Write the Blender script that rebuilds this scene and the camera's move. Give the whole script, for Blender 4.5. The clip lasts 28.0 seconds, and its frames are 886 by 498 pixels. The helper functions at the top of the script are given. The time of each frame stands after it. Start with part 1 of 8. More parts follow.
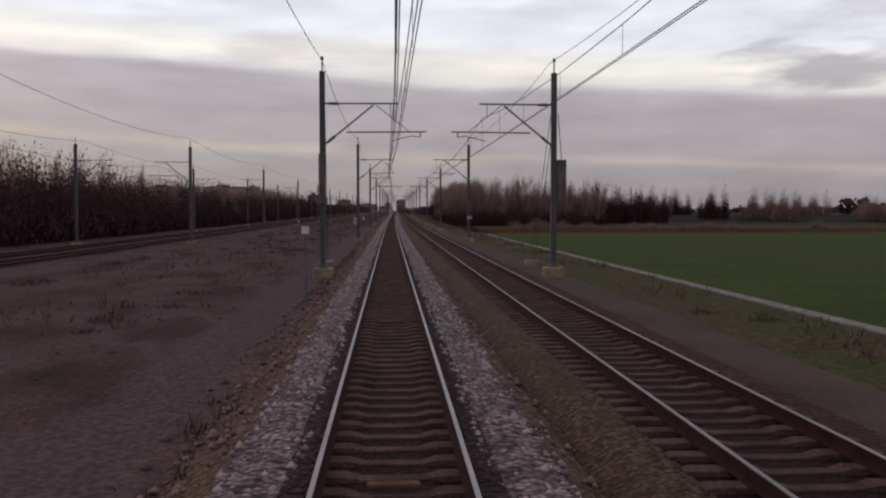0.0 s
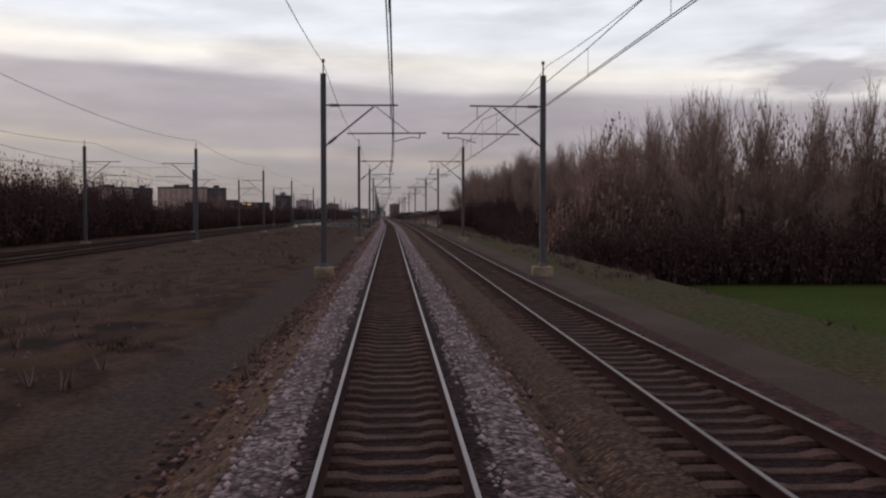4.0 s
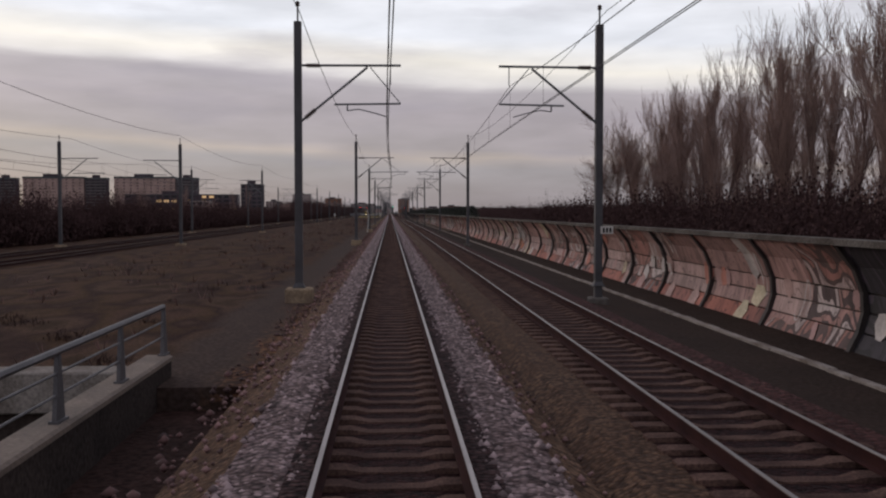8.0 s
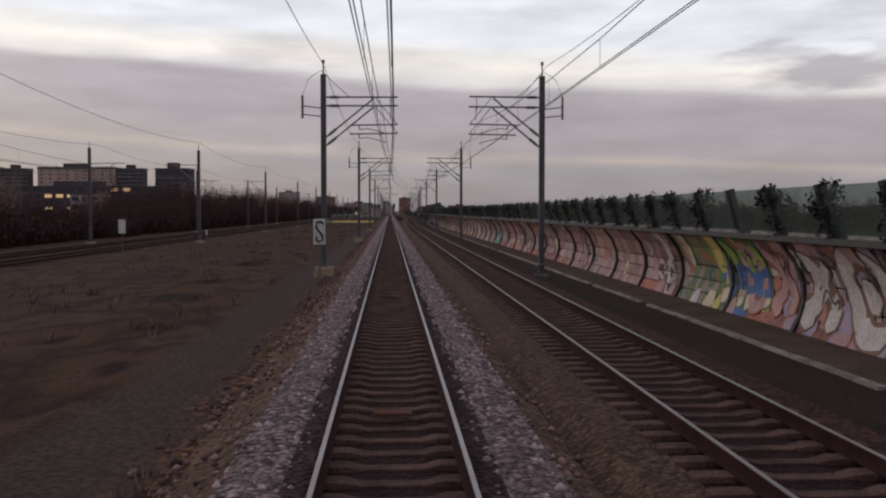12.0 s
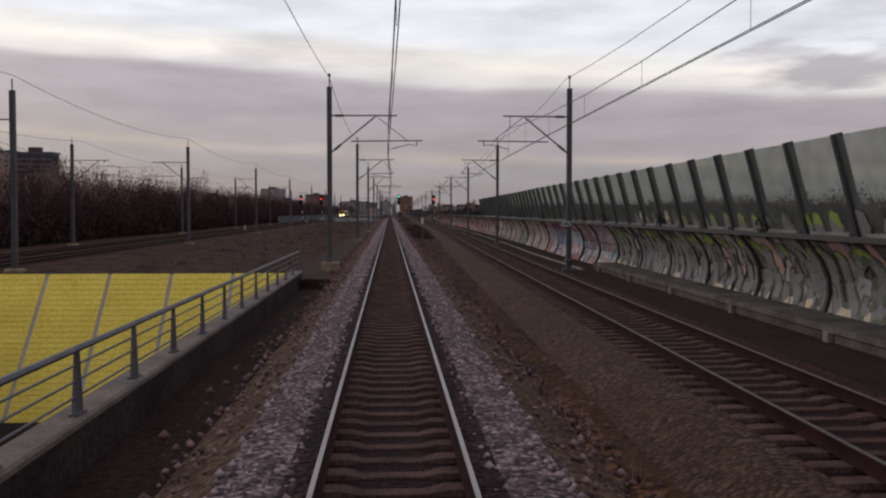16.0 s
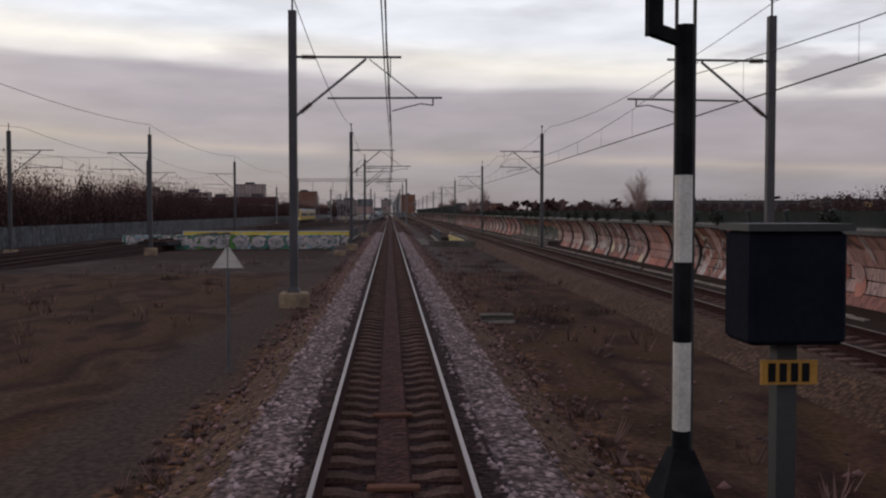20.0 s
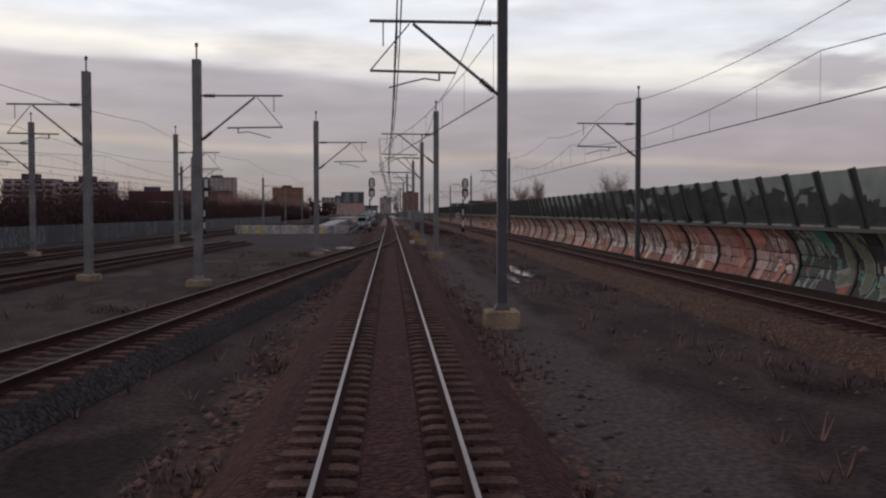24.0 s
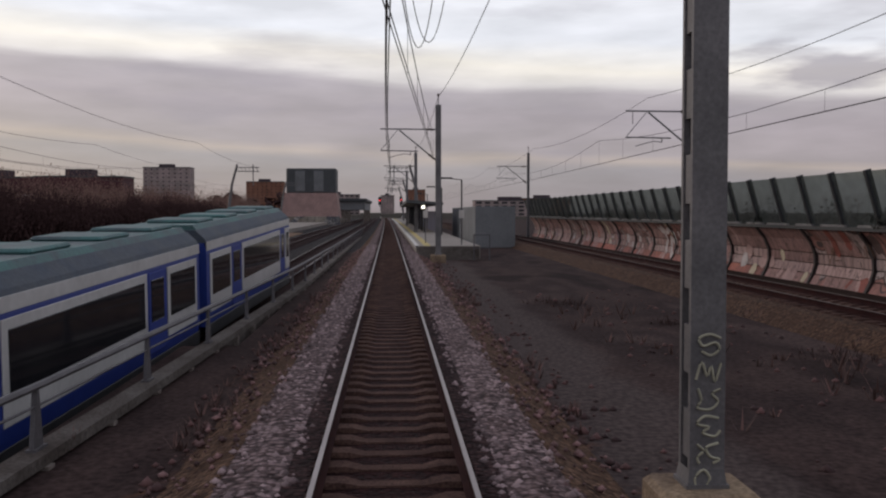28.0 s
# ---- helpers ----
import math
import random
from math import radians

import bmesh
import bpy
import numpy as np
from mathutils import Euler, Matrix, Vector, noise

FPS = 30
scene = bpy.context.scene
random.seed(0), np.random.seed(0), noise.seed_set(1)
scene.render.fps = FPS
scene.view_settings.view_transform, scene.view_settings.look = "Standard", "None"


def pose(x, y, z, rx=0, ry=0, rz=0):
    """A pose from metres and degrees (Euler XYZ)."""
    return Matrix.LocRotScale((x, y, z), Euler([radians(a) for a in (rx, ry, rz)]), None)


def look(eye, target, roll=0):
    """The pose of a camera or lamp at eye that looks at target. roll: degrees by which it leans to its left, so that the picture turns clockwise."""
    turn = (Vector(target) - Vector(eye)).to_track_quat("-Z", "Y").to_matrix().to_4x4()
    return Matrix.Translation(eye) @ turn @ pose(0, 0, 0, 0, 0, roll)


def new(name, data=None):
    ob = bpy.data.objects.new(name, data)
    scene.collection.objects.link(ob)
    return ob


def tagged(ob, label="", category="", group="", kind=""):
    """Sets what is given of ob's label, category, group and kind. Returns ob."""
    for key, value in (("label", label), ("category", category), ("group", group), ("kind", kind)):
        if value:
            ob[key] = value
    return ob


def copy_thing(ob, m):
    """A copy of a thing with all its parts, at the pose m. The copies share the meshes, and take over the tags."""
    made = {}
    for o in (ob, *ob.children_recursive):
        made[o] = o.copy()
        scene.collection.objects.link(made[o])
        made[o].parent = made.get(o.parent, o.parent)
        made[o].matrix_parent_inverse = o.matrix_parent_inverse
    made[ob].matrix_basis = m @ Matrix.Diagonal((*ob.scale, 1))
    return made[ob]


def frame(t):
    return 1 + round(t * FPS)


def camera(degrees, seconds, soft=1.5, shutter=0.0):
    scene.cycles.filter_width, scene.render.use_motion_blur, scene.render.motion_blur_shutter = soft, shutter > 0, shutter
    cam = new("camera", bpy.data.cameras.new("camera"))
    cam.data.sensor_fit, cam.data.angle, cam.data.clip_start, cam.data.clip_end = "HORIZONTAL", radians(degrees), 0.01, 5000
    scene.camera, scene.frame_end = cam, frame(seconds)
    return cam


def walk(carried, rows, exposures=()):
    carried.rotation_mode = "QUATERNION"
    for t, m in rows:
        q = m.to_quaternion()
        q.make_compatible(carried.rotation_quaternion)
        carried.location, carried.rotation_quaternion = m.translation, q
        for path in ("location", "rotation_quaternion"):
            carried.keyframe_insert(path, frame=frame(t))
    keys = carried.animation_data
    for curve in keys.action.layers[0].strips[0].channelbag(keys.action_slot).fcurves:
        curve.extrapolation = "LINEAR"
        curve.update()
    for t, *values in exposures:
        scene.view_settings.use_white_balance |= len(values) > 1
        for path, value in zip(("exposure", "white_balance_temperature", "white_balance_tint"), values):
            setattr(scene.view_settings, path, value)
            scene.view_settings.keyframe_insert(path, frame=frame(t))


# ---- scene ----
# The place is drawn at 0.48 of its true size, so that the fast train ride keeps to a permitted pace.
# All numbers below are true metres; place() and part() bring them to the drawn size.
S = 0.48
EYE = 2.53                  # eye above the rail heads
YAW, PITCH = -3.21, -2.25   # how the lens sits in the cab, degrees
RIDE = [(0, 0.0), (1, 78.1), (2, 154.0), (3, 227.6), (4, 299.4), (5, 369.7), (6, 438.7), (7, 506.7), (8, 573.9), (9, 640.4), (10, 706.1), (11, 771.3), (12, 836.0), (13, 900.5), (14, 964.9), (15, 1029.3), (16, 1093.7), (17, 1158.1), (18, 1222.6), (19, 1287.0), (20, 1351.2), (21, 1415.4), (22, 1479.7), (23, 1544.3), (24, 1608.9), (25, 1673.4), (26, 1737.4), (27, 1800.5), (28, 1862.6)]
# heading and grade of the line along its length: (metres, sideways slope, upward slope)
SLOPES = np.array([(-60, .0010, -.0010), (0, .0012, -.0006), (78, .0018, .0006), (154, .0036, .0018), (228, .0066, .0036),
                   (264, .0084, .0042), (403, .0096, .0060), (439, .0078, .0030), (473, .0036, .0024), (507, 0, .0024),
                   (541, 0, 0), (1760, 0, 0), (1950, -.005, 0), (2150, -.009, 0), (5000, -.009, 0)])
_ys = np.arange(-60, 5001, 2.0)
_dx, _dz = np.interp(_ys, SLOPES[:, 0], SLOPES[:, 1]), np.interp(_ys, SLOPES[:, 0], SLOPES[:, 2])
_bend = np.cumsum(_dx) * 2.0
_bend -= np.interp(600, _ys, _bend)
_rise = np.cumsum(_dz) * 2.0
_rise -= np.interp(600, _ys, _rise)


def bend(y):
    return float(np.interp(y, _ys, _bend))


def rise(y):
    return float(np.interp(y, _ys, _rise))


def P(x, y, z=0.0):
    """A point x to the right of the line, y along it and z above its rail heads, in drawn metres."""
    return Vector(((bend(y) + x) * S, y * S, (rise(y) + z) * S))


cam = camera(50.2, 28.0, 2.2)
rows = []
for t, y in RIDE:
    head = math.degrees(math.atan(float(np.interp(y, _ys, _dx))))
    nose = math.degrees(math.atan(float(np.interp(y, _ys, _dz))))
    rows.append((t, Matrix.Translation(P(-0.03, y, EYE)) @ pose(0, 0, 0, 90 + PITCH + nose, 0, YAW - head)))
walk(cam, rows)
scene.view_settings.exposure = 0.0

# ---- sky and sun ----
SUN_UP, SUN_TURN = 14.0, -52.0     # degrees: height, and turn to the left of the line
world = bpy.data.worlds.new("overcast_evening")
scene.world = world
world.use_nodes = True
wn, wl = world.node_tree.nodes, world.node_tree.links
wn.clear()

w_out, w_bg = wn.new("ShaderNodeOutputWorld"), wn.new("ShaderNodeBackground")
sky = wn.new("ShaderNodeTexSky")
sky.sky_type, sky.sun_disc = "NISHITA", False
sky.sun_elevation, sky.sun_rotation = radians(SUN_UP), radians(SUN_TURN)
tc = wn.new("ShaderNodeTexCoord")
sep = wn.new("ShaderNodeSeparateXYZ")
wl.new(tc.outputs["Generated"], sep.inputs[0])
# long flat cloud banks: noise stretched along the horizon, bending the height at which each bank lies
stretch = wn.new("ShaderNodeMapping")
stretch.inputs["Scale"].default_value = (2.2, 2.2, 20.0)
wl.new(tc.outputs["Generated"], stretch.inputs[0])
wisps = wn.new("ShaderNodeTexNoise")
wisps.inputs["Scale"].default_value, wisps.inputs["Detail"].default_value = 1.5, 8.0
wl.new(stretch.outputs[0], wisps.inputs["Vector"])
h0 = wn.new("ShaderNodeMath")       # the banks lie a little lower to the right
h0.operation = "MULTIPLY_ADD"
wl.new(sep.outputs[0], h0.inputs[0])
h0.inputs[1].default_value = 0.05
wl.new(sep.outputs[2], h0.inputs[2])
h1 = wn.new("ShaderNodeMath")
h1.operation = "MULTIPLY_ADD"
wl.new(wisps.outputs[0], h1.inputs[0])
h1.inputs[1].default_value = 0.030
wl.new(h0.outputs[0], h1.inputs[2])
ramp = wn.new("ShaderNodeValToRGB")
wl.new(h1.outputs[0], ramp.inputs[0])
cr = ramp.color_ramp
stops = [(0.0, (.20, .185, .21)), (.030, (.25, .235, .275)), (.068, (.285, .27, .315)), (.078, (.40, .345, .345)), (.086, (.325, .29, .33)),
         (.120, (.365, .32, .365)), (.146, (.40, .36, .40)), (.154, (.70, .67, .68)), (.172, (.86, .82, .765)), (.200, (.757, .78, .852)), (.235, (.779, .796, .86)),
         (.30, (.58, .58, .66)), (.55, (.48, .49, .56)), (1.0, (.42, .44, .52))]
while len(cr.elements) < len(stops):
    cr.elements.new(0.5)
for e, (p, c) in zip(cr.elements, stops):
    e.position, e.color = p, (*c, 1)
puffs = wn.new("ShaderNodeTexNoise")
puffs.inputs["Scale"].default_value, puffs.inputs["Detail"].default_value = 3.0, 8.0
ragged = wn.new("ShaderNodeMapping")
ragged.inputs["Scale"].default_value = (3.2, 3.2, 15.0)
wl.new(tc.outputs["Generated"], ragged.inputs[0])
wl.new(ragged.outputs[0], puffs.inputs["Vector"])
pr = wn.new("ShaderNodeMapRange")
pr.inputs["From Min"].default_value, pr.inputs["From Max"].default_value = 0.3, 0.7
pr.inputs["To Min"].default_value, pr.inputs["To Max"].default_value = 0.88, 1.12
wl.new(puffs.outputs[0], pr.inputs[0])
shade = wn.new("ShaderNodeVectorMath")
shade.operation = "SCALE"
wl.new(ramp.outputs[0], shade.inputs[0])
wl.new(pr.outputs[0], shade.inputs["Scale"])
thin = wn.new("ShaderNodeVectorMath")
thin.operation = "SCALE"
thin.inputs["Scale"].default_value = 0.03
wl.new(sky.outputs[0], thin.inputs[0])
both = wn.new("ShaderNodeMix")
both.data_type, both.blend_type = "RGBA", "ADD"
both.inputs[0].default_value = 0.5
wl.new(shade.outputs[0], both.inputs[6])
wl.new(thin.outputs[0], both.inputs[7])
# a few small dark clouds drift before the bright band
patch_map = wn.new("ShaderNodeMapping")
patch_map.inputs["Scale"].default_value, patch_map.inputs["Location"].default_value = (3.0, 3.0, 17.0), (.35, .2, .4)
wl.new(tc.outputs["Generated"], patch_map.inputs[0])
patches = wn.new("ShaderNodeTexNoise")
patches.inputs["Scale"].default_value, patches.inputs["Detail"].default_value = 1.5, 5.0
wl.new(patch_map.outputs[0], patches.inputs["Vector"])
cut = wn.new("ShaderNodeMapRange")
cut.inputs["From Min"].default_value, cut.inputs["From Max"].default_value = .56, .68
cut.inputs["To Min"].default_value, cut.inputs["To Max"].default_value = 0.0, .30
wl.new(patches.outputs[0], cut.inputs[0])
cloudy = wn.new("ShaderNodeMix")
cloudy.data_type = "RGBA"
cloudy.inputs[7].default_value = (.36, .34, .40, 1)
# one small slate-blue cloud to the right of the line
off = wn.new("ShaderNodeVectorMath")
off.operation = "SUBTRACT"
off.inputs[1].default_value = (.425, 0, .141)
wl.new(tc.outputs["Generated"], off.inputs[0])
oval = wn.new("ShaderNodeVectorMath")
oval.operation = "MULTIPLY"
oval.inputs[1].default_value = (1 / .085, 0, 1 / .019)
wl.new(off.outputs[0], oval.inputs[0])
size = wn.new("ShaderNodeVectorMath")
size.operation = "LENGTH"
wl.new(oval.outputs[0], size.inputs[0])
ragged = wn.new("ShaderNodeMath")
ragged.operation = "MULTIPLY_ADD"
ragged.inputs[1].default_value = 3.4
wl.new(puffs.outputs[0], ragged.inputs[0])
wl.new(size.outputs["Value"], ragged.inputs[2])
lone = wn.new("ShaderNodeMapRange")
lone.inputs["From Min"].default_value, lone.inputs["From Max"].default_value = 2.9, 2.1
lone.inputs["To Min"].default_value, lone.inputs["To Max"].default_value = 0.0, .72
wl.new(ragged.outputs[0], lone.inputs[0])
most = wn.new("ShaderNodeMath")
most.operation = "MAXIMUM"
wl.new(cut.outputs[0], most.inputs[0])
wl.new(lone.outputs[0], most.inputs[1])
wl.new(most.outputs[0], cloudy.inputs[0])
wl.new(both.outputs[2], cloudy.inputs[6])
warm = wn.new("ShaderNodeVectorMath")
warm.operation = "MULTIPLY"
warm.inputs[1].default_value = (1.010, .987, .971)
wl.new(cloudy.outputs[2], warm.inputs[0])
wl.new(warm.outputs[0], w_bg.inputs[0])
w_bg.inputs[1].default_value = 1.0
wl.new(w_bg.outputs[0], w_out.inputs[0])

sun = new("sun", bpy.data.lights.new("sun", "SUN"))
sun.data.energy, sun.data.angle, sun.data.color = 0.5, radians(14), (1.0, .86, .74)
_a, _e = radians(SUN_TURN), radians(SUN_UP)
sun.matrix_basis = look((0, 0, 0), (-math.sin(_a) * math.cos(_e), -math.cos(_a) * math.cos(_e), -math.sin(_e)))


# ---- materials ----
def material(name, base, rough=.8, second=None, size=1.0, fine=.12, bump=.15, metal=0.0, spread=.10, world_place=False, grime=None):
    """A surface with two scales of variation: patches of `size` metres towards `second`, and grain of `fine` metres."""
    m = bpy.data.materials.new(name)
    m.use_nodes = True
    n, l = m.node_tree.nodes, m.node_tree.links
    bsdf = n["Principled BSDF"]
    if world_place:
        where = n.new("ShaderNodeNewGeometry").outputs["Position"]
    else:
        info, c = n.new("ShaderNodeObjectInfo"), n.new("ShaderNodeTexCoord")
        jump = n.new("ShaderNodeVectorMath")
        jump.operation = "SCALE"
        jump.inputs[0].default_value = (37.0, 53.0, 71.0)
        l.new(info.outputs["Random"], jump.inputs["Scale"])
        add = n.new("ShaderNodeVectorMath")
        l.new(c.outputs["Object"], add.inputs[0])
        l.new(jump.outputs[0], add.inputs[1])
        where = add.outputs[0]
    big, small = n.new("ShaderNodeTexNoise"), n.new("ShaderNodeTexNoise")
    for node, scale, detail in ((big, 1 / (size * S), 5.0), (small, 1 / (fine * S), 5.0)):
        node.inputs["Scale"].default_value, node.inputs["Detail"].default_value = scale, detail
        l.new(where, node.inputs["Vector"])
    second = second or tuple(v * .72 for v in base)
    r = n.new("ShaderNodeValToRGB")
    r.color_ramp.elements[0].position, r.color_ramp.elements[1].position = .36, .66
    r.color_ramp.elements[0].color, r.color_ramp.elements[1].color = (*base, 1), (*second, 1)
    l.new(big.outputs[0], r.inputs[0])
    k = n.new("ShaderNodeMapRange")
    k.inputs["From Min"].default_value, k.inputs["From Max"].default_value = .25, .75
    k.inputs["To Min"].default_value, k.inputs["To Max"].default_value = 1 - 2.2 * spread, 1 + 2.2 * spread
    l.new(small.outputs[0], k.inputs[0])
    mul = n.new("ShaderNodeVectorMath")
    mul.operation = "SCALE"
    l.new(r.outputs[0], mul.inputs[0])
    l.new(k.outputs[0], mul.inputs["Scale"])
    l.new(mul.outputs[0], bsdf.inputs["Base Color"])
    bsdf.inputs["Roughness"].default_value, bsdf.inputs["Metallic"].default_value = rough, metal
    if rough > .85:      # loose and porous surfaces have next to no gloss
        bsdf.inputs["Specular IOR Level"].default_value = .06
    if bump:
        b = n.new("ShaderNodeBump")
        b.inputs["Strength"].default_value, b.inputs["Distance"].default_value = bump, fine * S * .5
        l.new(small.outputs[0], b.inputs["Height"])
        l.new(b.outputs[0], bsdf.inputs["Normal"])
    return m


def glow(name, colour, strength):
    m = bpy.data.materials.new(name)
    m.use_nodes = True
    b = m.node_tree.nodes["Principled BSDF"]
    b.inputs["Base Color"].default_value = (*colour, 1)
    b.inputs["Emission Color"].default_value = (*colour, 1)
    b.inputs["Emission Strength"].default_value = strength
    return m


def trackside(name, palette, path_at, path, straw, straw_end=3.6):
    """Waste ground beside the rails: blotches of `palette`, a trodden path at path_at metres across, straw thinning out from the ballast."""
    m = bpy.data.materials.new(name)
    m.use_nodes = True
    n, l = m.node_tree.nodes, m.node_tree.links
    bsdf = n["Principled BSDF"]
    bsdf.inputs["Roughness"].default_value, bsdf.inputs["Specular IOR Level"].default_value = .95, .05
    where = n.new("ShaderNodeNewGeometry").outputs["Position"]
    across = n.new("ShaderNodeAttribute")
    across.attribute_name = "across"

    def cloud(sx, sy, detail, distort=0.0):
        mp, t = n.new("ShaderNodeMapping"), n.new("ShaderNodeTexNoise")
        mp.inputs["Scale"].default_value = (1 / (sx * S), 1 / (sy * S), 1 / (sx * S))
        l.new(where, mp.inputs[0])
        l.new(mp.outputs[0], t.inputs["Vector"])
        t.inputs["Scale"].default_value, t.inputs["Detail"].default_value, t.inputs["Distortion"].default_value = 1.0, detail, distort
        return t.outputs[0]

    def math_node(op, a, b=None, c=None):
        x = n.new("ShaderNodeMath")
        x.operation = op
        for i, v in enumerate((a, b, c)):
            if v is None:
                continue
            if isinstance(v, (int, float)):
                x.inputs[i].default_value = v
            else:
                l.new(v, x.inputs[i])
        return x.outputs[0]

    def fade(v, a, b, lo=0.0, hi=1.0):
        x = n.new("ShaderNodeMapRange")
        x.interpolation_type = "SMOOTHSTEP"
        for k, q in (("From Min", a), ("From Max", b), ("To Min", lo), ("To Max", hi)):
            x.inputs[k].default_value = q
        l.new(v, x.inputs[0])
        return x.outputs[0]

    def mix(fac, a, b):
        x = n.new("ShaderNodeMix")
        x.data_type = "RGBA"
        l.new(fac, x.inputs[0])
        for i, v in ((6, a), (7, b)):
            if isinstance(v, tuple):
                x.inputs[i].default_value = (*v, 1)
            else:
                l.new(v, x.inputs[i])
        return x.outputs[2]

    r = n.new("ShaderNodeValToRGB")
    while len(r.color_ramp.elements) < len(palette):
        r.color_ramp.elements.new(.5)
    for i, (e, c) in enumerate(zip(r.color_ramp.elements, palette)):
        e.position, e.color = .33 + .34 * i / (len(palette) - 1), (*c, 1)
    l.new(cloud(3.0, 7.0, 3.5, .1), r.inputs[0])
    wob = cloud(1.1, 2.2, 4.0)
    d = math_node("ABSOLUTE", math_node("SUBTRACT", across.outputs["Fac"], float(path_at)))
    col = mix(fade(math_node("MULTIPLY_ADD", wob, 1.5, d), 2.15, 1.35, 0, .85), r.outputs[0], path)
    near = math_node("MULTIPLY_ADD", wob, -2.2, math_node("ABSOLUTE", across.outputs["Fac"]))
    specks = fade(cloud(.16, .22, 3.0), .46, .62)
    col = mix(math_node("MULTIPLY", fade(near, straw_end - 1.2, 1.2, 0, .9), specks), col, straw)
    grain, mul = cloud(.10, .12, 6.0), n.new("ShaderNodeVectorMath")
    mul.operation = "SCALE"
    l.new(col, mul.inputs[0])
    l.new(fade(grain, .25, .75, .6, 1.4), mul.inputs["Scale"])
    l.new(mul.outputs[0], bsdf.inputs["Base Color"])
    b = n.new("ShaderNodeBump")
    b.inputs["Strength"].default_value, b.inputs["Distance"].default_value = .35, .05 * S
    l.new(grain, b.inputs["Height"])
    l.new(b.outputs[0], bsdf.inputs["Normal"])
    return m


def ballast(name, pale, dark, stone=.075, gap=.35, patch=1.6, tint=None):
    """Crushed stone: every stone has its own tone, with dark gaps between, and stained patches."""
    m = bpy.data.materials.new(name)
    m.use_nodes = True
    n, l = m.node_tree.nodes, m.node_tree.links
    bsdf = n["Principled BSDF"]
    bsdf.inputs["Roughness"].default_value, bsdf.inputs["Specular IOR Level"].default_value = .9, .1
    where = n.new("ShaderNodeNewGeometry").outputs["Position"]
    cell = n.new("ShaderNodeTexVoronoi")
    cell.inputs["Scale"].default_value = 1 / (stone * S)
    l.new(where, cell.inputs["Vector"])
    tone = n.new("ShaderNodeValToRGB")
    tone.color_ramp.elements[0].color, tone.color_ramp.elements[1].color = (*dark, 1), (*pale, 1)
    tone.color_ramp.elements[0].position, tone.color_ramp.elements[1].position = .05, .95
    bw = n.new("ShaderNodeSeparateXYZ")
    l.new(cell.outputs["Color"], bw.inputs[0])
    l.new(bw.outputs[0], tone.inputs[0])
    edge = n.new("ShaderNodeMapRange")
    for k, q in (("From Min", .25), ("From Max", .75), ("To Min", 1.0), ("To Max", gap)):
        edge.inputs[k].default_value = q
    l.new(cell.outputs["Distance"], edge.inputs[0])
    stain = n.new("ShaderNodeTexNoise")
    stain.inputs["Scale"].default_value, stain.inputs["Detail"].default_value = 1 / (patch * S), 5.0
    l.new(where, stain.inputs["Vector"])
    part_of = n.new("ShaderNodeMapRange")
    for k, q in (("From Min", .36), ("From Max", .66), ("To Min", 0.0), ("To Max", .75)):
        part_of.inputs[k].default_value = q
    l.new(stain.outputs[0], part_of.inputs[0])
    mix = n.new("ShaderNodeMix")
    mix.data_type = "RGBA"
    l.new(part_of.outputs[0], mix.inputs[0])
    l.new(tone.outputs[0], mix.inputs[6])
    mix.inputs[7].default_value = (*(tint or tuple(.5 * (a + b) * .5 for a, b in zip(pale, dark))), 1)
    mul = n.new("ShaderNodeVectorMath")
    mul.operation = "SCALE"
    l.new(mix.outputs[2], mul.inputs[0])
    l.new(edge.outputs[0], mul.inputs["Scale"])
    l.new(mul.outputs[0], bsdf.inputs["Base Color"])
    b = n.new("ShaderNodeBump")
    b.inputs["Strength"].default_value, b.inputs["Distance"].default_value = 1.0, stone * S * .6
    b.invert = True
    l.new(cell.outputs["Distance"], b.inputs["Height"])
    l.new(b.outputs[0], bsdf.inputs["Normal"])
    return m


M_WASTE_GREY = trackside("grey_gravelly_waste", ((0.0444, 0.0238, 0.0231), (0.0795, 0.0451, 0.0463), (0.0591, 0.0309, 0.0294), (0.0314, 0.0174, 0.0160)), -3.9, (0.0758, 0.0499, 0.0525), (0.1478, 0.0831, 0.0623))
M_WASTE = trackside("brown_weedy_waste", ((0.0178, 0.0078, 0.0069), (.0600, .0295, .0195), (0.0512, 0.0262, 0.0129), (0.0245, 0.0105, 0.0092), (.0640, .0345, .0225), (0.0334, 0.0174, 0.0101)), -3.9, (.0510, .0350, .0305), (0.1892, 0.0915, 0.0506))
M_WASTE_LATE = trackside("dark_weedy_waste", ((0.0220, 0.0142, 0.0138), (0.0530, 0.0345, 0.0315), (0.0310, 0.0203, 0.0195), (0.0640, 0.0430, 0.0395)), 3.5, (0.0690, 0.0525, 0.0495), (0.1302, 0.0672, 0.0445), 3.0)
M_BED = ballast("rusty_track_bed", (0.0485, 0.0180, 0.0175), (0.0162, 0.0068, 0.0074), .07, .45, 1.2, (0.0277, 0.0105, 0.0106))
M_OILY = ballast("oily_dark_ballast", (0.1155, 0.0641, 0.0620), (0.0168, 0.0085, 0.0090), .08, .4, .7, (0.0315, 0.0160, 0.0160))
M_SHOULDER = ballast("pale_ballast", (0.4488, 0.3277, 0.3300), (0.0612, 0.0399, 0.0390), .085, .28, .8, (0.1275, 0.0836, 0.0800))
M_BROWNBED = ballast("leafy_ballast", (0.1140, 0.0476, 0.0433), (0.0326, 0.0135, 0.0129), .08, .5, 1.6, (0.0499, 0.0198, 0.0181))
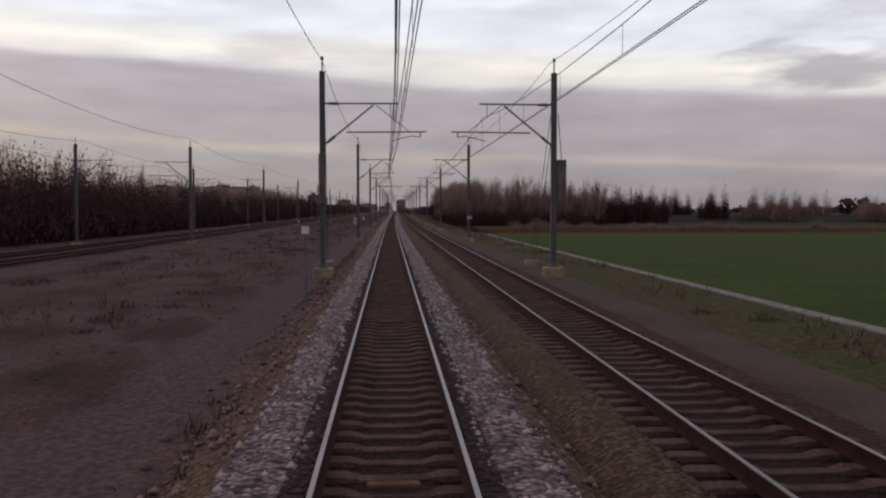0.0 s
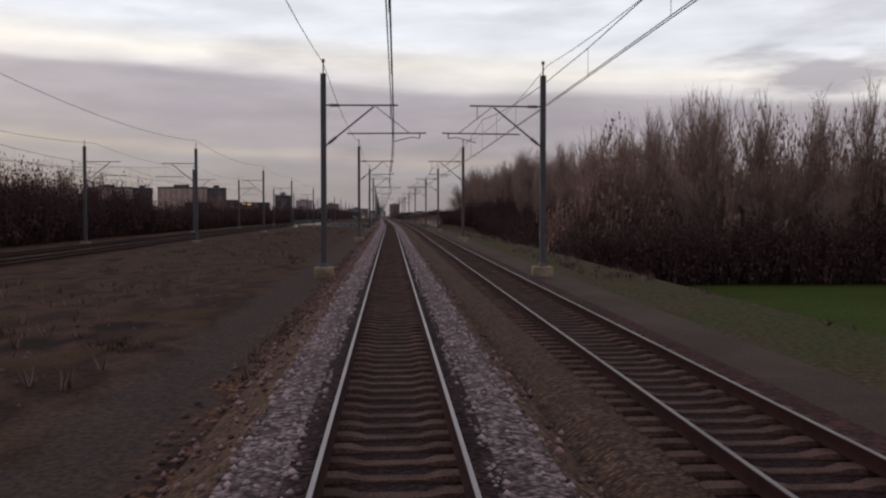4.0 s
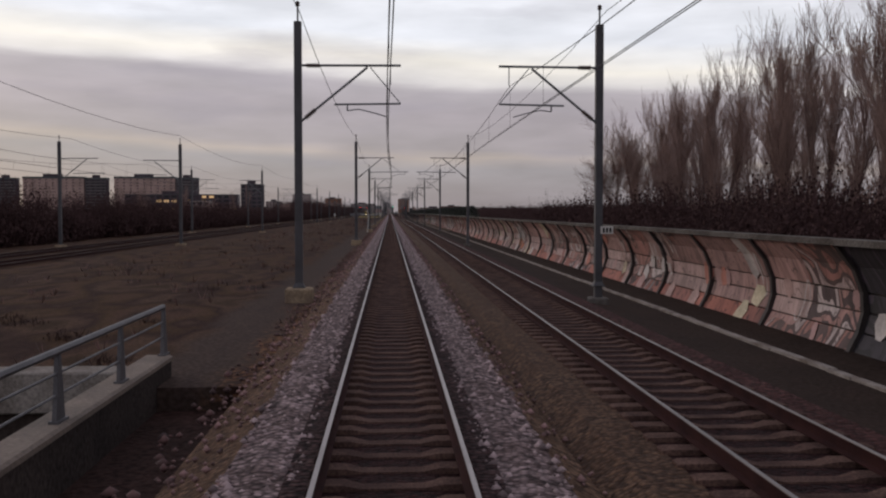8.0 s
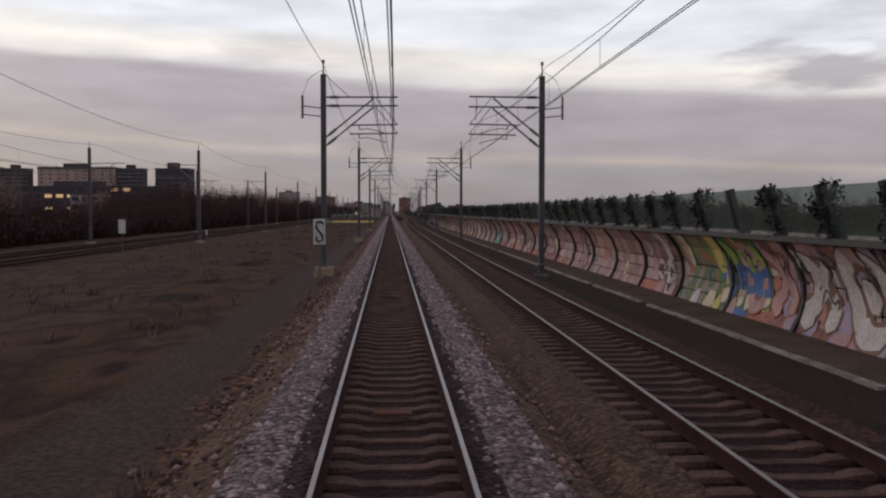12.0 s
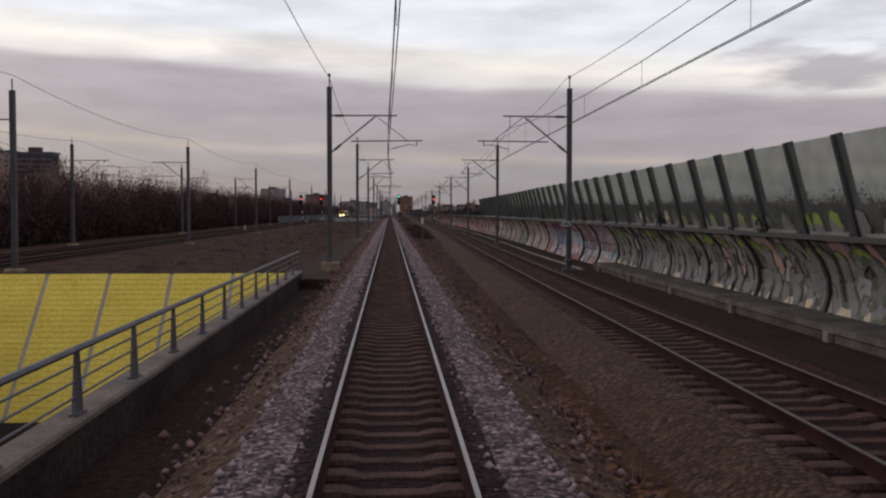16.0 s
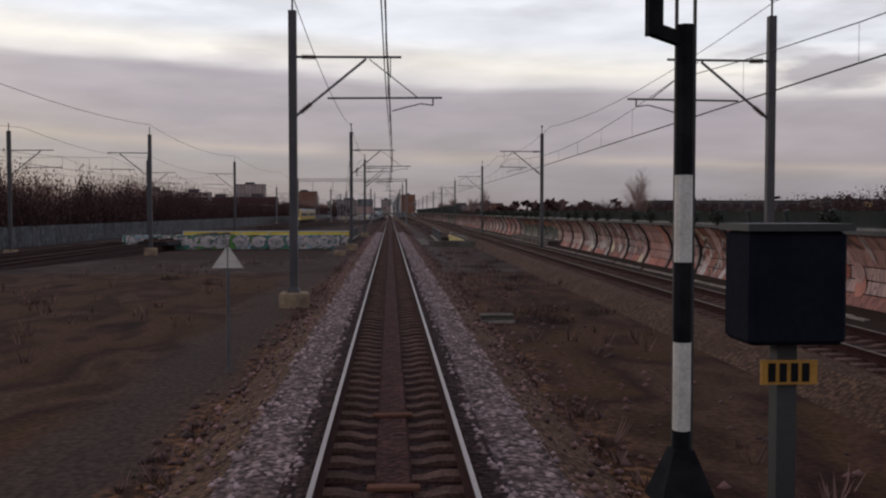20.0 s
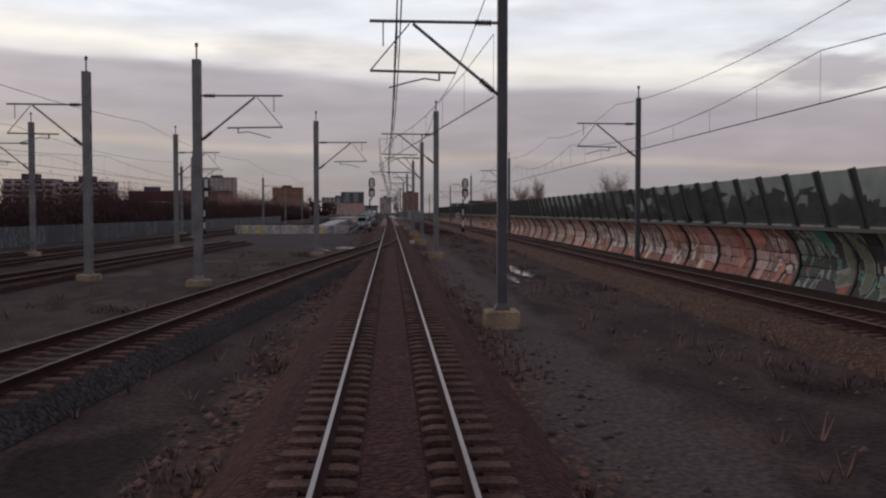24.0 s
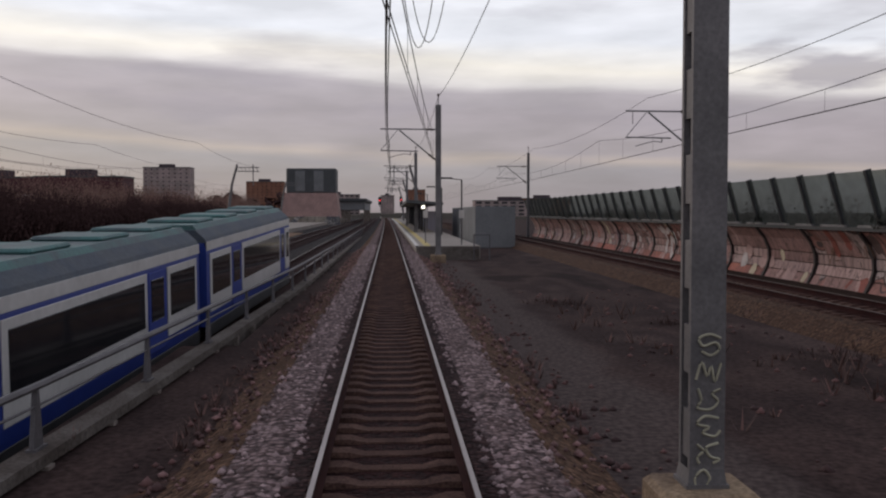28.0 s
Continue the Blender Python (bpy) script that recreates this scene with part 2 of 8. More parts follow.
M_STRAWSLOPE = ballast("straw_strewn_ballast", (0.2575, 0.1518, 0.1000), (0.0474, 0.0258, 0.0200), .075, .5, .9, (0.0876, 0.0478, 0.0300))
M_STRAWBED = ballast("straw_covered_ballast", (.165, .096, .064), (.040, .023, .018), .075, .5, 1.1, (.078, .042, .028))
M_METROBED = ballast("grey_metro_ballast", (0.0714, 0.0607, 0.0626), (0.0238, 0.0198, 0.0211), .08, .5, 2.0)
M_VERGE = material("dark_wet_verge", (0.0264, 0.0151, 0.0130), .95, (0.0396, 0.0210, 0.0181), 1.6, .10, .8, spread=.3, world_place=True)
M_PATH = material("trodden_sand_path", (.080, .055, .044), .95, (.058, .040, .032), 2.5, .05, .4, spread=.15, world_place=True)
M_DRY = material("dry_winter_grass", (0.0612, 0.0306, 0.0192), .95, (0.0333, 0.0189, 0.0144), 2.8, .22, 1.0, spread=.34, world_place=True)
M_GRASS = material("verge_grass", (.046, .046, .016), .95, (.062, .042, .024), 2.5, .16, .8, spread=.3, world_place=True)
M_FIELD = material("green_meadow", (.042, .058, .009), .95, (.033, .043, .008), 7.0, .22, 1.0, spread=.34, world_place=True)
M_FAR = material("far_ground", (0.0217, 0.0196, 0.0146), .95, (0.0310, 0.0252, 0.0179), 60.0, 4.0, .2, world_place=True)
# floor of the deep openings: their shade is put into this dark base colour
M_ASPHALT_SHADED = material("shaded_underpass_asphalt", (.020, .017, .017), .95, (.028, .024, .023), 3.0, .06, .3, world_place=True)
M_CONCRETE = material("weathered_concrete", (.24, .21, .19), .9, (.14, .115, .10), .7, .05, .4, spread=.18)
M_CONCRETE_DARK = material("stained_dark_concrete", (.13, .115, .105), .9, (.075, .062, .055), 1.1, .06, .4, spread=.2)
M_SLEEPER = material("sleeper_concrete", (0.1051, 0.0616, 0.0500), .92, (0.0536, 0.0304, 0.0260), .45, .03, .4, spread=.25)
M_RAIL = material("rusty_rail_web", (0.0385, 0.0155, 0.0147), .9, (0.0249, 0.0109, 0.0110), .4, .02, .3)
M_HEAD = material("polished_rail_head", (.30, .265, .26), .38, (.22, .19, .185), 1.5, .03, .02, metal=1.0, spread=.05)
M_HEAD_DULL = material("dull_rail_head", (.21, .185, .178), .45, (.15, .13, .122), 1.5, .03, .02, metal=.9, spread=.06)
M_HEAD_RUST = material("rusty_rail_head", (.085, .055, .042), .6, (.06, .04, .03), 1.2, .05, .05)
M_MAST = material("weathered_galvanised_steel", (.068, .063, .069), .6, (.046, .043, .047), .8, .04, .1, metal=.3)
M_MAST_PALE = material("pale_galvanised_steel", (.165, .155, .158), .6, (.11, .104, .107), .8, .04, .1, metal=.3)
M_ARM = material("grey_bracket_tube", (.20, .20, .205), .5, (.13, .13, .135), .5, .03, .05, metal=.4)
M_WIRE = material("dark_copper_wire", (.055, .045, .042), .55, (.04, .035, .034), 2.0, .1, 0, metal=.5)
M_INSUL = material("brown_porcelain", (.075, .045, .036), .3, (.05, .03, .025), .1, .02, 0)
M_FOOT = material("tan_stained_concrete", (.29, .215, .145), .9, (.16, .115, .085), .6, .05, .4, spread=.18)
M_SHEET = material("white_rear_panel", (.52, .49, .46), .6, (.42, .39, .36), .4, .03, .05)
M_STEELDARK = material("dark_painted_steel", (.030, .030, .033), .6, (.02, .02, .022), .4, .03, .05)


# ---- building blocks ----
class Geo:
    """Corners and faces of one part, in true metres."""

    def __init__(self):
        self.v, self.f = [], []

    def add(self, v, f):
        o = len(self.v)
        self.v += [tuple(p) for p in v]
        self.f += [tuple(i + o for i in q) for q in f]
        return self

    def box(self, x0, x1, y0, y1, z0, z1, bevel=0.0):
        if bevel <= 0:
            v = [(x, y, z) for z in (z0, z1) for x, y in ((x0, y0), (x1, y0), (x1, y1), (x0, y1))]
            return self.add(v, [(3, 2, 1, 0), (4, 5, 6, 7), (0, 1, 5, 4), (1, 2, 6, 5), (2, 3, 7, 6), (3, 0, 4, 7)])
        b = bevel
        ring = lambda k, z: [(x0 + k + b, y0 + k, z), (x1 - k - b, y0 + k, z), (x1 - k, y0 + k + b, z), (x1 - k, y1 - k - b, z),
                             (x1 - k - b, y1 - k, z), (x0 + k + b, y1 - k, z), (x0 + k, y1 - k - b, z), (x0 + k, y0 + k + b, z)]
        rings = [ring(b, z0), ring(0, z0 + b), ring(0, z1 - b), ring(b, z1)]
        f = [tuple(reversed(range(8))), tuple(range(24, 32))]
        f += [(r * 8 + i, r * 8 + (i + 1) % 8, r * 8 + 8 + (i + 1) % 8, r * 8 + 8 + i) for r in range(3) for i in range(8)]
        return self.add([p for r in rings for p in r], f)

    def tube(self, pts, r, n=6, r_end=None, cap=True):
        """A round bar through points; it may taper."""
        pts = [Vector(p) for p in pts]
        v, f, m = [], [], len(pts)
        for i, p in enumerate(pts):
            d = (pts[min(i + 1, m - 1)] - pts[max(i - 1, 0)]).normalized()
            a = d.cross(Vector((0, 0, 1)) if abs(d.z) < .9 else Vector((1, 0, 0))).normalized()
            b = d.cross(a)
            k = r if r_end is None else r + (r_end - r) * i / (m - 1)
            v += [p + (a * math.cos(2 * math.pi * j / n) + b * math.sin(2 * math.pi * j / n)) * k for j in range(n)]
        f = [(i * n + j, i * n + n + j, i * n + n + (j + 1) % n, i * n + (j + 1) % n) for i in range(m - 1) for j in range(n)]
        if cap:
            f += [tuple(range(n)), tuple(reversed(range((m - 1) * n, m * n)))]
        return self.add(v, f)

    def ribbed(self, p, q, ribs, r0, r1, n=8):
        """One ribbed body, such as an insulator, from p to q."""
        p, q = Vector(p), Vector(q)
        d = (q - p).normalized()
        a = d.cross(Vector((0, 1, 0)) if abs(d.y) < .9 else Vector((1, 0, 0))).normalized()
        b, rings, v = d.cross(a), ribs * 4, []
        for i in range(rings + 1):
            r, c = (r1 if i % 4 in (1, 2) else r0), p + (q - p) * (i / rings)
            v += [c + (a * math.cos(2 * math.pi * j / n) + b * math.sin(2 * math.pi * j / n)) * r for j in range(n)]
        f = [(i * n + j, i * n + n + j, i * n + n + (j + 1) % n, i * n + (j + 1) % n) for i in range(rings) for j in range(n)]
        return self.add(v, f + [tuple(range(n)), tuple(reversed(range(rings * n, rings * n + n)))])

    def bar(self, p, q, w, h):
        """A square-edged bar between two points, w wide across and h high."""
        p, q = Vector(p), Vector(q)
        d = (q - p).normalized()
        a = d.cross(Vector((0, 0, 1)) if abs(d.z) < .95 else Vector((0, 1, 0))).normalized() * (w / 2)
        b = a.cross(d).normalized() * (h / 2)
        v = [e + s * a + u * b for e in (p, q) for s, u in ((-1, -1), (1, -1), (1, 1), (-1, 1))]
        return self.add(v, [(3, 2, 1, 0), (4, 5, 6, 7), (0, 1, 5, 4), (1, 2, 6, 5), (2, 3, 7, 6), (3, 0, 4, 7)])

    def lathe(self, x, y, prof, n=10):
        """A turned body about a vertical axis: prof is (radius, z)."""
        v = [(x + r * math.cos(2 * math.pi * j / n), y + r * math.sin(2 * math.pi * j / n), z) for r, z in prof for j in range(n)]
        f = [(i * n + j, i * n + (j + 1) % n, i * n + n + (j + 1) % n, i * n + n + j) for i in range(len(prof) - 1) for j in range(n)]
        f += [tuple(reversed(range(n))), tuple(range((len(prof) - 1) * n, len(prof) * n))]
        return self.add(v, f)

    def extrude(self, prof, y0, y1):
        """A closed outline of (x, z), counter-clockwise seen from -y, drawn out from y0 to y1."""
        n = len(prof)
        v = [(x, y, z) for y in (y0, y1) for x, z in prof]
        f = [(i, (i + 1) % n, n + (i + 1) % n, n + i) for i in range(n)] + [tuple(reversed(range(n))), tuple(range(n, 2 * n))]
        return self.add(v, f)


def mesh_of(name, geo, mats, smooth=False, slots=None):
    me = bpy.data.meshes.new(name)
    v = np.asarray(geo.v, dtype=float) * S
    me.from_pydata(v.tolist(), [], geo.f)
    for m in (mats if isinstance(mats, (list, tuple)) else [mats]):
        me.materials.append(m)
    if slots is not None:
        me.polygons.foreach_set("material_index", slots)
    if smooth:
        me.polygons.foreach_set("use_smooth", [True] * len(me.polygons))
    me.update()
    return me


def part(name, geo, mat, parent=None, label="", smooth=False):
    ob = new(name, mesh_of(name, geo, mat, smooth))
    ob.parent = parent
    if label:
        ob["label"] = label
    return ob


def thing(name, label, category, group="", kind="", x=0.0, y=None, z=0.0, turn=0.0):
    ob = new(name)
    ob.empty_display_size = .2
    tagged(ob, label, category, group, kind)
    if y is not None:
        ob.matrix_basis = Matrix.Translation(P(x, y, z)) @ pose(0, 0, 0, 0, 0, turn)
    return ob


def at(x, y, z=0.0, turn=0.0):
    return Matrix.Translation(P(x, y, z)) @ pose(0, 0, 0, 0, 0, turn)


def along(y0, y1, step):
    n = max(1, round((y1 - y0) / step))
    return [y0 + (y1 - y0) * i / n for i in range(n + 1)]


def sweep(geo, prof, y0, y1, step=10.0, shift=None, closed=True, ends=True, lift=None):
    """Draws an outline of (x, z) along the line; shift(y) moves it sideways. Corners are laid in true metres about the world's origin."""
    ys, n = along(y0, y1, step), len(prof)
    v = []
    for y in ys:
        dx, dz = bend(y) + (shift(y) if shift else 0), rise(y) + (lift(y) if lift else 0)
        v += [(x + dx, y, z + dz) for x, z in prof]
    m = n if closed else n - 1
    f = [(i * n + j, i * n + (j + 1) % n, i * n + n + (j + 1) % n, i * n + n + j) for i in range(len(ys) - 1) for j in range(m)]
    if closed and ends:
        f += [tuple(reversed(range(n))), tuple(range((len(ys) - 1) * n, len(ys) * n))]
    return geo.add(v, f)


# ---- the lie of the land ----
_right = np.array([(-100, 4.3), (985, 4.3), (1010, 4.45), (1038, 4.86), (1070, 5.25), (1104, 5.70), (1140, 6.33), (1172, 6.95), (1187, 7.35), (1205, 7.75), (1237, 8.3), (1265, 8.6),
                   (1303, 8.85), (1331, 9.1), (1382, 9.55), (1435, 9.88), (1500, 10.4), (1671, 12.0), (1862, 12.9), (2000, 13.2), (4000, 13.2)])
_verge = np.array([(-100, 4.3), (985, 4.3), (1010, 4.45), (1038, 4.8), (1070, 5.15), (1104, 5.52), (1135, 5.9), (1170, 6.5), (1187, 7.1), (1234, 8.1), (1280, 8.6), (1331, 9.1), (1382, 9.6),
                   (1500, 10.6), (1673, 11.6), (1862, 12.6), (2000, 12.9), (4000, 12.9)])


def right(y):
    """How far the neighbouring line's middle lies to the right."""
    return float(np.interp(y, _right[:, 0], _right[:, 1]))


def verge(y):
    """The line that the masts and the barrier beyond the neighbouring track keep to."""
    return float(np.interp(y, _verge[:, 0], _verge[:, 1]))


VOIDS = [(-19.6, -4.6, 504.5, 591), (-19.6, -4.7, 1094, 1138), (-24.0, -4.5, 1445, 1470), (5.1, 7.2, 1440, 1467), (-14.0, -4.9, 1746, 1800.002), (-20.5, -4.9, 1800.004, 1990),
         (-5.0, -3.6, 1885, 1990)]
ZERO = -0.62
MEADOW = -5.1      # height of the meadow, on the scale of rise()


def ground_height(x, y):
    for x0, x1, y0, y1 in VOIDS:
        if x0 < x < x1 and y0 < y < y1:
            return -6.0
    if -4.62 < x < -2.65 and (506 < y < 591 or 1095 < y < 1138):   # a gully along the parapets
        return -1.05
    if x > 12.5 and y < 545:           # the meadow lies level, below the bank
        return -0.8 + (MEADOW - rise(max(y, -60)) + .8) * min(1, (x - 12.5) / 9) * min(1, (545 - y) / 40)
    if -30 < x < -4.9 and 1405 < y < 1445:   # the ground falls away before the graffiti parapet
        return ZERO - .5 * min(1, (y - 1405) / 25)
    if 500 < y < 1995 and verge(y) + 2.6 < x < 40:   # it dips towards the barrier
        return -.98
    return ZERO if abs(x) < 40 else -1.0


def build_ground():
    cuts = [c for x0, x1, _, _ in VOIDS for c in (x0 - .001, x0 + .001, x1 - .001, x1 + .001)]
    xs = sorted(set([-4500, -1500, -500, -200, -90, -60, -40, -31, -28, -17, -12, -8, -5.2, -4.9, -2.7, -2.0, 2.0, 2.7, 3.6, 6.7, 7.8, 8.6, 9.8, 11, 12.4, 13.5, 14.6, 15.7, 16.8, 18, 19.2, 20.4, 21.6, 26,
                     40, 90, 200, 500, 1500, 4500] + cuts))
    edge = [e for _, _, a, b in VOIDS for e in (a - .001, a + .001, b - .001, b + .001)]
    ys = sorted(set([-1500, -600, -250] + along(-120, 2000, 20) + along(2100, 2600, 50) + [3000, 3600, 4400, 5000, 264, 311, 393] + edge))
    g, slots = Geo(), []
    for y in ys:
        for x in xs:
            b = bend(y) if abs(x) < 300 else 0
            g.v.append((x + b, y, ground_height(x, y) + (rise(max(min(y, 4900), -60)) if abs(x) < 300 or (x > 12.5 and y < 545) else -1.0)))
    n = len(xs)
    for i in range(len(ys) - 1):
        for j in range(n - 1):
            g.f.append((i * n + j, i * n + j + 1, i * n + n + j + 1, i * n + n + j))
            x, y = (xs[j] + xs[j + 1]) / 2, (ys[i] + ys[i + 1]) / 2
            if ground_height(x, y) < -5.9:
                k = 4
            elif abs(x) > 90 or y > 2300 or y < -200:
                k = (2 if y < 264 or 311 < y < 393 else 8) if (x > 18 and y < 480) else 3
            elif x > 26 and y < 420:
                k = 2 if y < 264 or 311 < y < 393 else 8
            elif x > 8.6 and y < 520:
                k = 6
            elif x > 6.7 and y < 500:
                k = 9
            elif -4.7 < x < -2.6 and (505 < y < 591 or 1094 < y < 1139):
                k = 7
            elif x < -4.9 and 1420 < y < 1446:
                k = 7
            elif y < 215:
                k = 0
            else:
                k = 1 if y < 1400 else 5
            slots.append(k)
    me = mesh_of("ground", g, [M_WASTE_GREY, M_WASTE, M_FIELD, M_FAR, M_ASPHALT_SHADED, M_WASTE_LATE, M_GRASS, M_VERGE, M_DRY, M_PATH], slots=slots)
    me.attributes.new("across", "FLOAT", "POINT").data.foreach_set("value", [x for _ in ys for x in xs])
    tagged(new("ground", me), "brown gravel and dry winter grass beside the railway line", "ground", kind="structure")


build_ground()

RAIL = [(-.070, -.172), (.070, -.172), (.070, -.158), (.012, -.135), (.012, -.045), (.036, -.032), (.036, -.004), (-.036, -.004), (-.036, -.032),
        (-.012, -.045), (-.012, -.135), (-.070, -.158)]
HEAD = [(-.027, -.003), (.027, -.003), (.025, .004), (-.025, .004)]


def sleeper_geo(half=1.25):
    """A one-piece concrete sleeper, waisted in the middle, with raised rail seats."""
    g = Geo()
    secs = [(-half, .10, .135, -.185), (-half + .06, .13, .15, -.172), (-.50, .13, .15, -.172), (-.32, .10, .12, -.215), (.32, .10, .12, -.215),
            (.50, .13, .15, -.172), (half - .06, .13, .15, -.172), (half, .10, .135, -.185)]
    for x, top, bot, z in secs:
        g.v += [(x, -bot, -.36), (x, bot, -.36), (x, top, z), (x, -top, z)]
    for i in range(len(secs) - 1):
        g.f += [(i * 4 + j, i * 4 + (j + 1) % 4, i * 4 + 4 + (j + 1) % 4, i * 4 + 4 + j) for j in range(4)]
    g.f += [(3, 2, 1, 0), tuple(range(len(secs) * 4 - 4, len(secs) * 4))]
    return g


def track(name, label, shift, y0, y1, step=10.0, sleepers=True, z=0.0, near=None, gap=.6, lift=None, wide=1.30, head=None, bed=None, dull_from=None):
    """A railway track: two rails with bright heads, sleepers and the bed between them."""
    t = thing(name, label, "railway track", kind="structure")
    for side in (-.7525, .7525):
        r = part("rail", sweep(Geo(), [(x + side, zz + z) for x, zz in RAIL], y0, y1, step, shift, lift=lift), M_RAIL, t, "rusty brown steel rail")
        for a, b, top in ((y0, dull_from or y1, head or M_HEAD), (dull_from or y1, y1, M_HEAD_RUST)):
            if b > a:
                part("rail_head", sweep(Geo(), [(x + side, zz + z) for x, zz in HEAD], a, b, step, shift, lift=lift), top, r,
                     "dull brown running surface" if top is M_HEAD_RUST else ("worn running surface" if head else "polished bright running surface"))
    part("track_bed", sweep(Geo(), [(-1.6, -.60 + z), (1.6, -.60 + z), (wide, -.235 + z), (-wide, -.235 + z)], y0, y1, step, shift, lift=lift), bed or M_BED, t, "dark rust-stained ballast between the rails")
    if sleepers:
        one, rest = sleeper_geo(), Geo()
        me = mesh_of("sleeper", one, M_SLEEPER)
        n = int((y1 - y0) / gap)
        for i in range(n):
            y = y0 + (i + .5) * gap
            x, z1 = (shift(y) if shift else 0), z + (lift(y) if lift else 0)
            if near and near[0] < y < near[1]:
                ob = new("sleeper", me)
                ob.parent = t
                ob.matrix_basis = at(x, y, z1)
            else:
                rest.add([(vx + bend(y) + x, vy + y, vz + rise(y) + z1) for vx, vy, vz in one.v], one.f)
        part("sleepers", rest, M_SLEEPER, t, "rows of worn concrete sleepers")["kind"] = "stuff"
    return t


track("track_own", "railway track with shiny rails on brown-stained concrete sleepers", None, -20, 2300, near=(0, 180), wide=1.08)
track("track_right", "parallel railway track curving away on rusty ballast", right, -20, 2300, near=(10, 70), head=M_HEAD_DULL, dull_from=980)
for off in (-22.5, -26.5):
    track("track_left", "distant parallel railway track across the wasteland", lambda y, o=off: o, -20, 2300, sleepers=False, z=-.40, head=M_HEAD_RUST)
for y0, y1, mat, label in ((-20, 1475, M_SHOULDER, "pale stone ballast shoulder along the sleeper ends"), (1475, 1795, M_BROWNBED, "brown leaf-strewn ballast shoulder along the sleeper ends"),
                           (1795, 2300, M_SHOULDER, "pale stone ballast shoulder along the sleeper ends")):
    for side in (-1, 1):
        prof = [(1.02, -.62), (1.86, -.62), (1.76, -.20), (1.40, -.145), (1.10, -.165), (1.02, -.24)] if mat is M_SHOULDER else [(.93, -.62), (2.15, -.62), (1.55, -.215), (.93, -.205)]
        prof = prof if side > 0 else [(-x, z) for x, z in prof[::-1]]
        sink = (lambda y: -.14 * max(0, (y - 1455) / 40)) if y1 == 1475 else None
        tagged(part("ballast_shoulder", sweep(Geo(), prof, y0, y1 + (20 if sink else 0), 8, lift=sink), mat), label, "ballast", kind="structure")


for y0, y1 in ((-20, 1475), (1795, 2300)):
    for side in (-1, 1):
        prof = [(.83, -.30), (1.12, -.30), (1.10, -.162), (.85, -.168)]
        prof = prof if side > 0 else [(-x, z) for x, z in prof[::-1]]
        tagged(part("oily_ballast", sweep(Geo(), prof, y0, y1), M_OILY), "dark oily ballast packed against the rail", "ballast", kind="structure")
        prof = [(1.65, -.64), (2.65, -.64), (2.2, -.44), (1.74, -.205)]
        prof = prof if side > 0 else [(-x, z) for x, z in prof[::-1]]
        tagged(part("ballast_slope", sweep(Geo(), prof, y0, y1), M_STRAWSLOPE), "brown straw-strewn slope of the ballast", "ballast", kind="structure")
for y0, y1, half, mat, label in ((1320, 1475, .24, M_BROWNBED, "brown leaf litter between the rails"), (1475, 1690, .46, M_BROWNBED, "brown leaf litter and straw covering the sleepers between the rails")):
    tagged(part("leaf_litter", sweep(Geo(), [(-half, -.3), (half, -.3), (half * .7, -.165), (-half * .7, -.165)], y0, y1, 5, lift=lambda y, a=y0: -.09 * max(0, 1 - (y - a) / 45) if a < 1400 else 0), mat), label, "ballast", kind="structure")
for side in (-1, 1):
    prof = [(1.2, -.62), (2.45, -.62), (1.75, -.23), (1.2, -.215)]
    prof = prof if side > 0 else [(-x, z) for x, z in prof[::-1]]
    tagged(part("ballast_shoulder", sweep(Geo(), prof, -20, 2300, 10, right), M_STRAWBED if side < 0 else M_BROWNBED), "brown leaf-strewn ballast shoulder of the neighbouring track", "ballast", kind="structure")


# ---- overhead line ----
# along the line, and how each mast is fitted: 0 and 1 hold the wire to either side, 2 carries twin brackets and horns, 3 holds tension weights
MASTS = [(-9, 1), (44.9, 3), (93.8, 0), (146.9, 1), (199.6, 0), (250.2, 1), (294.9, 0), (345, 1), (396, 0), (446.8, 6), (490.7, 0), (550.8, 1),
         (607.1, 0), (663.4, 1), (719.9, 0), (775.9, 7), (829.1, 2), (881.8, 2), (934, 2), (986, 0), (1037.9, 1), (1088.0, 0), (1144.0, 1),
         (1186.6, 0), (1233.0, 1), (1279.7, 0), (1331.2, 1), (1382.6, 1), (1429.5, 7), (1471.6, 2), (1520, 0)]
STATION = [(1578, 0), (1634.4, 0), (1671.0, 0), (1698.6, 2), (1732.3, 0), (1775.7, 3), (1819.4, 2), (1871.6, 2), (1921, 0), (1968, 0), (2015, 0)]


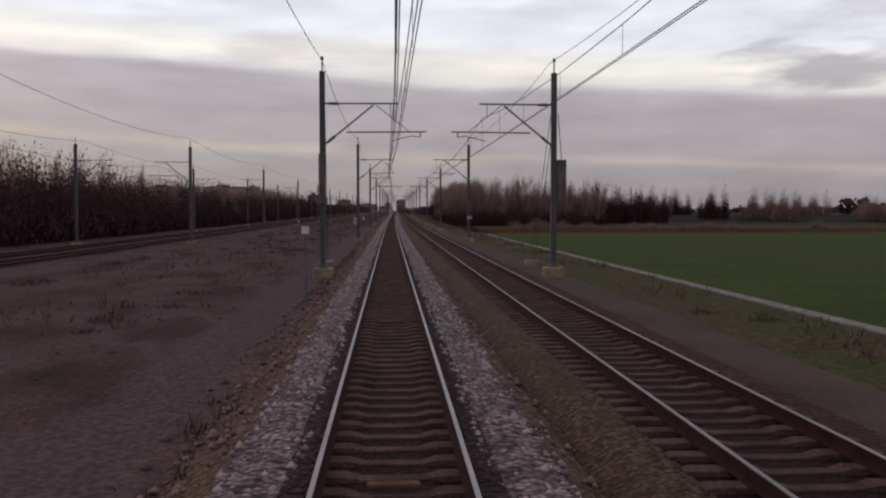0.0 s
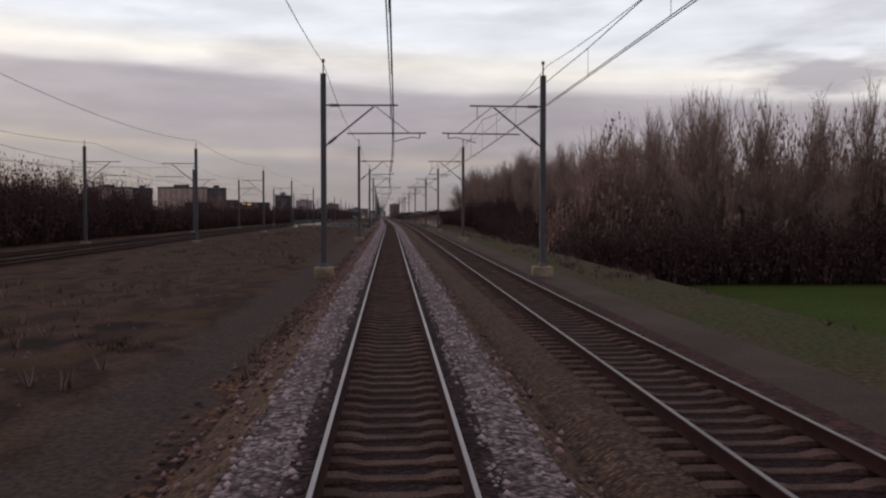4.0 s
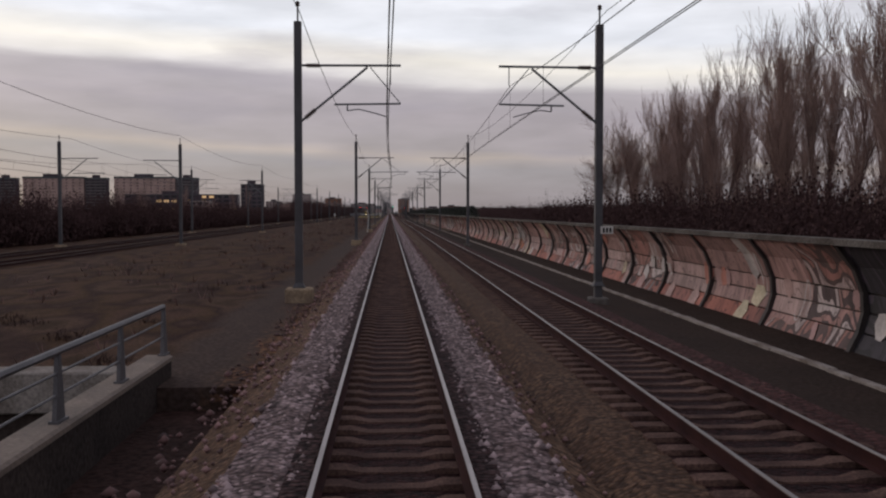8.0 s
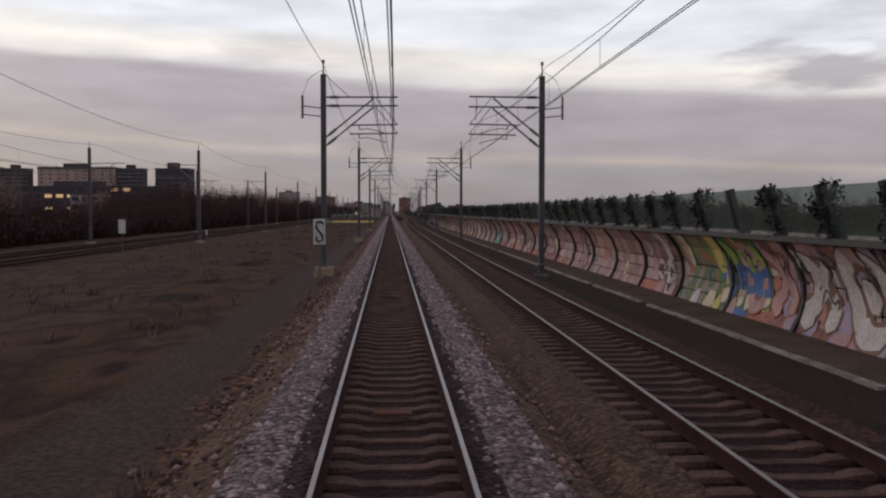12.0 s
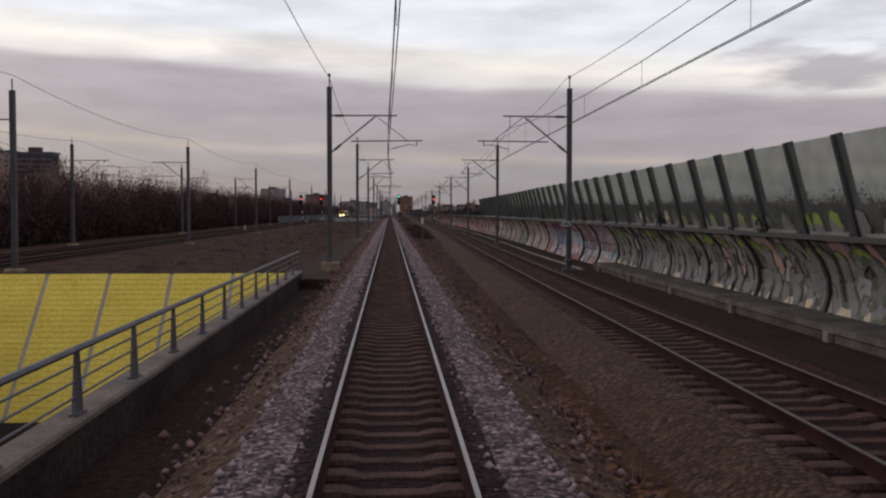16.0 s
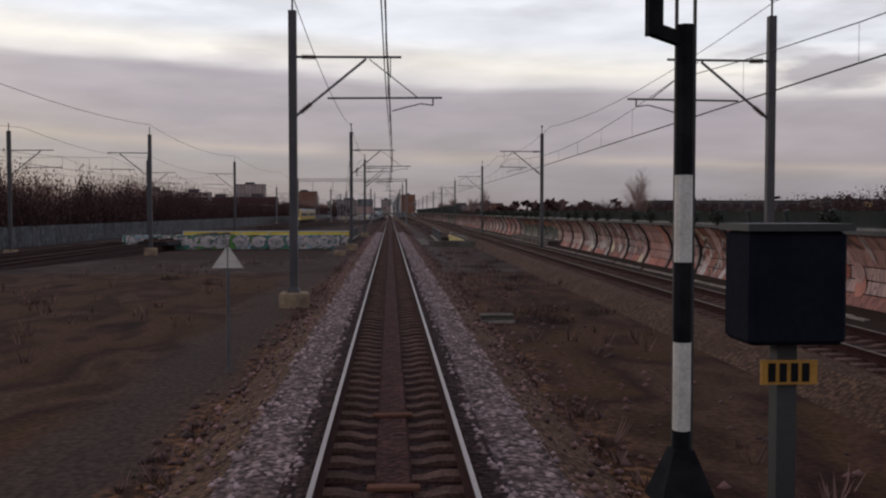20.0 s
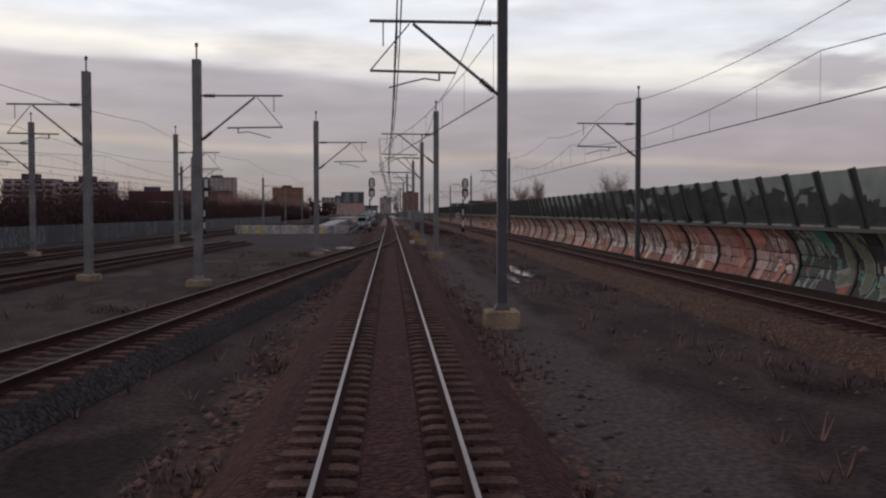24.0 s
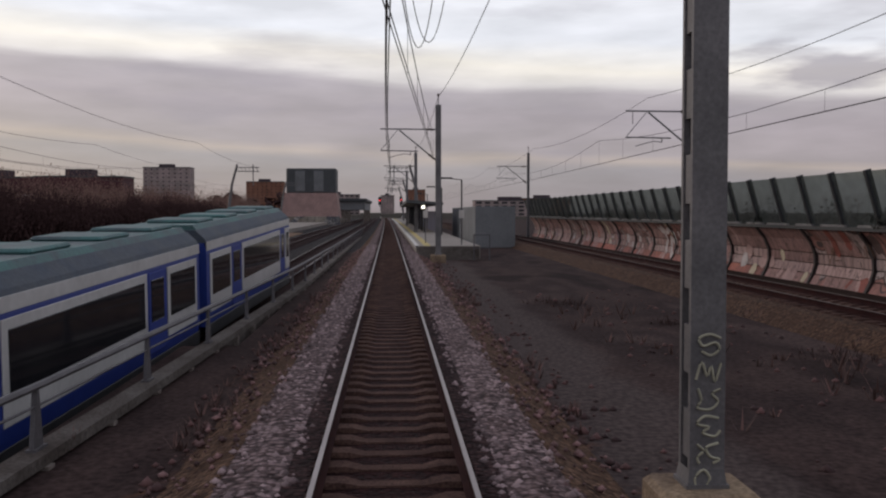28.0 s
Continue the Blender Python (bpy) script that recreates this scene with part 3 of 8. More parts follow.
def bracket_mast(kind, pale=False, low=False):
    """A square overhead-line mast with bracket arms that reach over the track on its +x side."""
    look_of = "square steel mast with twin bracket arms and horns" if kind == 2 else "dark square steel mast with bracket arms over the track"
    if kind in (3, 5):
        look_of = "dark steel mast with bracket arms and tension weights"
    if kind in (6, 7):
        look_of = "dark steel mast with bracket arms held by two guy wires"
    t = thing("catenary_mast", look_of, "mast", "overhead line masts")
    if kind == 4:        # the rows across the wasteland, seen from afar
        part("foundation", Geo().box(-.45, .45, -.4, .4, -1.0, -.12, .05), M_FOOT, t, "concrete block")
        part("post", Geo().box(-.13, .13, -.13, .13, -.12, 9.1).tube([(0, 0, 9.1), (0, 0, 9.7)], .035), M_MAST, t)
        part("top_arm", Geo().tube([(.1, 0, 7.60), (3.4, 0, 7.62)], .045), M_ARM, t)
        part("strut", Geo().tube([(.1, 0, 5.67), (2.4, 0, 7.55)], .045), M_ARM, t)
        part("lower_arm", Geo().tube([(1.2, 0, 6.26), (4.0, 0, 6.30)], .038), M_ARM, t)
        return t
    steel, w = (M_MAST_PALE, .17) if pale else (M_MAST, .13)
    pull = kind in (1, 3, 5, 6, 7) or (kind == 2 and pale)
    if low:        # set deep in the ballast
        part("foundation", Geo().box(-.34, .34, -.34, .34, -1.3, -.50, .05), M_CONCRETE_DARK, t, "dark sunken concrete block")
        part("footing", Geo().box(-w, w, -w, w, -.50, -.07), steel, t)
    else:
        part("foundation", Geo().box(-.46, .48, -.42, .42, -1.3, -.12, .05), M_FOOT, t, "chipped tan concrete block")
    part("base_plate", Geo().box(-.21, .21, -.21, .21, -.12, -.08).add(
        [(-.19, -.19, -.08), (.19, -.19, -.08), (.19, .19, -.08), (-.19, .19, -.08), (-w, -w, .06), (w, -w, .06), (w, w, .06), (-w, w, .06)],
        [(0, 1, 5, 4), (1, 2, 6, 5), (2, 3, 7, 6), (3, 0, 4, 7)]), steel, t)
    if pale:      # two flanges joined by battens, open between
        g = Geo().box(-w, w, -w, -w + .06, -.07, 9.1).box(-w, w, w - .06, w, -.07, 9.1)
        for i in range(11):
            g.box(-w + .02, w - .02, -w + .06, w - .06, .15 + i * .82, .62 + i * .82)
        part("post", g, steel, t, "battened steel post with open slots in its sides")
    else:
        part("post", Geo().box(-w, w, -w, w, -.07, 9.1, .012), steel, t)
    part("spike", Geo().tube([(0, 0, 9.1), (0, 0, 9.65)], .035), steel, t)
    part("insulator", Geo().lathe(0, 0, [(.05, 9.62), (.09, 9.66), (.05, 9.70), (.09, 9.74), (.04, 9.80)], 8), M_INSUL, t, "brown top insulator")
    twin = kind == 2 and not pale
    for dy, dz in (((-.12, 0), (.22, .45)) if twin else ((0, 0),)):
        part("top_arm", Geo().tube([(.1, dy, 7.60 + dz), (3.56, dy, 7.62 + dz)], .045), M_ARM, t)
        g = Geo().ribbed((.30, dy, 7.6 + dz), (.76, dy, 7.6 + dz), 6, .05, .09)
        part("insulator", g, M_INSUL, t, "ribbed brown insulator")
        part("strut", Geo().tube([(.1, dy, 5.67 + dz), (2.4, dy, 7.55 + dz)], .045), M_ARM, t)
        g = Geo().ribbed((.25, dy, 5.79 + dz), (.60, dy, 6.08 + dz), 6, .05, .09)
        part("insulator", g, M_INSUL, t, "ribbed brown insulator")
        a, b = (1.13, 4.9) if pull else (1.25, 3.55)
        part("lower_arm", Geo().tube([(a, dy, 6.26 + dz), (b, dy, 6.30 + dz)], .038), M_ARM, t)
        part("stay", Geo().tube([(2.5, dy, 7.55 + dz), (min(b, 4.1), dy, 6.3 + dz)], .02), M_ARM, t)
        e, s1 = (4.6, -1) if pull else (1.7, 1)
        g = Geo().tube([(e, dy, 6.3 + dz), (e, dy, 6.05 + dz)], .03)
        g.tube([(e, dy, 6.05 + dz), (e + .4 * s1, dy, 6.10 + dz), (e + .9 * s1, dy, 5.98 + dz), (e + 1.35 * s1, dy, 5.85 + dz)], .022)
        part("steady_arm", g, M_ARM, t)
        part("hanger", Geo().tube([(3.2, dy, 7.6 + dz), (3.2, dy, 6.95 + dz)], .02), M_ARM, t)
    if kind == 2 and pale:      # a second, shorter arm for the other wire
        part("lower_arm", Geo().tube([(.5, .2, 5.72), (2.75, .2, 5.80)], .038), M_ARM, t)
        part("steady_arm", Geo().tube([(2.7, .2, 5.8), (2.7, .2, 5.62), (2.3, .2, 5.66), (1.7, .2, 5.52)], .022), M_ARM, t)
        part("strut", Geo().tube([(.1, .2, 5.5), (1.5, .2, 7.55)], .035), M_ARM, t)
    if twin:
        for dz in (7.1, 7.5):
            part("horn", Geo().tube([(-.1, 0, dz), (-1.0, 0, dz + .1)], .03), M_ARM, t)
        part("horn_insulator", Geo().tube([(-1.0, 0, 7.0), (-1.0, 0, 8.1)], .06, 8), M_INSUL, t, "upright brown insulator")
        part("loop_cable", Geo().tube([(-1.0, 0, 8.1), (-.7, 0, 8.9), (-.1, 0, 9.3), (.6, 0, 8.6), (1.3, 0, 8.0)], .015, 5), M_WIRE, t)
    if kind in (3, 5):
        if kind == 3:
            part("tension_weight", Geo().lathe(0, -.30, [(.17, 2.9), (.17, 5.2), (.12, 5.25)], 12), M_CONCRETE_DARK, t, "grey round stack of tension weights")
            part("pull_rod", Geo().tube([(0, -.30, 5.2), (0, -.16, 7.2)], .02, 5), M_WIRE, t)
        else:
            part("tension_weight", Geo().box(-.60, -.17, -.12, .12, 3.05, 5.0, .02), M_CONCRETE_DARK, t, "grey slab stack of tension weights")
            part("pull_rod", Geo().tube([(-.38, 0, 5.0), (-.2, 0, 7.2)], .02, 5), M_WIRE, t)
    if kind in (3, 5, 6, 7):
        way = 1 if kind in (3, 6) else -1
        g = Geo()
        for x in (-.06, .12):
            g.tube([(x, .1 * way, 7.2), (x - .5, 9.5 * way, -.4)], .016, 5)
        part("guy_wire", g, M_WIRE, t, "steel guy wires down to an anchor")
        part("anchor_block", Geo().box(-.85, -.05, min(9.1 * way, 9.9 * way), max(9.1 * way, 9.9 * way), -1.2, -.28, .05), M_FOOT, t, "low concrete anchor block")
    return t


PROTO, _placed = {}, set()


def put_mast(x, y, z=0.0, turn=0.0, kind=0, pale=False, low=False):
    key = (kind, pale, low)
    if key not in PROTO:
        PROTO[key] = bracket_mast(*key)
        PROTO[key].matrix_basis = at(x, y, z, turn)
        return PROTO[key]
    return copy_thing(PROTO[key], at(x, y, z, turn))


_side = ((0, 150, 250, 450, 550, 663, 720, 776, 1000, 1100, 1144, 1331, 1382), (3.5, 3.4, 3.0, 3.15, 3.05, 3.05, 3.4, 3.05, 3.05, 2.8, 3.5, 3.35, 3.2))
for y, kind in MASTS:
    if y < 1500:
        put_mast(-3.2, y, 0, 0, kind)
    if y < 1400:
        put_mast(verge(y) + float(np.interp(y, _side[0], _side[1])), y, 0, 180, {3: 5, 5: 3, 6: 1, 7: 1}.get(kind, kind), False, y > 450)
for i, (y, kind) in enumerate(MASTS[:-1]):
    put_mast(-19.5, y, -.3, 180, 4)
    put_mast(-29.5, y - 3, -.3, 0, 4)
# on the approach to the station the masts stand between the tracks
for i, (y, kind) in enumerate(STATION):
    put_mast(3.0, y, 0, 180, kind, i > 1)
for y in (1430.5, 1487, 1550, 1607, 1663, 1725, 1783, 1847, 1910, 1968):
    put_mast(verge(y) + 2.75, y, 0, 180, 0, False, True)
for x, y, turn in ((-5.3, 1615, 180), (-16.5, 1617, 0), (-8.1, 1649.3, 0), (-13.8, 1653, 180), (-25.5, 1678, 180), (-5.2, 1676, 0), (-17.6, 1688, 0), (-23, 1721, 0),
                   (-29.5, 1600, 0), (-24, 1790, 0), (-26.3, 1850, 0), (-27, 1905, 0), (-29.5, 1745, 0)):
    put_mast(x, y, -.2, turn, 0, True)


gantry = thing("portal_gantry", "steel portal gantry spanning the tracks", "gantry", x=0, y=1543)
for x in (-18.5, 3.3):
    part("post", Geo().box(x - .15, x + .15, -.15, .15, -.9, 9.2, .012), M_MAST_PALE, gantry)
    part("foundation", Geo().box(x - .45, x + .45, -.45, .45, -1.3, -.2, .05), M_FOOT, gantry, "concrete block")
g = Geo()
for dy in (-.2, .2):
    for z in (8.7, 9.15):
        g.tube([(-18.5, dy, z), (3.3, dy, z)], .05, 5)
for i in range(22):
    x = -18.5 + i * .99
    g.tube([(x, -.2, 8.7), (x + .5, -.2, 9.15), (x + .99, -.2, 8.7)], .025, 4)
part("beam", g, M_MAST_PALE, gantry, "lattice beam")
for x in (-15.5, -11.5, -7.5, -.6):
    part("hanger", Geo().tube([(x, 0, 8.7), (x, 0, 6.6)], .05, 6).tube([(x - .9, 0, 6.7), (x + .9, 0, 6.7)], .03, 5), M_ARM, gantry)


def wire_run(name, label, x_at, supports, z_contact=5.5, z_top=6.95):
    t = thing(name, label, "overhead wire")
    contact, top, drop = [], [], Geo()
    for a, b in zip(supports[:-1], supports[1:]):
        for k in range(8):
            u = k / 8
            y = a + (b - a) * u
            zz = z_top - 4 * u * (1 - u) * .85
            contact.append((bend(y) + x_at(y), y, rise(y) + z_contact))
            top.append((bend(y) + x_at(y), y, rise(y) + zz))
            drop.tube([(bend(y) + x_at(y), y, rise(y) + z_contact), (bend(y) + x_at(y), y, rise(y) + zz)], .006, 3)
    part("contact_wire", Geo().tube([(x - .03, y, z) for x, y, z in contact], .011, 4).tube([(x + .03, y, z) for x, y, z in contact], .011, 4), M_WIRE, t)
    part("messenger_wire", Geo().tube(top, .013, 4), M_WIRE, t)
    part("dropper_wire", drop, M_WIRE, t)["kind"] = "stuff"


def feeder(label, x_at, supports, z0, sag=.7):
    pts = []
    for a, b in zip(supports[:-1], supports[1:]):
        for k in range(8):
            u = k / 8
            y = a + (b - a) * u
            pts.append((bend(y) + x_at(y), y, rise(y) + z0 - 4 * u * (1 - u) * sag))
    tagged(part("feeder_cable", Geo().tube(pts, .016, 4), M_WIRE), label, "cable")


sup = [y for y, _ in MASTS] + [y for y, _ in STATION] + [2065, 2120]
wire_run("catenary_own", "overhead contact wire and messenger wire above the track", lambda y: .12 * math.sin(y / 17.0), sup)
wire_run("catenary_right", "overhead contact wire above the neighbouring track", lambda y: right(y) + .12 * math.sin(y / 17.0), sup)
for off in (-22.5, -26.5):
    wire_run("catenary_left", "overhead wires of the distant tracks", lambda y, o=off: o, [y for y, _ in MASTS] + along(1575, 2015, 55))
feeder("dark feeder cable along the mast tops", lambda y: -3.2, sup[:31], 9.6)
feeder("dark feeder cable along the mast tops", lambda y: verge(y) + 3.3, sup, 9.6)
feeder("dark feeder cable along the far mast tops", lambda y: -29.5, [y for y, _ in MASTS] + along(1575, 2015, 55), 9.3)
feeder("dark feeder cable along the mast tops", lambda y: -19.5, [y for y, _ in MASTS] + along(1575, 2015, 55), 9.6)


feeder("dark feeder cable along the mast tops", lambda y: 3.0, [y for y, _ in STATION], 9.6)

wire_run("catenary_overlap", "second run of overhead wire where two wire sections overlap", lambda y: float(np.interp(y, (776, 829, 882, 934, 986), (-2.9, -.75, -.35, .4, 2.9))), [775.9, 829.1, 881.8, 934, 986], 5.62, 7.3)
wire_run("catenary_overlap", "second run of overhead wire before the station", lambda y: float(np.interp(y, (1634, 1671, 1776, 1872, 1921), (2.8, -.7, -.45, -.4, 2.8))), [1634.4, 1671, 1698.6, 1732.3, 1775.7, 1819.4, 1871.6, 1921], 5.62, 7.3)
wire_run("catenary_overlap", "second run of overhead wire between two wire sections", lambda y: float(np.interp(y, (-9, 45, 94, 147), (.5, .3, -.3, -2.9))), [-9, 44.9, 93.8, 146.9], 5.62, 7.3)

# ---- noise barrier ----
WALL_IN = 6.5     # from the middle of the right track to the foot of the barrier


def graffiti(name, ground, fills, line, letter=1.0, amount=.5, wear=.5, low=None, top=None, strokes=.5, pen=.045):
    """Sprayed paint on boards: rounded letter shapes in `fills` with a dark or pale outline on a faded ground; thin tags over it."""
    m = bpy.data.materials.new(name)
    m.use_nodes = True
    n, l = m.node_tree.nodes, m.node_tree.links
    bsdf = n["Principled BSDF"]
    bsdf.inputs["Roughness"].default_value = .75
    where = n.new("ShaderNodeNewGeometry").outputs["Position"]
    sq = n.new("ShaderNodeMapping")
    sq.inputs["Scale"].default_value = (.3 / S, .75 / S / letter, .42 / S / letter)
    sq.inputs["Rotation"].default_value = (radians(14), 0, 0)
    l.new(where, sq.inputs[0])

    def noise_node(scale, detail, distort, vec):
        t = n.new("ShaderNodeTexNoise")
        t.inputs["Scale"].default_value, t.inputs["Detail"].default_value, t.inputs["Distortion"].default_value = scale, detail, distort
        l.new(vec, t.inputs["Vector"])
        return t.outputs[0]

    def ramp_node(value, items, hard=True):
        r = n.new("ShaderNodeValToRGB")
        r.color_ramp.interpolation = "CONSTANT" if hard else "LINEAR"
        while len(r.color_ramp.elements) < len(items):
            r.color_ramp.elements.new(.5)
        for e, (p, c) in zip(r.color_ramp.elements, items):
            e.position, e.color = p, (*c, 1)
        l.new(value, r.inputs[0])
        return r.outputs[0]

    def mix(fac, a, b, blend="MIX"):
        x = n.new("ShaderNodeMix")
        x.data_type, x.blend_type = "RGBA", blend
        if isinstance(fac, float):
            x.inputs[0].default_value = fac
        else:
            l.new(fac, x.inputs[0])
        l.new(a, x.inputs[6])
        l.new(b, x.inputs[7])
        return x.outputs[2]

    raw = n.new("ShaderNodeMapping")
    raw.inputs["Scale"].default_value = (1 / S, 1 / S, 1 / S)
    l.new(where, raw.inputs[0])
    g1, g2 = ground
    base = ramp_node(noise_node(.16, 3, .4, raw.outputs[0]), [(.40, g1), (.60, g2)], False)
    lo = .5 - .20 * amount
    bands = n.new("ShaderNodeTexWave")
    bands.bands_direction = "Y"
    bands.inputs["Scale"].default_value = .205 / letter
    swing = n.new("ShaderNodeTexNoise")
    swing.inputs["Scale"].default_value, swing.inputs["Detail"].default_value = .75 / S / letter, .6
    l.new(where, swing.inputs["Vector"])
    centre = n.new("ShaderNodeVectorMath")
    centre.operation = "SUBTRACT"
    centre.inputs[1].default_value = (.5, .5, .5)
    l.new(swing.outputs["Color"], centre.inputs[0])
    wide = n.new("ShaderNodeVectorMath")
    wide.operation = "MULTIPLY_ADD"
    wide.inputs[1].default_value = (0, 4.6 * letter, 0)
    l.new(centre.outputs[0], wide.inputs[0])
    metres = n.new("ShaderNodeVectorMath")
    metres.operation = "SCALE"
    metres.inputs["Scale"].default_value = 1 / S
    l.new(where, metres.inputs[0])
    l.new(metres.outputs[0], wide.inputs[2])
    l.new(wide.outputs[0], bands.inputs["Vector"])
    blend = n.new("ShaderNodeMix")
    blend.inputs[0].default_value = strokes
    l.new(noise_node(1.0, 1.2, 1.6, sq.outputs[0]), blend.inputs[2])
    squeeze = n.new("ShaderNodeMapRange")
    squeeze.inputs["To Min"].default_value, squeeze.inputs["To Max"].default_value = .22, .78
    l.new(bands.outputs["Fac"], squeeze.inputs[0])
    l.new(squeeze.outputs[0], blend.inputs[3])
    shapes = blend.outputs[0]
    a, b = fills
    paint = ramp_node(shapes, [(0, a), (lo - pen, line), (lo, a), (.545 - pen, line), (.545, b), (.5 + .20 * amount + .06, line), (.5 + .20 * amount + .06 + pen, a)])
    cover = ramp_node(noise_node(.11, 2, .3, raw.outputs[0]), [(0, (0, 0, 0)), (.62 - .34 * amount, (1, 1, 1))])
    if low or top:      # letters change colour from foot to top
        lift = n.new("ShaderNodeSeparateXYZ")
        l.new(raw.outputs[0], lift.inputs[0])
        wavy = n.new("ShaderNodeMath")
        wavy.operation = "MULTIPLY_ADD"
        l.new(noise_node(.7, 2, .4, raw.outputs[0]), wavy.inputs[0])
        wavy.inputs[1].default_value = 1.6
        l.new(lift.outputs[2], wavy.inputs[2])
        inside = ramp_node(shapes, [(0, (0, 0, 0)), (.545, (1, 1, 1)), (.5 + .20 * amount + .06, (0, 0, 0))])
        for colour, edge, under in ((low, 1.05, True), (top, 1.95, False)):
            if colour:
                zone = n.new("ShaderNodeMath")
                zone.operation = "LESS_THAN" if under else "GREATER_THAN"
                l.new(wavy.outputs[0], zone.inputs[0])
                zone.inputs[1].default_value = edge
                hit = n.new("ShaderNodeMath")
                hit.operation = "MULTIPLY"
                l.new(zone.outputs[0], hit.inputs[0])
                l.new(inside, hit.inputs[1])
                rgb = n.new("ShaderNodeRGB")
                rgb.outputs[0].default_value = (*colour, 1)
                paint = mix(hit.outputs[0], paint, rgb.outputs[0])
    col = mix(cover, base, paint)
    tags = ramp_node(noise_node(2.2, 1.0, 2.6, sq.outputs[0]), [(0, (0, 0, 0)), (.478, (1, 1, 1)), (.508, (0, 0, 0))])
    thin = n.new("ShaderNodeMath")
    thin.operation = "MULTIPLY"
    l.new(tags, thin.inputs[0])
    thin.inputs[1].default_value = .7
    ink = n.new("ShaderNodeRGB")
    ink.outputs[0].default_value = (*line, 1)
    col = mix(thin.outputs[0], col, ink.outputs[0])
    streak = n.new("ShaderNodeMapping")
    streak.inputs["Scale"].default_value = (1 / S, 2.6 / S, .5 / S)
    l.new(where, streak.inputs[0])
    dirt = ramp_node(noise_node(1.4, 6, .3, streak.outputs[0]), [(.30, (1 - wear,) * 3), (.62, (1.0, 1.0, 1.0))], False)
    col = mix(1.0, col, dirt, "MULTIPLY")
    info = n.new("ShaderNodeObjectInfo")
    tone = n.new("ShaderNodeMapRange")
    tone.inputs["To Min"].default_value, tone.inputs["To Max"].default_value = .80, 1.15
    l.new(info.outputs["Random"], tone.inputs[0])
    out = n.new("ShaderNodeVectorMath")
    out.operation = "SCALE"
    l.new(col, out.inputs[0])
    l.new(tone.outputs[0], out.inputs["Scale"])
    l.new(out.outputs[0], bsdf.inputs["Base Color"])
    return m


ROSE, ORANGE, WHITE, BLACK = (.34, .12, .095), (.46, .15, .105), (.56, .48, .465), (.02, .017, .02)
PAINTS = {
    "faded": graffiti("faded_pink_graffiti", ((.43, .255, .23), (.35, .195, .175)), ((.34, .155, .13), (.47, .35, .33)), (.10, .06, .055), 1.7, .40, .5, (.48, .38, .36), None, .5),
    "red": graffiti("brick_red_graffiti", ((.38, .17, .145), (.42, .25, .225)), ((.36, .12, .085), (.50, .40, .38)), (.08, .045, .04), 1.5, .34, .5),
    "rust": graffiti("dark_red_tagged_boards", ((.29, .11, .085), (.38, .20, .17)), ((.38, .12, .08), (.50, .42, .40)), (.03, .018, .02), 1.2, .8, .45, (.31, .09, .06), (.17, .06, .055), .75),
    "bleached": graffiti("bleached_pink_boards", ((.48, .335, .31), (.41, .265, .245)), ((.38, .205, .18), (.53, .43, .41)), (.08, .05, .05), 1.6, .3, .5),
    "foot": graffiti("orange_red_foot_boards", (ORANGE, (.27, .10, .08)), (ROSE, WHITE), (.05, .02, .02), 1.8, .15, .45),
    "crimson": graffiti("red_lettered_mural", (WHITE, (.28, .36, .42)), ((.06, .14, .20), (.34, .05, .045)), (.40, .36, .36), 0.75, 1.0, .3, WHITE, (.30, .12, .11), .75),
    "green": graffiti("green_mural", ((.05, .05, .05), (.07, .06, .07)), ((.035, .032, .036), (.045, .13, .03)), (.30, .30, .26), 1.15, 1.0, .35, (.05, .16, .04), (.06, .17, .045), .7),
    "amber": graffiti("green_and_orange_mural", ((.20, .16, .06), (.30, .12, .05)), ((.16, .20, .06), (.34, .14, .05)), (.05, .10, .16), 0.85, 1.0, .35, (.34, .28, .22), None, .7),
    "teal": graffiti("teal_patch", ((.05, .20, .15), (.07, .24, .18)), ((.05, .20, .15), (.12, .30, .22)), (.03, .07, .06), 1.4, .4, .35),
    "pale": graffiti("white_tagged_boards", ((.36, .27, .26), WHITE), ((.30, .20, .19), WHITE), (.035, .026, .03), 1.15, .8, .45, WHITE, (.26, .11, .10), .6),
    "dim": graffiti("grimy_grey_boards", ((.16, .145, .145), (.10, .09, .092)), ((.12, .11, .11), (.2, .18, .18)), BLACK, 1.4, .25, .4),
    "dark": graffiti("black_painted_boards", ((.034, .028, .036), (.05, .035, .055)), ((.04, .03, .04), (.07, .05, .07)), BLACK, 1.4, .25, .3),
    "dusk": graffiti("dark_green_mural", ((.03, .055, .045), (.05, .06, .05)), ((.035, .06, .05), (.22, .25, .23)), (.02, .03, .03), 0.9, .7, .3),
}
SECTIONS = [(505, "dim"), (526, "pale"), (531, "dark"), (541, "dark"), (592, "faded"), (690, "red"), (706, "rust"), (737, "pale"), (752, "red"), (770, "faded"), (800, "red"), (829, "teal"),
            (834, "faded"), (850, "pale"), (861, "amber"), (871, "faded"), (900, "red"), (925, "teal"), (931, "faded"), (985, "red"), (1030, "amber"), (1046, "red"), (1060, "dark"), (1096, "dim"), (1123, "dim"),
            (1142, "crimson"), (1154, "pale"), (1189, "green"), (1194, "pale"), (1236, "pale"), (1247, "rust"), (1253, "faded"), (1300, "pale"), (1345, "faded"), (1395, "red"), (1410, "faded"), (1440, "red"),
            (1446, "dim"), (1470, "red"), (1487, "pale"), (1498, "red"), (1540, "faded"), (1618, "dusk"), (1650, "red"), (1668, "pale"), (1690, "faded"), (1740, "red"), (1753, "rust"), (1762, "faded"), (1780, "rust"), (1787, "faded"), (1793, "rust"),
            (1800, "red"), (1830, "pale"), (1850, "faded")]


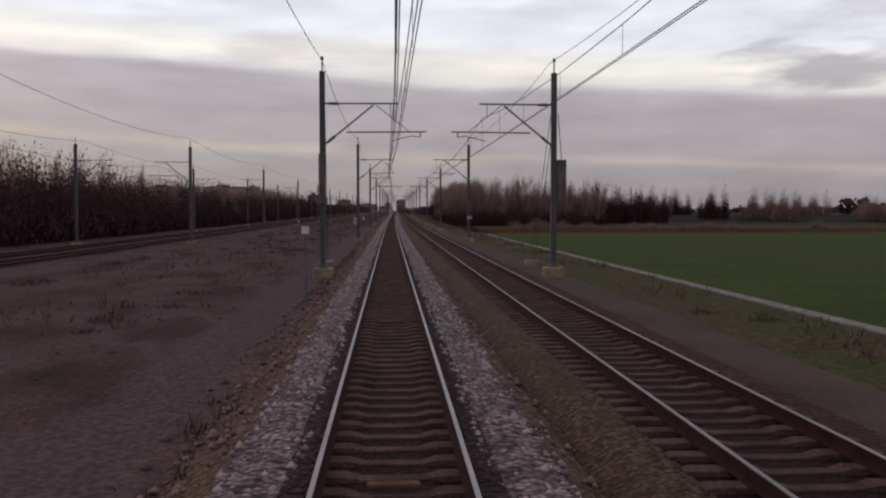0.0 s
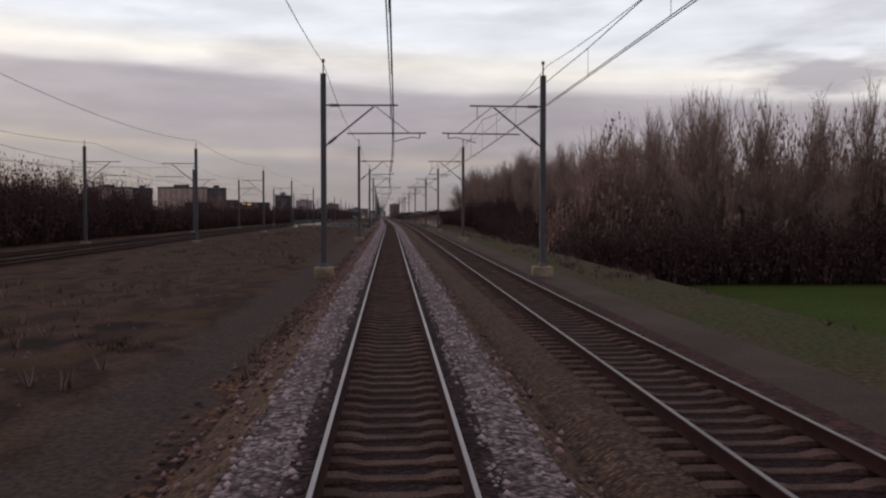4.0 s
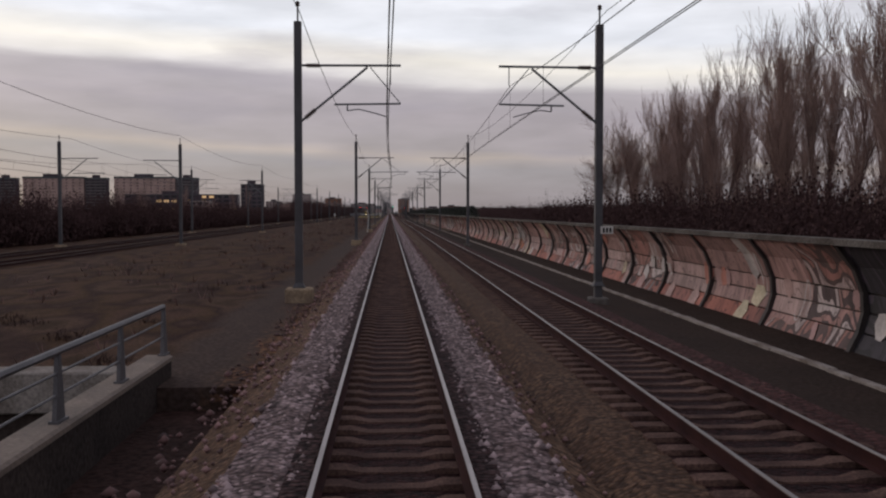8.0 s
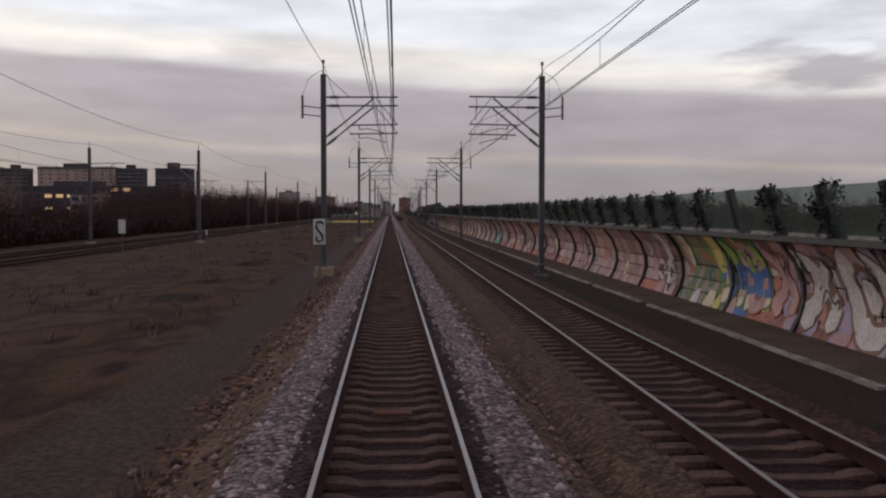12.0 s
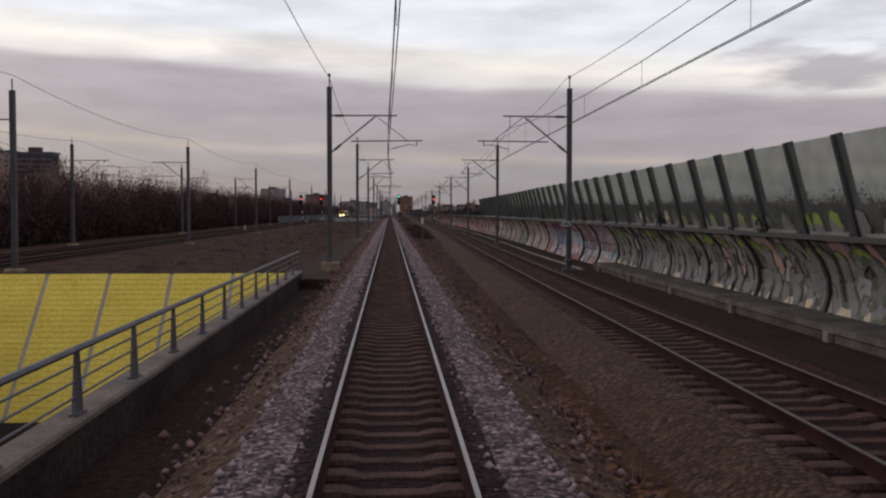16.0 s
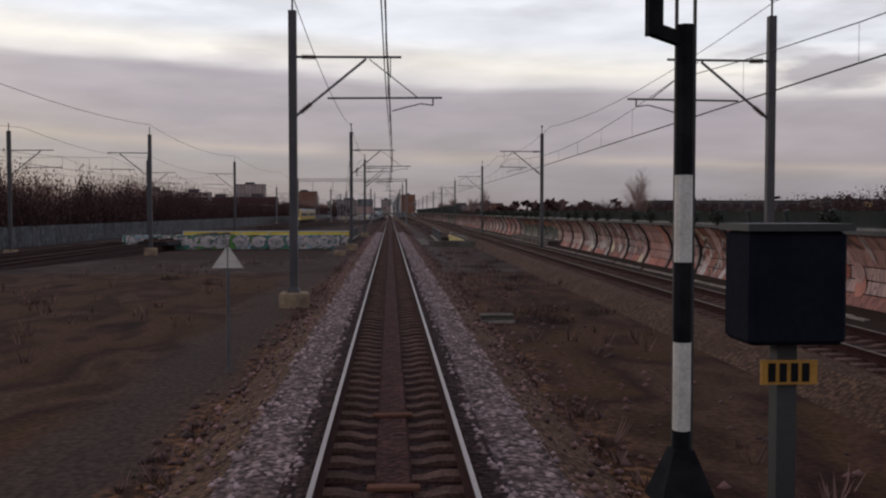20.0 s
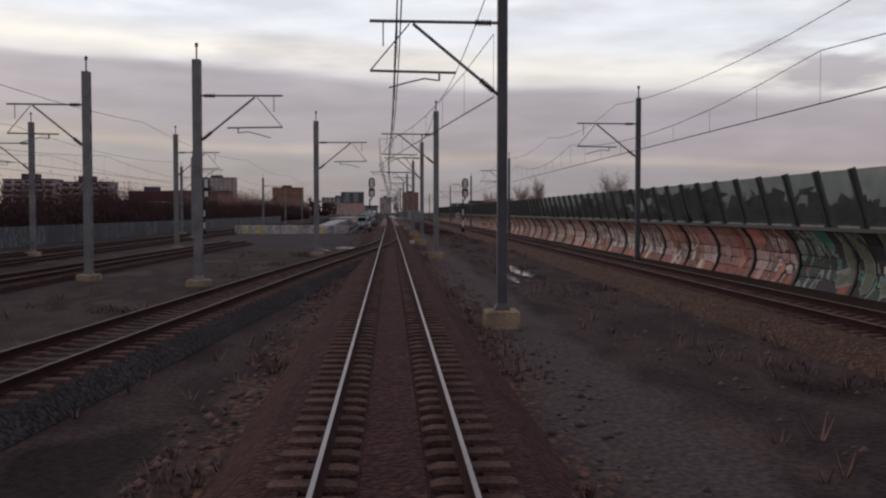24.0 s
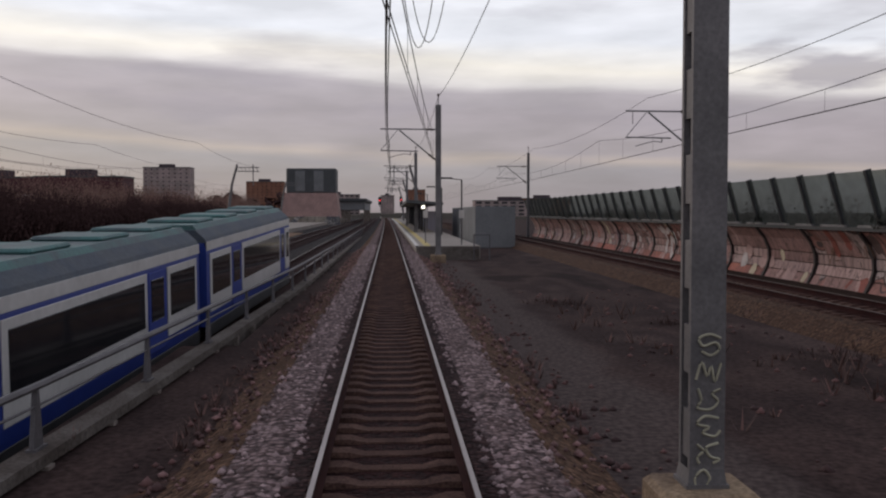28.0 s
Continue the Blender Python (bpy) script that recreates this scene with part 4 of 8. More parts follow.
def paint_of(y):
    return [k for s, k in SECTIONS if s <= y + .1][-1]


# outline of the boards from the foot to the top, leaning over the track at the top
PROFILE = [(-.04, -.88), (.27, -.33), (.41, .14), (.37, .62), (.10, 1.25), (-.36, 1.78)]
M_CAP = material("pale_capping", (.22, .21, .20), .8, (.13, .12, .12), .6, .05, .2)


BARRIERS = []
M_POSTBROWN = material("grimy_brown_steel", (.050, .036, .034), .75, (.03, .024, .024), .5, .04, .1)


def barrier(y0, y1, bay=5.3):
    t = thing("noise_barrier", "curved noise barrier of stacked boards covered in faded graffiti", "noise barrier", kind="structure")
    made = {}

    def board(i, paint):
        if (i, paint) not in made:
            pts = [Vector(p) for p in (PROFILE[i:i + 2] if i < 3 else PROFILE[3:])]
            pts[0] = pts[0] + (pts[1] - pts[0]).normalized() * .026
            pts[-1] = pts[-1] + (pts[-2] - pts[-1]).normalized() * .022
            g = Geo().extrude([tuple(p) for p in pts[::-1]] + [(p.x + .10, p.y) for p in pts], .10, bay - .10)
            made[i, paint] = mesh_of("board", g, PAINTS[paint])
        return made[i, paint]

    post = Geo()
    for (x0, z0), (x1, z1) in zip(PROFILE[:-1], PROFILE[1:]):
        post.bar((x0 - .03, 0, z0 - .03), (x1 - .03, 0, z1 + .03), .19, .15)
    pm = mesh_of("barrier_post", post, M_POSTBROWN)
    run = lambda y: verge(y) + WALL_IN
    part("capping", sweep(Geo(), [(-.52, 1.75), (-.05, 1.75), (-.05, 1.90), (-.52, 1.90)], y0, y1, bay, run), M_STEELDARK if y0 > 700 else M_CONCRETE_DARK, t, "dark capping beam along the top")
    BARRIERS.append((y0, y1, t))
    part("barrier_back", sweep(Geo(), [(.85, -1.0), (.80, .9), (.30, 1.74), (-.22, 1.74), (.22, 1.25), (.49, .62), (.53, .14), (.40, -.33), (.14, -1.0)][::-1], y0, y1, bay, run), M_CONCRETE_DARK, t)
    y, k = y0, 0
    while y < y1 - 1:
        paint = paint_of(y)
        x = verge(y) + WALL_IN
        turn = -math.degrees(math.atan((verge(y + bay) - verge(y)) / bay + float(np.interp(y, _ys, _dx))))
        for i in range(4):
            row = paint
            if i == 0 and paint in ("faded", "red", "pale", "rust") and (k // 3) % 4 != 1:
                row = "foot"
            elif i in (1, 2) and paint in ("faded", "red") and (k * 7 // 3 + i) % 5 < 3:
                row = "bleached"
            me = board(i, row)
            ob = new("board", me)
            ob.parent = t
            ob.matrix_basis = at(x + random.uniform(-.02, .02), y, 0, turn)
        ob = new("barrier_post", pm)
        ob.parent = t
        ob.matrix_basis = at(x, y, 0, turn)
        y += bay
        k += 1


for y0, y1 in ((505, 734), (734, 1030), (1030, 1242), (1242, 1560), (1560, 1990)):
    n_bays = round((y1 - y0) / 5.3)
    barrier(y0, y1, (y1 - y0) / n_bays)


def tinted_glass(name, tint, cloudy, milk):
    m = bpy.data.materials.new(name)
    m.use_nodes = True
    n, l = m.node_tree.nodes, m.node_tree.links
    b = n["Principled BSDF"]
    b.inputs["Base Color"].default_value, b.inputs["Roughness"].default_value = (*milk, 1), .25
    clear, mix = n.new("ShaderNodeBsdfTransparent"), n.new("ShaderNodeMixShader")
    clear.inputs[0].default_value = (*tint, 1)
    dirt, mr = n.new("ShaderNodeTexNoise"), n.new("ShaderNodeMapRange")
    dirt.inputs["Scale"].default_value, dirt.inputs["Detail"].default_value = 1.5 / S, 5
    l.new(n.new("ShaderNodeNewGeometry").outputs["Position"], dirt.inputs["Vector"])
    mr.inputs["From Min"].default_value, mr.inputs["From Max"].default_value = .3, .7
    mr.inputs["To Min"].default_value, mr.inputs["To Max"].default_value = cloudy * .7, min(1, cloudy * 1.35)
    l.new(dirt.outputs[0], mr.inputs[0])
    l.new(mr.outputs[0], mix.inputs[0])
    l.new(clear.outputs[0], mix.inputs[1])
    l.new(b.outputs[0], mix.inputs[2])
    l.new(mix.outputs[0], n["Material Output"].inputs[0])
    return m


M_SCREEN = tinted_glass("green_acrylic", (.72, .755, .72), .25, (.215, .23, .21))
M_SCREEN_OLD = tinted_glass("dirty_green_acrylic", (.50, .58, .55), .34, (.085, .10, .095))
M_SCREEN_LATE = tinted_glass("weathered_green_acrylic", (.58, .62, .605), .30, (.128, .143, .14))
M_SCREEN_LOW = tinted_glass("grey_green_acrylic", (.66, .72, .68), .25, (.15, .18, .165))
M_IVY = material("dark_ivy", (.020, .024, .015), .8, (.012, .014, .010), .3, .05, .3)


def clump(geo, x, y, z, r, n, leaf=.09, flat=1.0, rnd=random):
    """Small leaves scattered through a rounded clump."""
    for _ in range(n):
        d = Vector((rnd.gauss(0, 1), rnd.gauss(0, 1), rnd.gauss(0, 1))).normalized() * r * rnd.random() ** .45
        c = Vector((x, y, z)) + Vector((d.x, d.y, d.z * flat))
        a = Vector((rnd.gauss(0, 1), rnd.gauss(0, 1), rnd.gauss(0, 1))).normalized() * leaf * rnd.uniform(.6, 1.4)
        b = a.cross(Vector((rnd.gauss(0, 1), rnd.gauss(0, 1), rnd.gauss(0, 1)))).normalized() * leaf * rnd.uniform(.5, 1.1)
        o = len(geo.v)
        geo.v += [tuple(c + a), tuple(c + b), tuple(c - a * .8), tuple(c - b)]
        geo.f.append((o, o + 1, o + 2, o + 3))


def screens(y0, y1, top_x, top_z, bay, glass, label, ivy):
    """See-through panes between dark leaning posts on top of the barrier."""
    t = thing("acoustic_screen", label, "noise screen", kind="structure")
    b = (-.30, 1.86)
    pane = Geo().add([(b[0] + o, yy, b[1]) for yy in (.10, bay - .10) for o in (0, .03)] + [(top_x + o, yy, top_z) for yy in (.10, bay - .10) for o in (0, .03)],
                     [(0, 2, 6, 4), (1, 5, 7, 3), (0, 4, 5, 1), (2, 3, 7, 6), (4, 6, 7, 5), (0, 1, 3, 2)])
    post = Geo().bar((b[0] + .05, 0, b[1] - .1), (top_x + .05, 0, top_z + .05), .26, .16)
    pm, sm = mesh_of("pane", pane, glass), mesh_of("screen_post", post, M_STEELDARK)
    leaves = []
    for v in range(3):
        rnd = random.Random(40 + v)
        g = Geo()
        clump(g, b[0] + .1, 0, b[1] + .3, .5, 260, .065, 1.0, rnd)
        if ivy:
            for _ in range(3):
                clump(g, (b[0] + top_x) / 2 + rnd.gauss(0, .08), rnd.gauss(.1, .3), top_z - .15 * v + rnd.gauss(-.15, .22), rnd.uniform(.28, .46), 150, .062, .9, rnd)
        leaves.append(g)
    grown = Geo()
    y, k, rnd = y0, 0, random.Random(int(y0))
    while y < y1:
        m = at(verge(y) + WALL_IN, y, 0, -math.degrees(math.atan((verge(y + bay) - verge(y)) / bay)))
        for name, me in (("pane", pm), ("screen_post", sm)):
            ob = new(name, me)
            ob.parent = t
            ob.matrix_basis = m
            if name == "pane":
                ob.visible_shadow = False
        if rnd.random() < (.75 if ivy else .35):
            grown.add([m @ (Vector(v) * S) / S for v in leaves[k % 3].v], leaves[k % 3].f)
        y += bay
        k += 1
    sills, rnd = Geo(), random.Random(int(y0) + 1)
    for yy in along(y0, y1 - bay, bay):
        a, b = yy + rnd.uniform(.2, .6), yy + bay - rnd.uniform(.2, .9)
        sills.box(bend(yy) + verge(yy) + WALL_IN - .47, bend(yy) + verge(yy) + WALL_IN - .34, a, b, rise(yy) + 1.904, rise(yy) + 1.99)
    part("sills", sills, M_CAP, t, "pale sills under the panes")["kind"] = "stuff"
    part("ivy", grown, M_IVY, t, "dark ivy climbing over the panes")["kind"] = "stuff"


screens(690, 1028, -.68, 3.15, 3.0, M_SCREEN_LOW, "low grimy see-through noise screen overgrown with ivy", True)
screens(1030, 1240, -1.05, 4.45, 3.0, M_SCREEN, "tall green see-through noise screen between dark leaning posts", False)
screens(1240, 1540, -.52, 2.55, 4.0, M_SCREEN_OLD, "low dark see-through screen with ivy on the barrier", True)
screens(1580, 1990, -1.0, 4.10, 3.0, M_SCREEN_LATE, "tall dark green see-through noise screen", False)

# ---- sprayed murals ----
def spray(name, colour):
    return material(name, colour, .75, tuple(v * .74 for v in colour), .7, .09, 0, spread=.10)


SPRAY = {k: spray("spray_" + k, c) for k, c in dict(
    black=(.018, .016, .020), grey=(.20, .185, .19), silver=(.36, .33, .335), white=(.50, .44, .42), cream=(.56, .47, .33), yellow=(.52, .41, .14), orange=(.46, .16, .075), red=(.36, .035, .04),
    rust=(.27, .075, .055), pink=(.40, .235, .22), blush=(.43, .275, .25), violet=(.085, .035, .12), lilac=(.32, .24, .33), blue=(.05, .12, .30), sky=(.27, .36, .42), green=(.07, .20, .035), lime=(.25, .34, .06), moss=(.10, .115, .075),
    teal=(.05, .18, .15), brown=(.17, .09, .06), foot=(.44, .17, .125)).items()}
FORMS = [[[(.15, .1), (.1, .5), (.2, .9), (.6, .98), (.9, .75), (.9, .3), (.6, .03), (.2, .1)], [(.45, .35), (.55, .65)]],
         [[(.95, .8), (.55, .98), (.15, .8), (.3, .45), (.75, .6), (.9, .3), (.6, .02), (.25, .2)]],
         [[(.1, .03), (.05, .6), (.35, .97), (.6, .6), (.5, .25), (.95, .1)]],
         [[(.12, .97), (.25, .45), (.1, .1), (.6, .04), (.88, .4), (.65, .75), (.95, .97)]],
         [[(.1, .9), (.35, .6), (.12, .3), (.2, .03)], [(.9, .95), (.45, .75), (.6, .35), (.95, .2), (.7, .03)]],
         [[(.05, .75), (.35, .97), (.65, .8), (.95, .95)], [(.5, .85), (.3, .5), (.6, .3), (.35, .03)]],
         [[(.9, .85), (.4, .95), (.1, .6), (.55, .45), (.3, .2), (.75, .03), (.97, .3)]],
         [[(.05, .15), (.25, .95), (.45, .3), (.6, .75), (.75, .05), (.97, .9)]]]


def smooth_line(pts, n=7):
    """A bent line drawn smoothly through points."""
    q = [Vector(p) for p in (pts[0], *pts, pts[-1])]
    out = []
    for a, b, c, d in zip(q[:-3], q[1:-2], q[2:-1], q[3:]):
        for k in range(n):
            u = k / n
            out.append(.5 * ((2 * b) + (c - a) * u + (2 * a - 5 * b + 4 * c - d) * u * u + (3 * b - a - 3 * c + d) * u ** 3))
    return out + [Vector(pts[-1])]


class Mural:
    """Sprayed strokes in several colours, lying on a wall. spot(u, a, off) gives the place u along the wall and a up it, `off` in front of it."""

    def __init__(self, spot, high):
        self.spot, self.high, self.g, self.names, self.slots, self.lift = spot, high, Geo(), [], [], 0.0

    def colour(self, name):
        if name not in self.names:
            self.names.append(name)
        return self.names.index(name)

    def stroke(self, pts, width, shades, off, tip=1.0):
        """shades: (share of the height up to which it holds, colour), from the foot up."""
        line = smooth_line(pts)
        n, o = len(line), len(self.g.v)
        self.lift = (self.lift + .0013) % .010
        for i, p in enumerate(line):
            d = (line[min(i + 1, n - 1)] - line[max(i - 1, 0)])
            d = d.normalized() if d.length > 1e-6 else Vector((0, 1))
            w = width / 2 * (1 - (1 - tip) * abs(2 * i / (n - 1) - 1) ** 3)
            for k in (-1, 0, 1):
                q = p + Vector((-d.y, d.x)) * w * k + d * (0 if 0 < i < n - 1 else (w * .6 * (1 - abs(k)) * (1 if i else -1)))
                self.g.v.append(self.spot(q.x, max(.03, min(self.high - .03, q.y)), off + self.lift + .003 * i / n))
        for i in range(n - 1):
            for k in (0, 1):
                a = o + i * 3 + k
                self.g.f.append((a, a + 1, a + 4, a + 3))
                up = line[i].y / self.high
                self.slots.append(self.colour(next((c for e, c in shades if up <= e), shades[-1][1])))

    def letters(self, u0, u1, pitch, shades, edge, seed, width=.42, low=.10, top=.97, shine=None, rim=.13, drop=None):
        """Abstract rounded letter forms with an outline."""
        rnd = random.Random(seed)
        u = u0
        while u < u1 - pitch * .5:
            w = pitch * rnd.uniform(.82, 1.0)
            a0, a1 = self.high * (low + rnd.uniform(-.03, .05)), self.high * (top - rnd.uniform(0, .07))
            skew = rnd.uniform(-.12, .22)
            for line in rnd.choice(FORMS):
                pts = [(u + .06 * pitch + w * .86 * (x + skew * (y - .5)) + rnd.gauss(0, .03), a0 + (a1 - a0) * (.09 + .82 * y) + rnd.gauss(0, .04)) for x, y in line]
                if drop:
                    self.stroke([(x - .12, y - .10) for x, y in pts], width + rim * 2, ((1, drop),), .030)
                self.stroke(pts, width + rim * 2, ((1, edge),), .041)
                self.stroke(pts, width, shades, .052, .9)
                if shine:
                    self.stroke([(x + width * .22, y + width * .16) for x, y in pts[:3]], .05, ((1, shine),), .063, .4)
            u += pitch * rnd.uniform(.9, 1.08)

    def blots(self, u0, u1, colours, count, size, seed):
        """Squarish patches of old paint, each within one board."""
        rnd = random.Random(seed)
        rows = [0, *(float(v) for v in _arc[1:4]), self.high] if self.high > 2 else [0, self.high]
        for _ in range(count):
            k = rnd.randrange(len(rows) - 1)
            a0, a1 = rows[k] + .05, rows[k + 1] - .05
            u, w, lean = rnd.uniform(u0 + .2, u1 - .2), size * rnd.uniform(.15, .75), rnd.uniform(-.25, .25)
            if rnd.random() < .5:
                a0 = a0 + (a1 - a0) * rnd.uniform(.1, .5)
            self.stroke([(u, a0), (u + lean * .4, (a0 + a1) / 2), (u + lean, a1)], w, ((1, rnd.choice(colours)),), .022, .93)

    def tags(self, u0, u1, colour, count, seed, pen=.045, tall=.5):
        """Thin scribbles."""
        rnd = random.Random(seed)
        for _ in range(count):
            u, a, h = rnd.uniform(u0, u1), self.high * rnd.uniform(.15, .7), self.high * tall * rnd.uniform(.4, 1)
            pts = [(u, a)]
            for _ in range(rnd.randrange(4, 8)):
                pts.append((pts[-1][0] + rnd.uniform(-.15, .45), min(self.high * .97, max(.05, a + rnd.uniform(-.2, 1) * h))))
            self.stroke(pts, pen, ((1, colour),), .066, .8)

    def finish(self, parent, label):
        me = mesh_of("mural", self.g, [SPRAY[k] for k in self.names] if self.names else [SPRAY["black"]], slots=self.slots)
        ob = new("mural", me)
        ob.parent = parent
        ob["label"] = label
        return ob


_arc = np.concatenate([[0], np.cumsum([math.dist(p, q) for p, q in zip(PROFILE[:-1], PROFILE[1:])])])


def on_barrier(y, a, off):
    x, z = float(np.interp(a, _arc, [p[0] for p in PROFILE])), float(np.interp(a, _arc, [p[1] for p in PROFILE]))
    return (bend(y) + verge(y) + WALL_IN + x - off, y, rise(y) + z - off * .2)


def wall_mural(y0):
    return Mural(on_barrier, float(_arc[-1])), [t for a, b, t in BARRIERS if a <= y0 < b][0]


for y0, y1, pitch, shades, edge, seed, extra, label in (
        (505.5, 514.3, 1.75, ((.36, "white"), (.45, "pink"), (.8, "grey"), (1, "silver")), "black", 1, ("yellow", "grey", "black", "pink"), "silver and white sprayed letters with black outlines"),
        (514.6, 526.2, 1.9, ((.18, "white"), (.62, "red"), (1, "rust")), "white", 2, ("teal", "silver", "blue", "grey"), "red sprayed letters with white outlines"),
        (526.6, 531.2, 1.5, ((.45, "blue"), (1, "pink")), "silver", 3, ("white", "pink", "lilac"), "pink and blue sprayed letters"),
        (531.6, 541.2, 3.0, ((1, "green"),), "white", 4, ("black", "black", "grey", "silver"), "green sprayed letters with white outlines"),
        (541.8, 570.0, 2.2, ((.40, "yellow"), (.60, "lilac"), (.86, "orange"), (1, "rust")), "violet", 5, ("violet", "violet", "black"), "orange and yellow sprayed letters on violet"),
        (570.4, 592.0, 1.35, ((.34, "white"), (.7, "pink"), (1, "orange")), "black", 6, ("violet", "rust", "brown"), "pale sprayed letters with dark outlines"),
        (803.0, 829.0, 2.0, ((.8, "white"), (1, "pink")), "violet", 8, ("rust", "pink", "brown"), "white sprayed letters with dark violet outlines"),
        (856.0, 862.2, 2.6, ((.85, "white"), (1, "pink")), "brown", 9, ("lilac", "pink"), "pinkish white sprayed letters"),
        (863.0, 868.0, 2.2, ((.3, "cream"), (.6, "blue"), (1, "lime")), "moss", 10, ("green", "blue", "yellow"), "lime green and blue sprayed shapes"),
        (1042.8, 1050.0, 1.9, ((.5, "lime"), (.72, "moss"), (1, "blue")), "moss", 11, ("lime", "cream", "green"), "lime green sprayed letters with blue tops"),
        (1097.0, 1116.0, 2.6, ((.25, "cream"), (.8, "grey"), (1, "red")), "silver", 15, ("grey", "black", "cream"), "grey and cream sprayed letters with red tops"),
        (1116.6, 1147.0, 1.75, ((.24, "cream"), (.8, "grey"), (1, "lime")), "moss", 16, ("grey", "moss", "silver", "black"), "grey-green sprayed letters with cream feet"),
        (1157.0, 1170.5, 1.7, ((.45, "white"), (.75, "sky"), (1, "red")), "blue", 17, ("white", "white", "lilac", "red"), "white and blue sprayed letters with red tops"),
        (1176.0, 1186.0, 1.9, ((1, "white"),), "moss", 18, ("cream", "white", "pink"), "white sprayed letters"),
        (1193.6, 1219.0, 1.6, ((.55, "white"), (1, "cream")), "black", 19, ("white", "lime", "grey", "black"), "white sprayed letters with black outlines"),
        (1321.0, 1333.0, 2.3, ((.35, "white"), (.55, "foot"), (1, "blush")), "rust", 20, ("white", "blush", "rust"), "pale and red sprayed letters"),
        (1446.0, 1470.5, 1.75, ((.24, "white"), (.7, "moss"), (1, "orange")), "black", 21, ("grey", "moss", "black", "lilac"), "grey-green sprayed letters with white feet and orange tops"),
        (1640.0, 1648.5, 3.4, ((1, "moss"),), "grey", 22, ("teal", "black"), "dark green sprayed letters"),
        (1840.5, 1844.0, 2.0, ((.4, "pink"), (.7, "red"), (1, "teal")), "brown", 24, ("red", "teal"), "red and teal sprayed letters"),
        (1844.5, 1862.0, 2.5, ((.6, "white"), (1, "blush")), "black", 25, ("white", "cream", "pink"), "pale sprayed letters with black outlines")):
    m, t = wall_mural(y0)
    m.blots(y0, y1, extra, int((y1 - y0) * 5), 1.5, seed)
    m.letters(y0, y1, pitch, shades, edge, seed, min(.62, pitch * .25), shine="white" if seed % 3 == 0 else None, rim=.10)
    m.tags(y0, y1, "white" if seed == 5 else "black", int((y1 - y0) * .8), seed)
    m.finish(t, label)
# tall black bands with thin white outlines that climb from the boards onto the panes
def on_panes(y, a, off):
    return (bend(y) + verge(y) + WALL_IN - .30 - .29 * a - off, y, rise(y) + 1.87 + a)


m, t = wall_mural(1063)
up, rnd = Mural(on_panes, 2.4), random.Random(13)
high = m.high
y = 1062.6
while y < 1093:
    w, lean = rnd.uniform(1.0, 1.45), rnd.uniform(-.25, .15)
    band = [(y + .15, .04), (y + .05 + lean * .3, high * .35), (y + lean, high * .7), (y + lean + .1, high - .04)]
    if rnd.random() < .4:
        m.stroke([(p + w * .75, q) for p, q in band[:3]], .95, ((.42, "white"), (1, "sky")), .026, .9)
    m.stroke(band, w + .09, ((1, "white"),), .041)
    m.stroke(band, w, ((1, "black"),), .053)
    m.stroke([(p + rnd.uniform(-.2, .2), q) for p, q in band], .045, ((1, "white"),), .067)
    if rnd.random() < .3:
        m.stroke([(y + w * .6, .1), (y + w * .55, high * .4)], .4, ((1, rnd.choice(("red", "cream", "sky"))),), .046, .8)
    top = rnd.uniform(.9, 1.35)
    arch = [(y + lean + .1, .02), (y + lean + .2, top * .6), (y + lean + .05, top)]
    up.stroke(arch, w + .24, ((1, "white"),), .010, .55)
    up.stroke(arch, w + .08, ((1, "black"),), .022, .55)
    up.stroke([(p + .25, q) for p, q in arch], .045, ((1, "white"),), .036)
    y += w * 1.16
m.tags(1063, 1092, "white", 12, 14)
m.finish(t, "tall black sprayed bands with thin white outlines and pale blue gaps")
y = 1097.0
while y < 1140:      # rounded letter tops that reach over the capping
    w, top = rnd.uniform(.5, .8), rnd.uniform(.30, .62)
    tip = [(y, .02), (y + .1, top * .6), (y - .05, top)]
    up.stroke(tip, w + .16, ((1, "black" if y < 1118 else "moss"),), .010, .5)
    up.stroke(tip, w, ((.13, "grey"), (1, rnd.choice(("grey", "cream", "red") if y < 1118 else ("lime", "cream", "grey", "moss")))), .022, .5)
    y += w * rnd.uniform(1.3, 2.1)
up.finish(t, "tops of the sprayed letters on the panes")
# faded boards with old scrawls, flaked paint and red-brown patches
for a, b, t in BARRIERS:
    m = Mural(on_barrier, float(_arc[-1]))
    rnd = random.Random(int(a))
    y = max(a, 593)
    while y < b - 6:
        m.blots(y, y + 5, ("white", "pink", "blush", "cream", "blush") if rnd.random() < .72 else ("foot", "blush", "pink", "rust"), 6, 1.3, int(y * 10))
        if rnd.random() < .55:
            m.tags(y, y + 4.5, rnd.choice(("black", "brown", "white", "violet", "white")), rnd.randrange(1, 4), int(y * 10) + 3, rnd.uniform(.035, .08), .7)
        if rnd.random() < .05:
            m.letters(y, y + 4.6, 2.0, rnd.choice((((1, "white"),), ((1, "pink"),), ((.4, "orange"), (1, "white")))), rnd.choice(("brown", "black", "rust")), int(y * 10) + 5, .42, rim=.07)
        y += 5.3
    m.finish(t, "faded scrawls and patches of flaking paint")

M_CESS = material("damp_mossy_gravel", (.040, .0260, .0212), .95, (.031, .0210, .0172), 1.8, .10, .8, spread=.25, world_place=True)
tagged(part("cess", sweep(Geo(), [(2.25, -1.2), (6.75, -1.2), (6.75, -.76), (5.0, -.77), (4.7, -.80), (3.6, -.79), (2.25, -.61)], 500, 1995, 8, verge), M_CESS), "dark mossy gravel walkway at the foot of the barrier", "path", kind="structure")

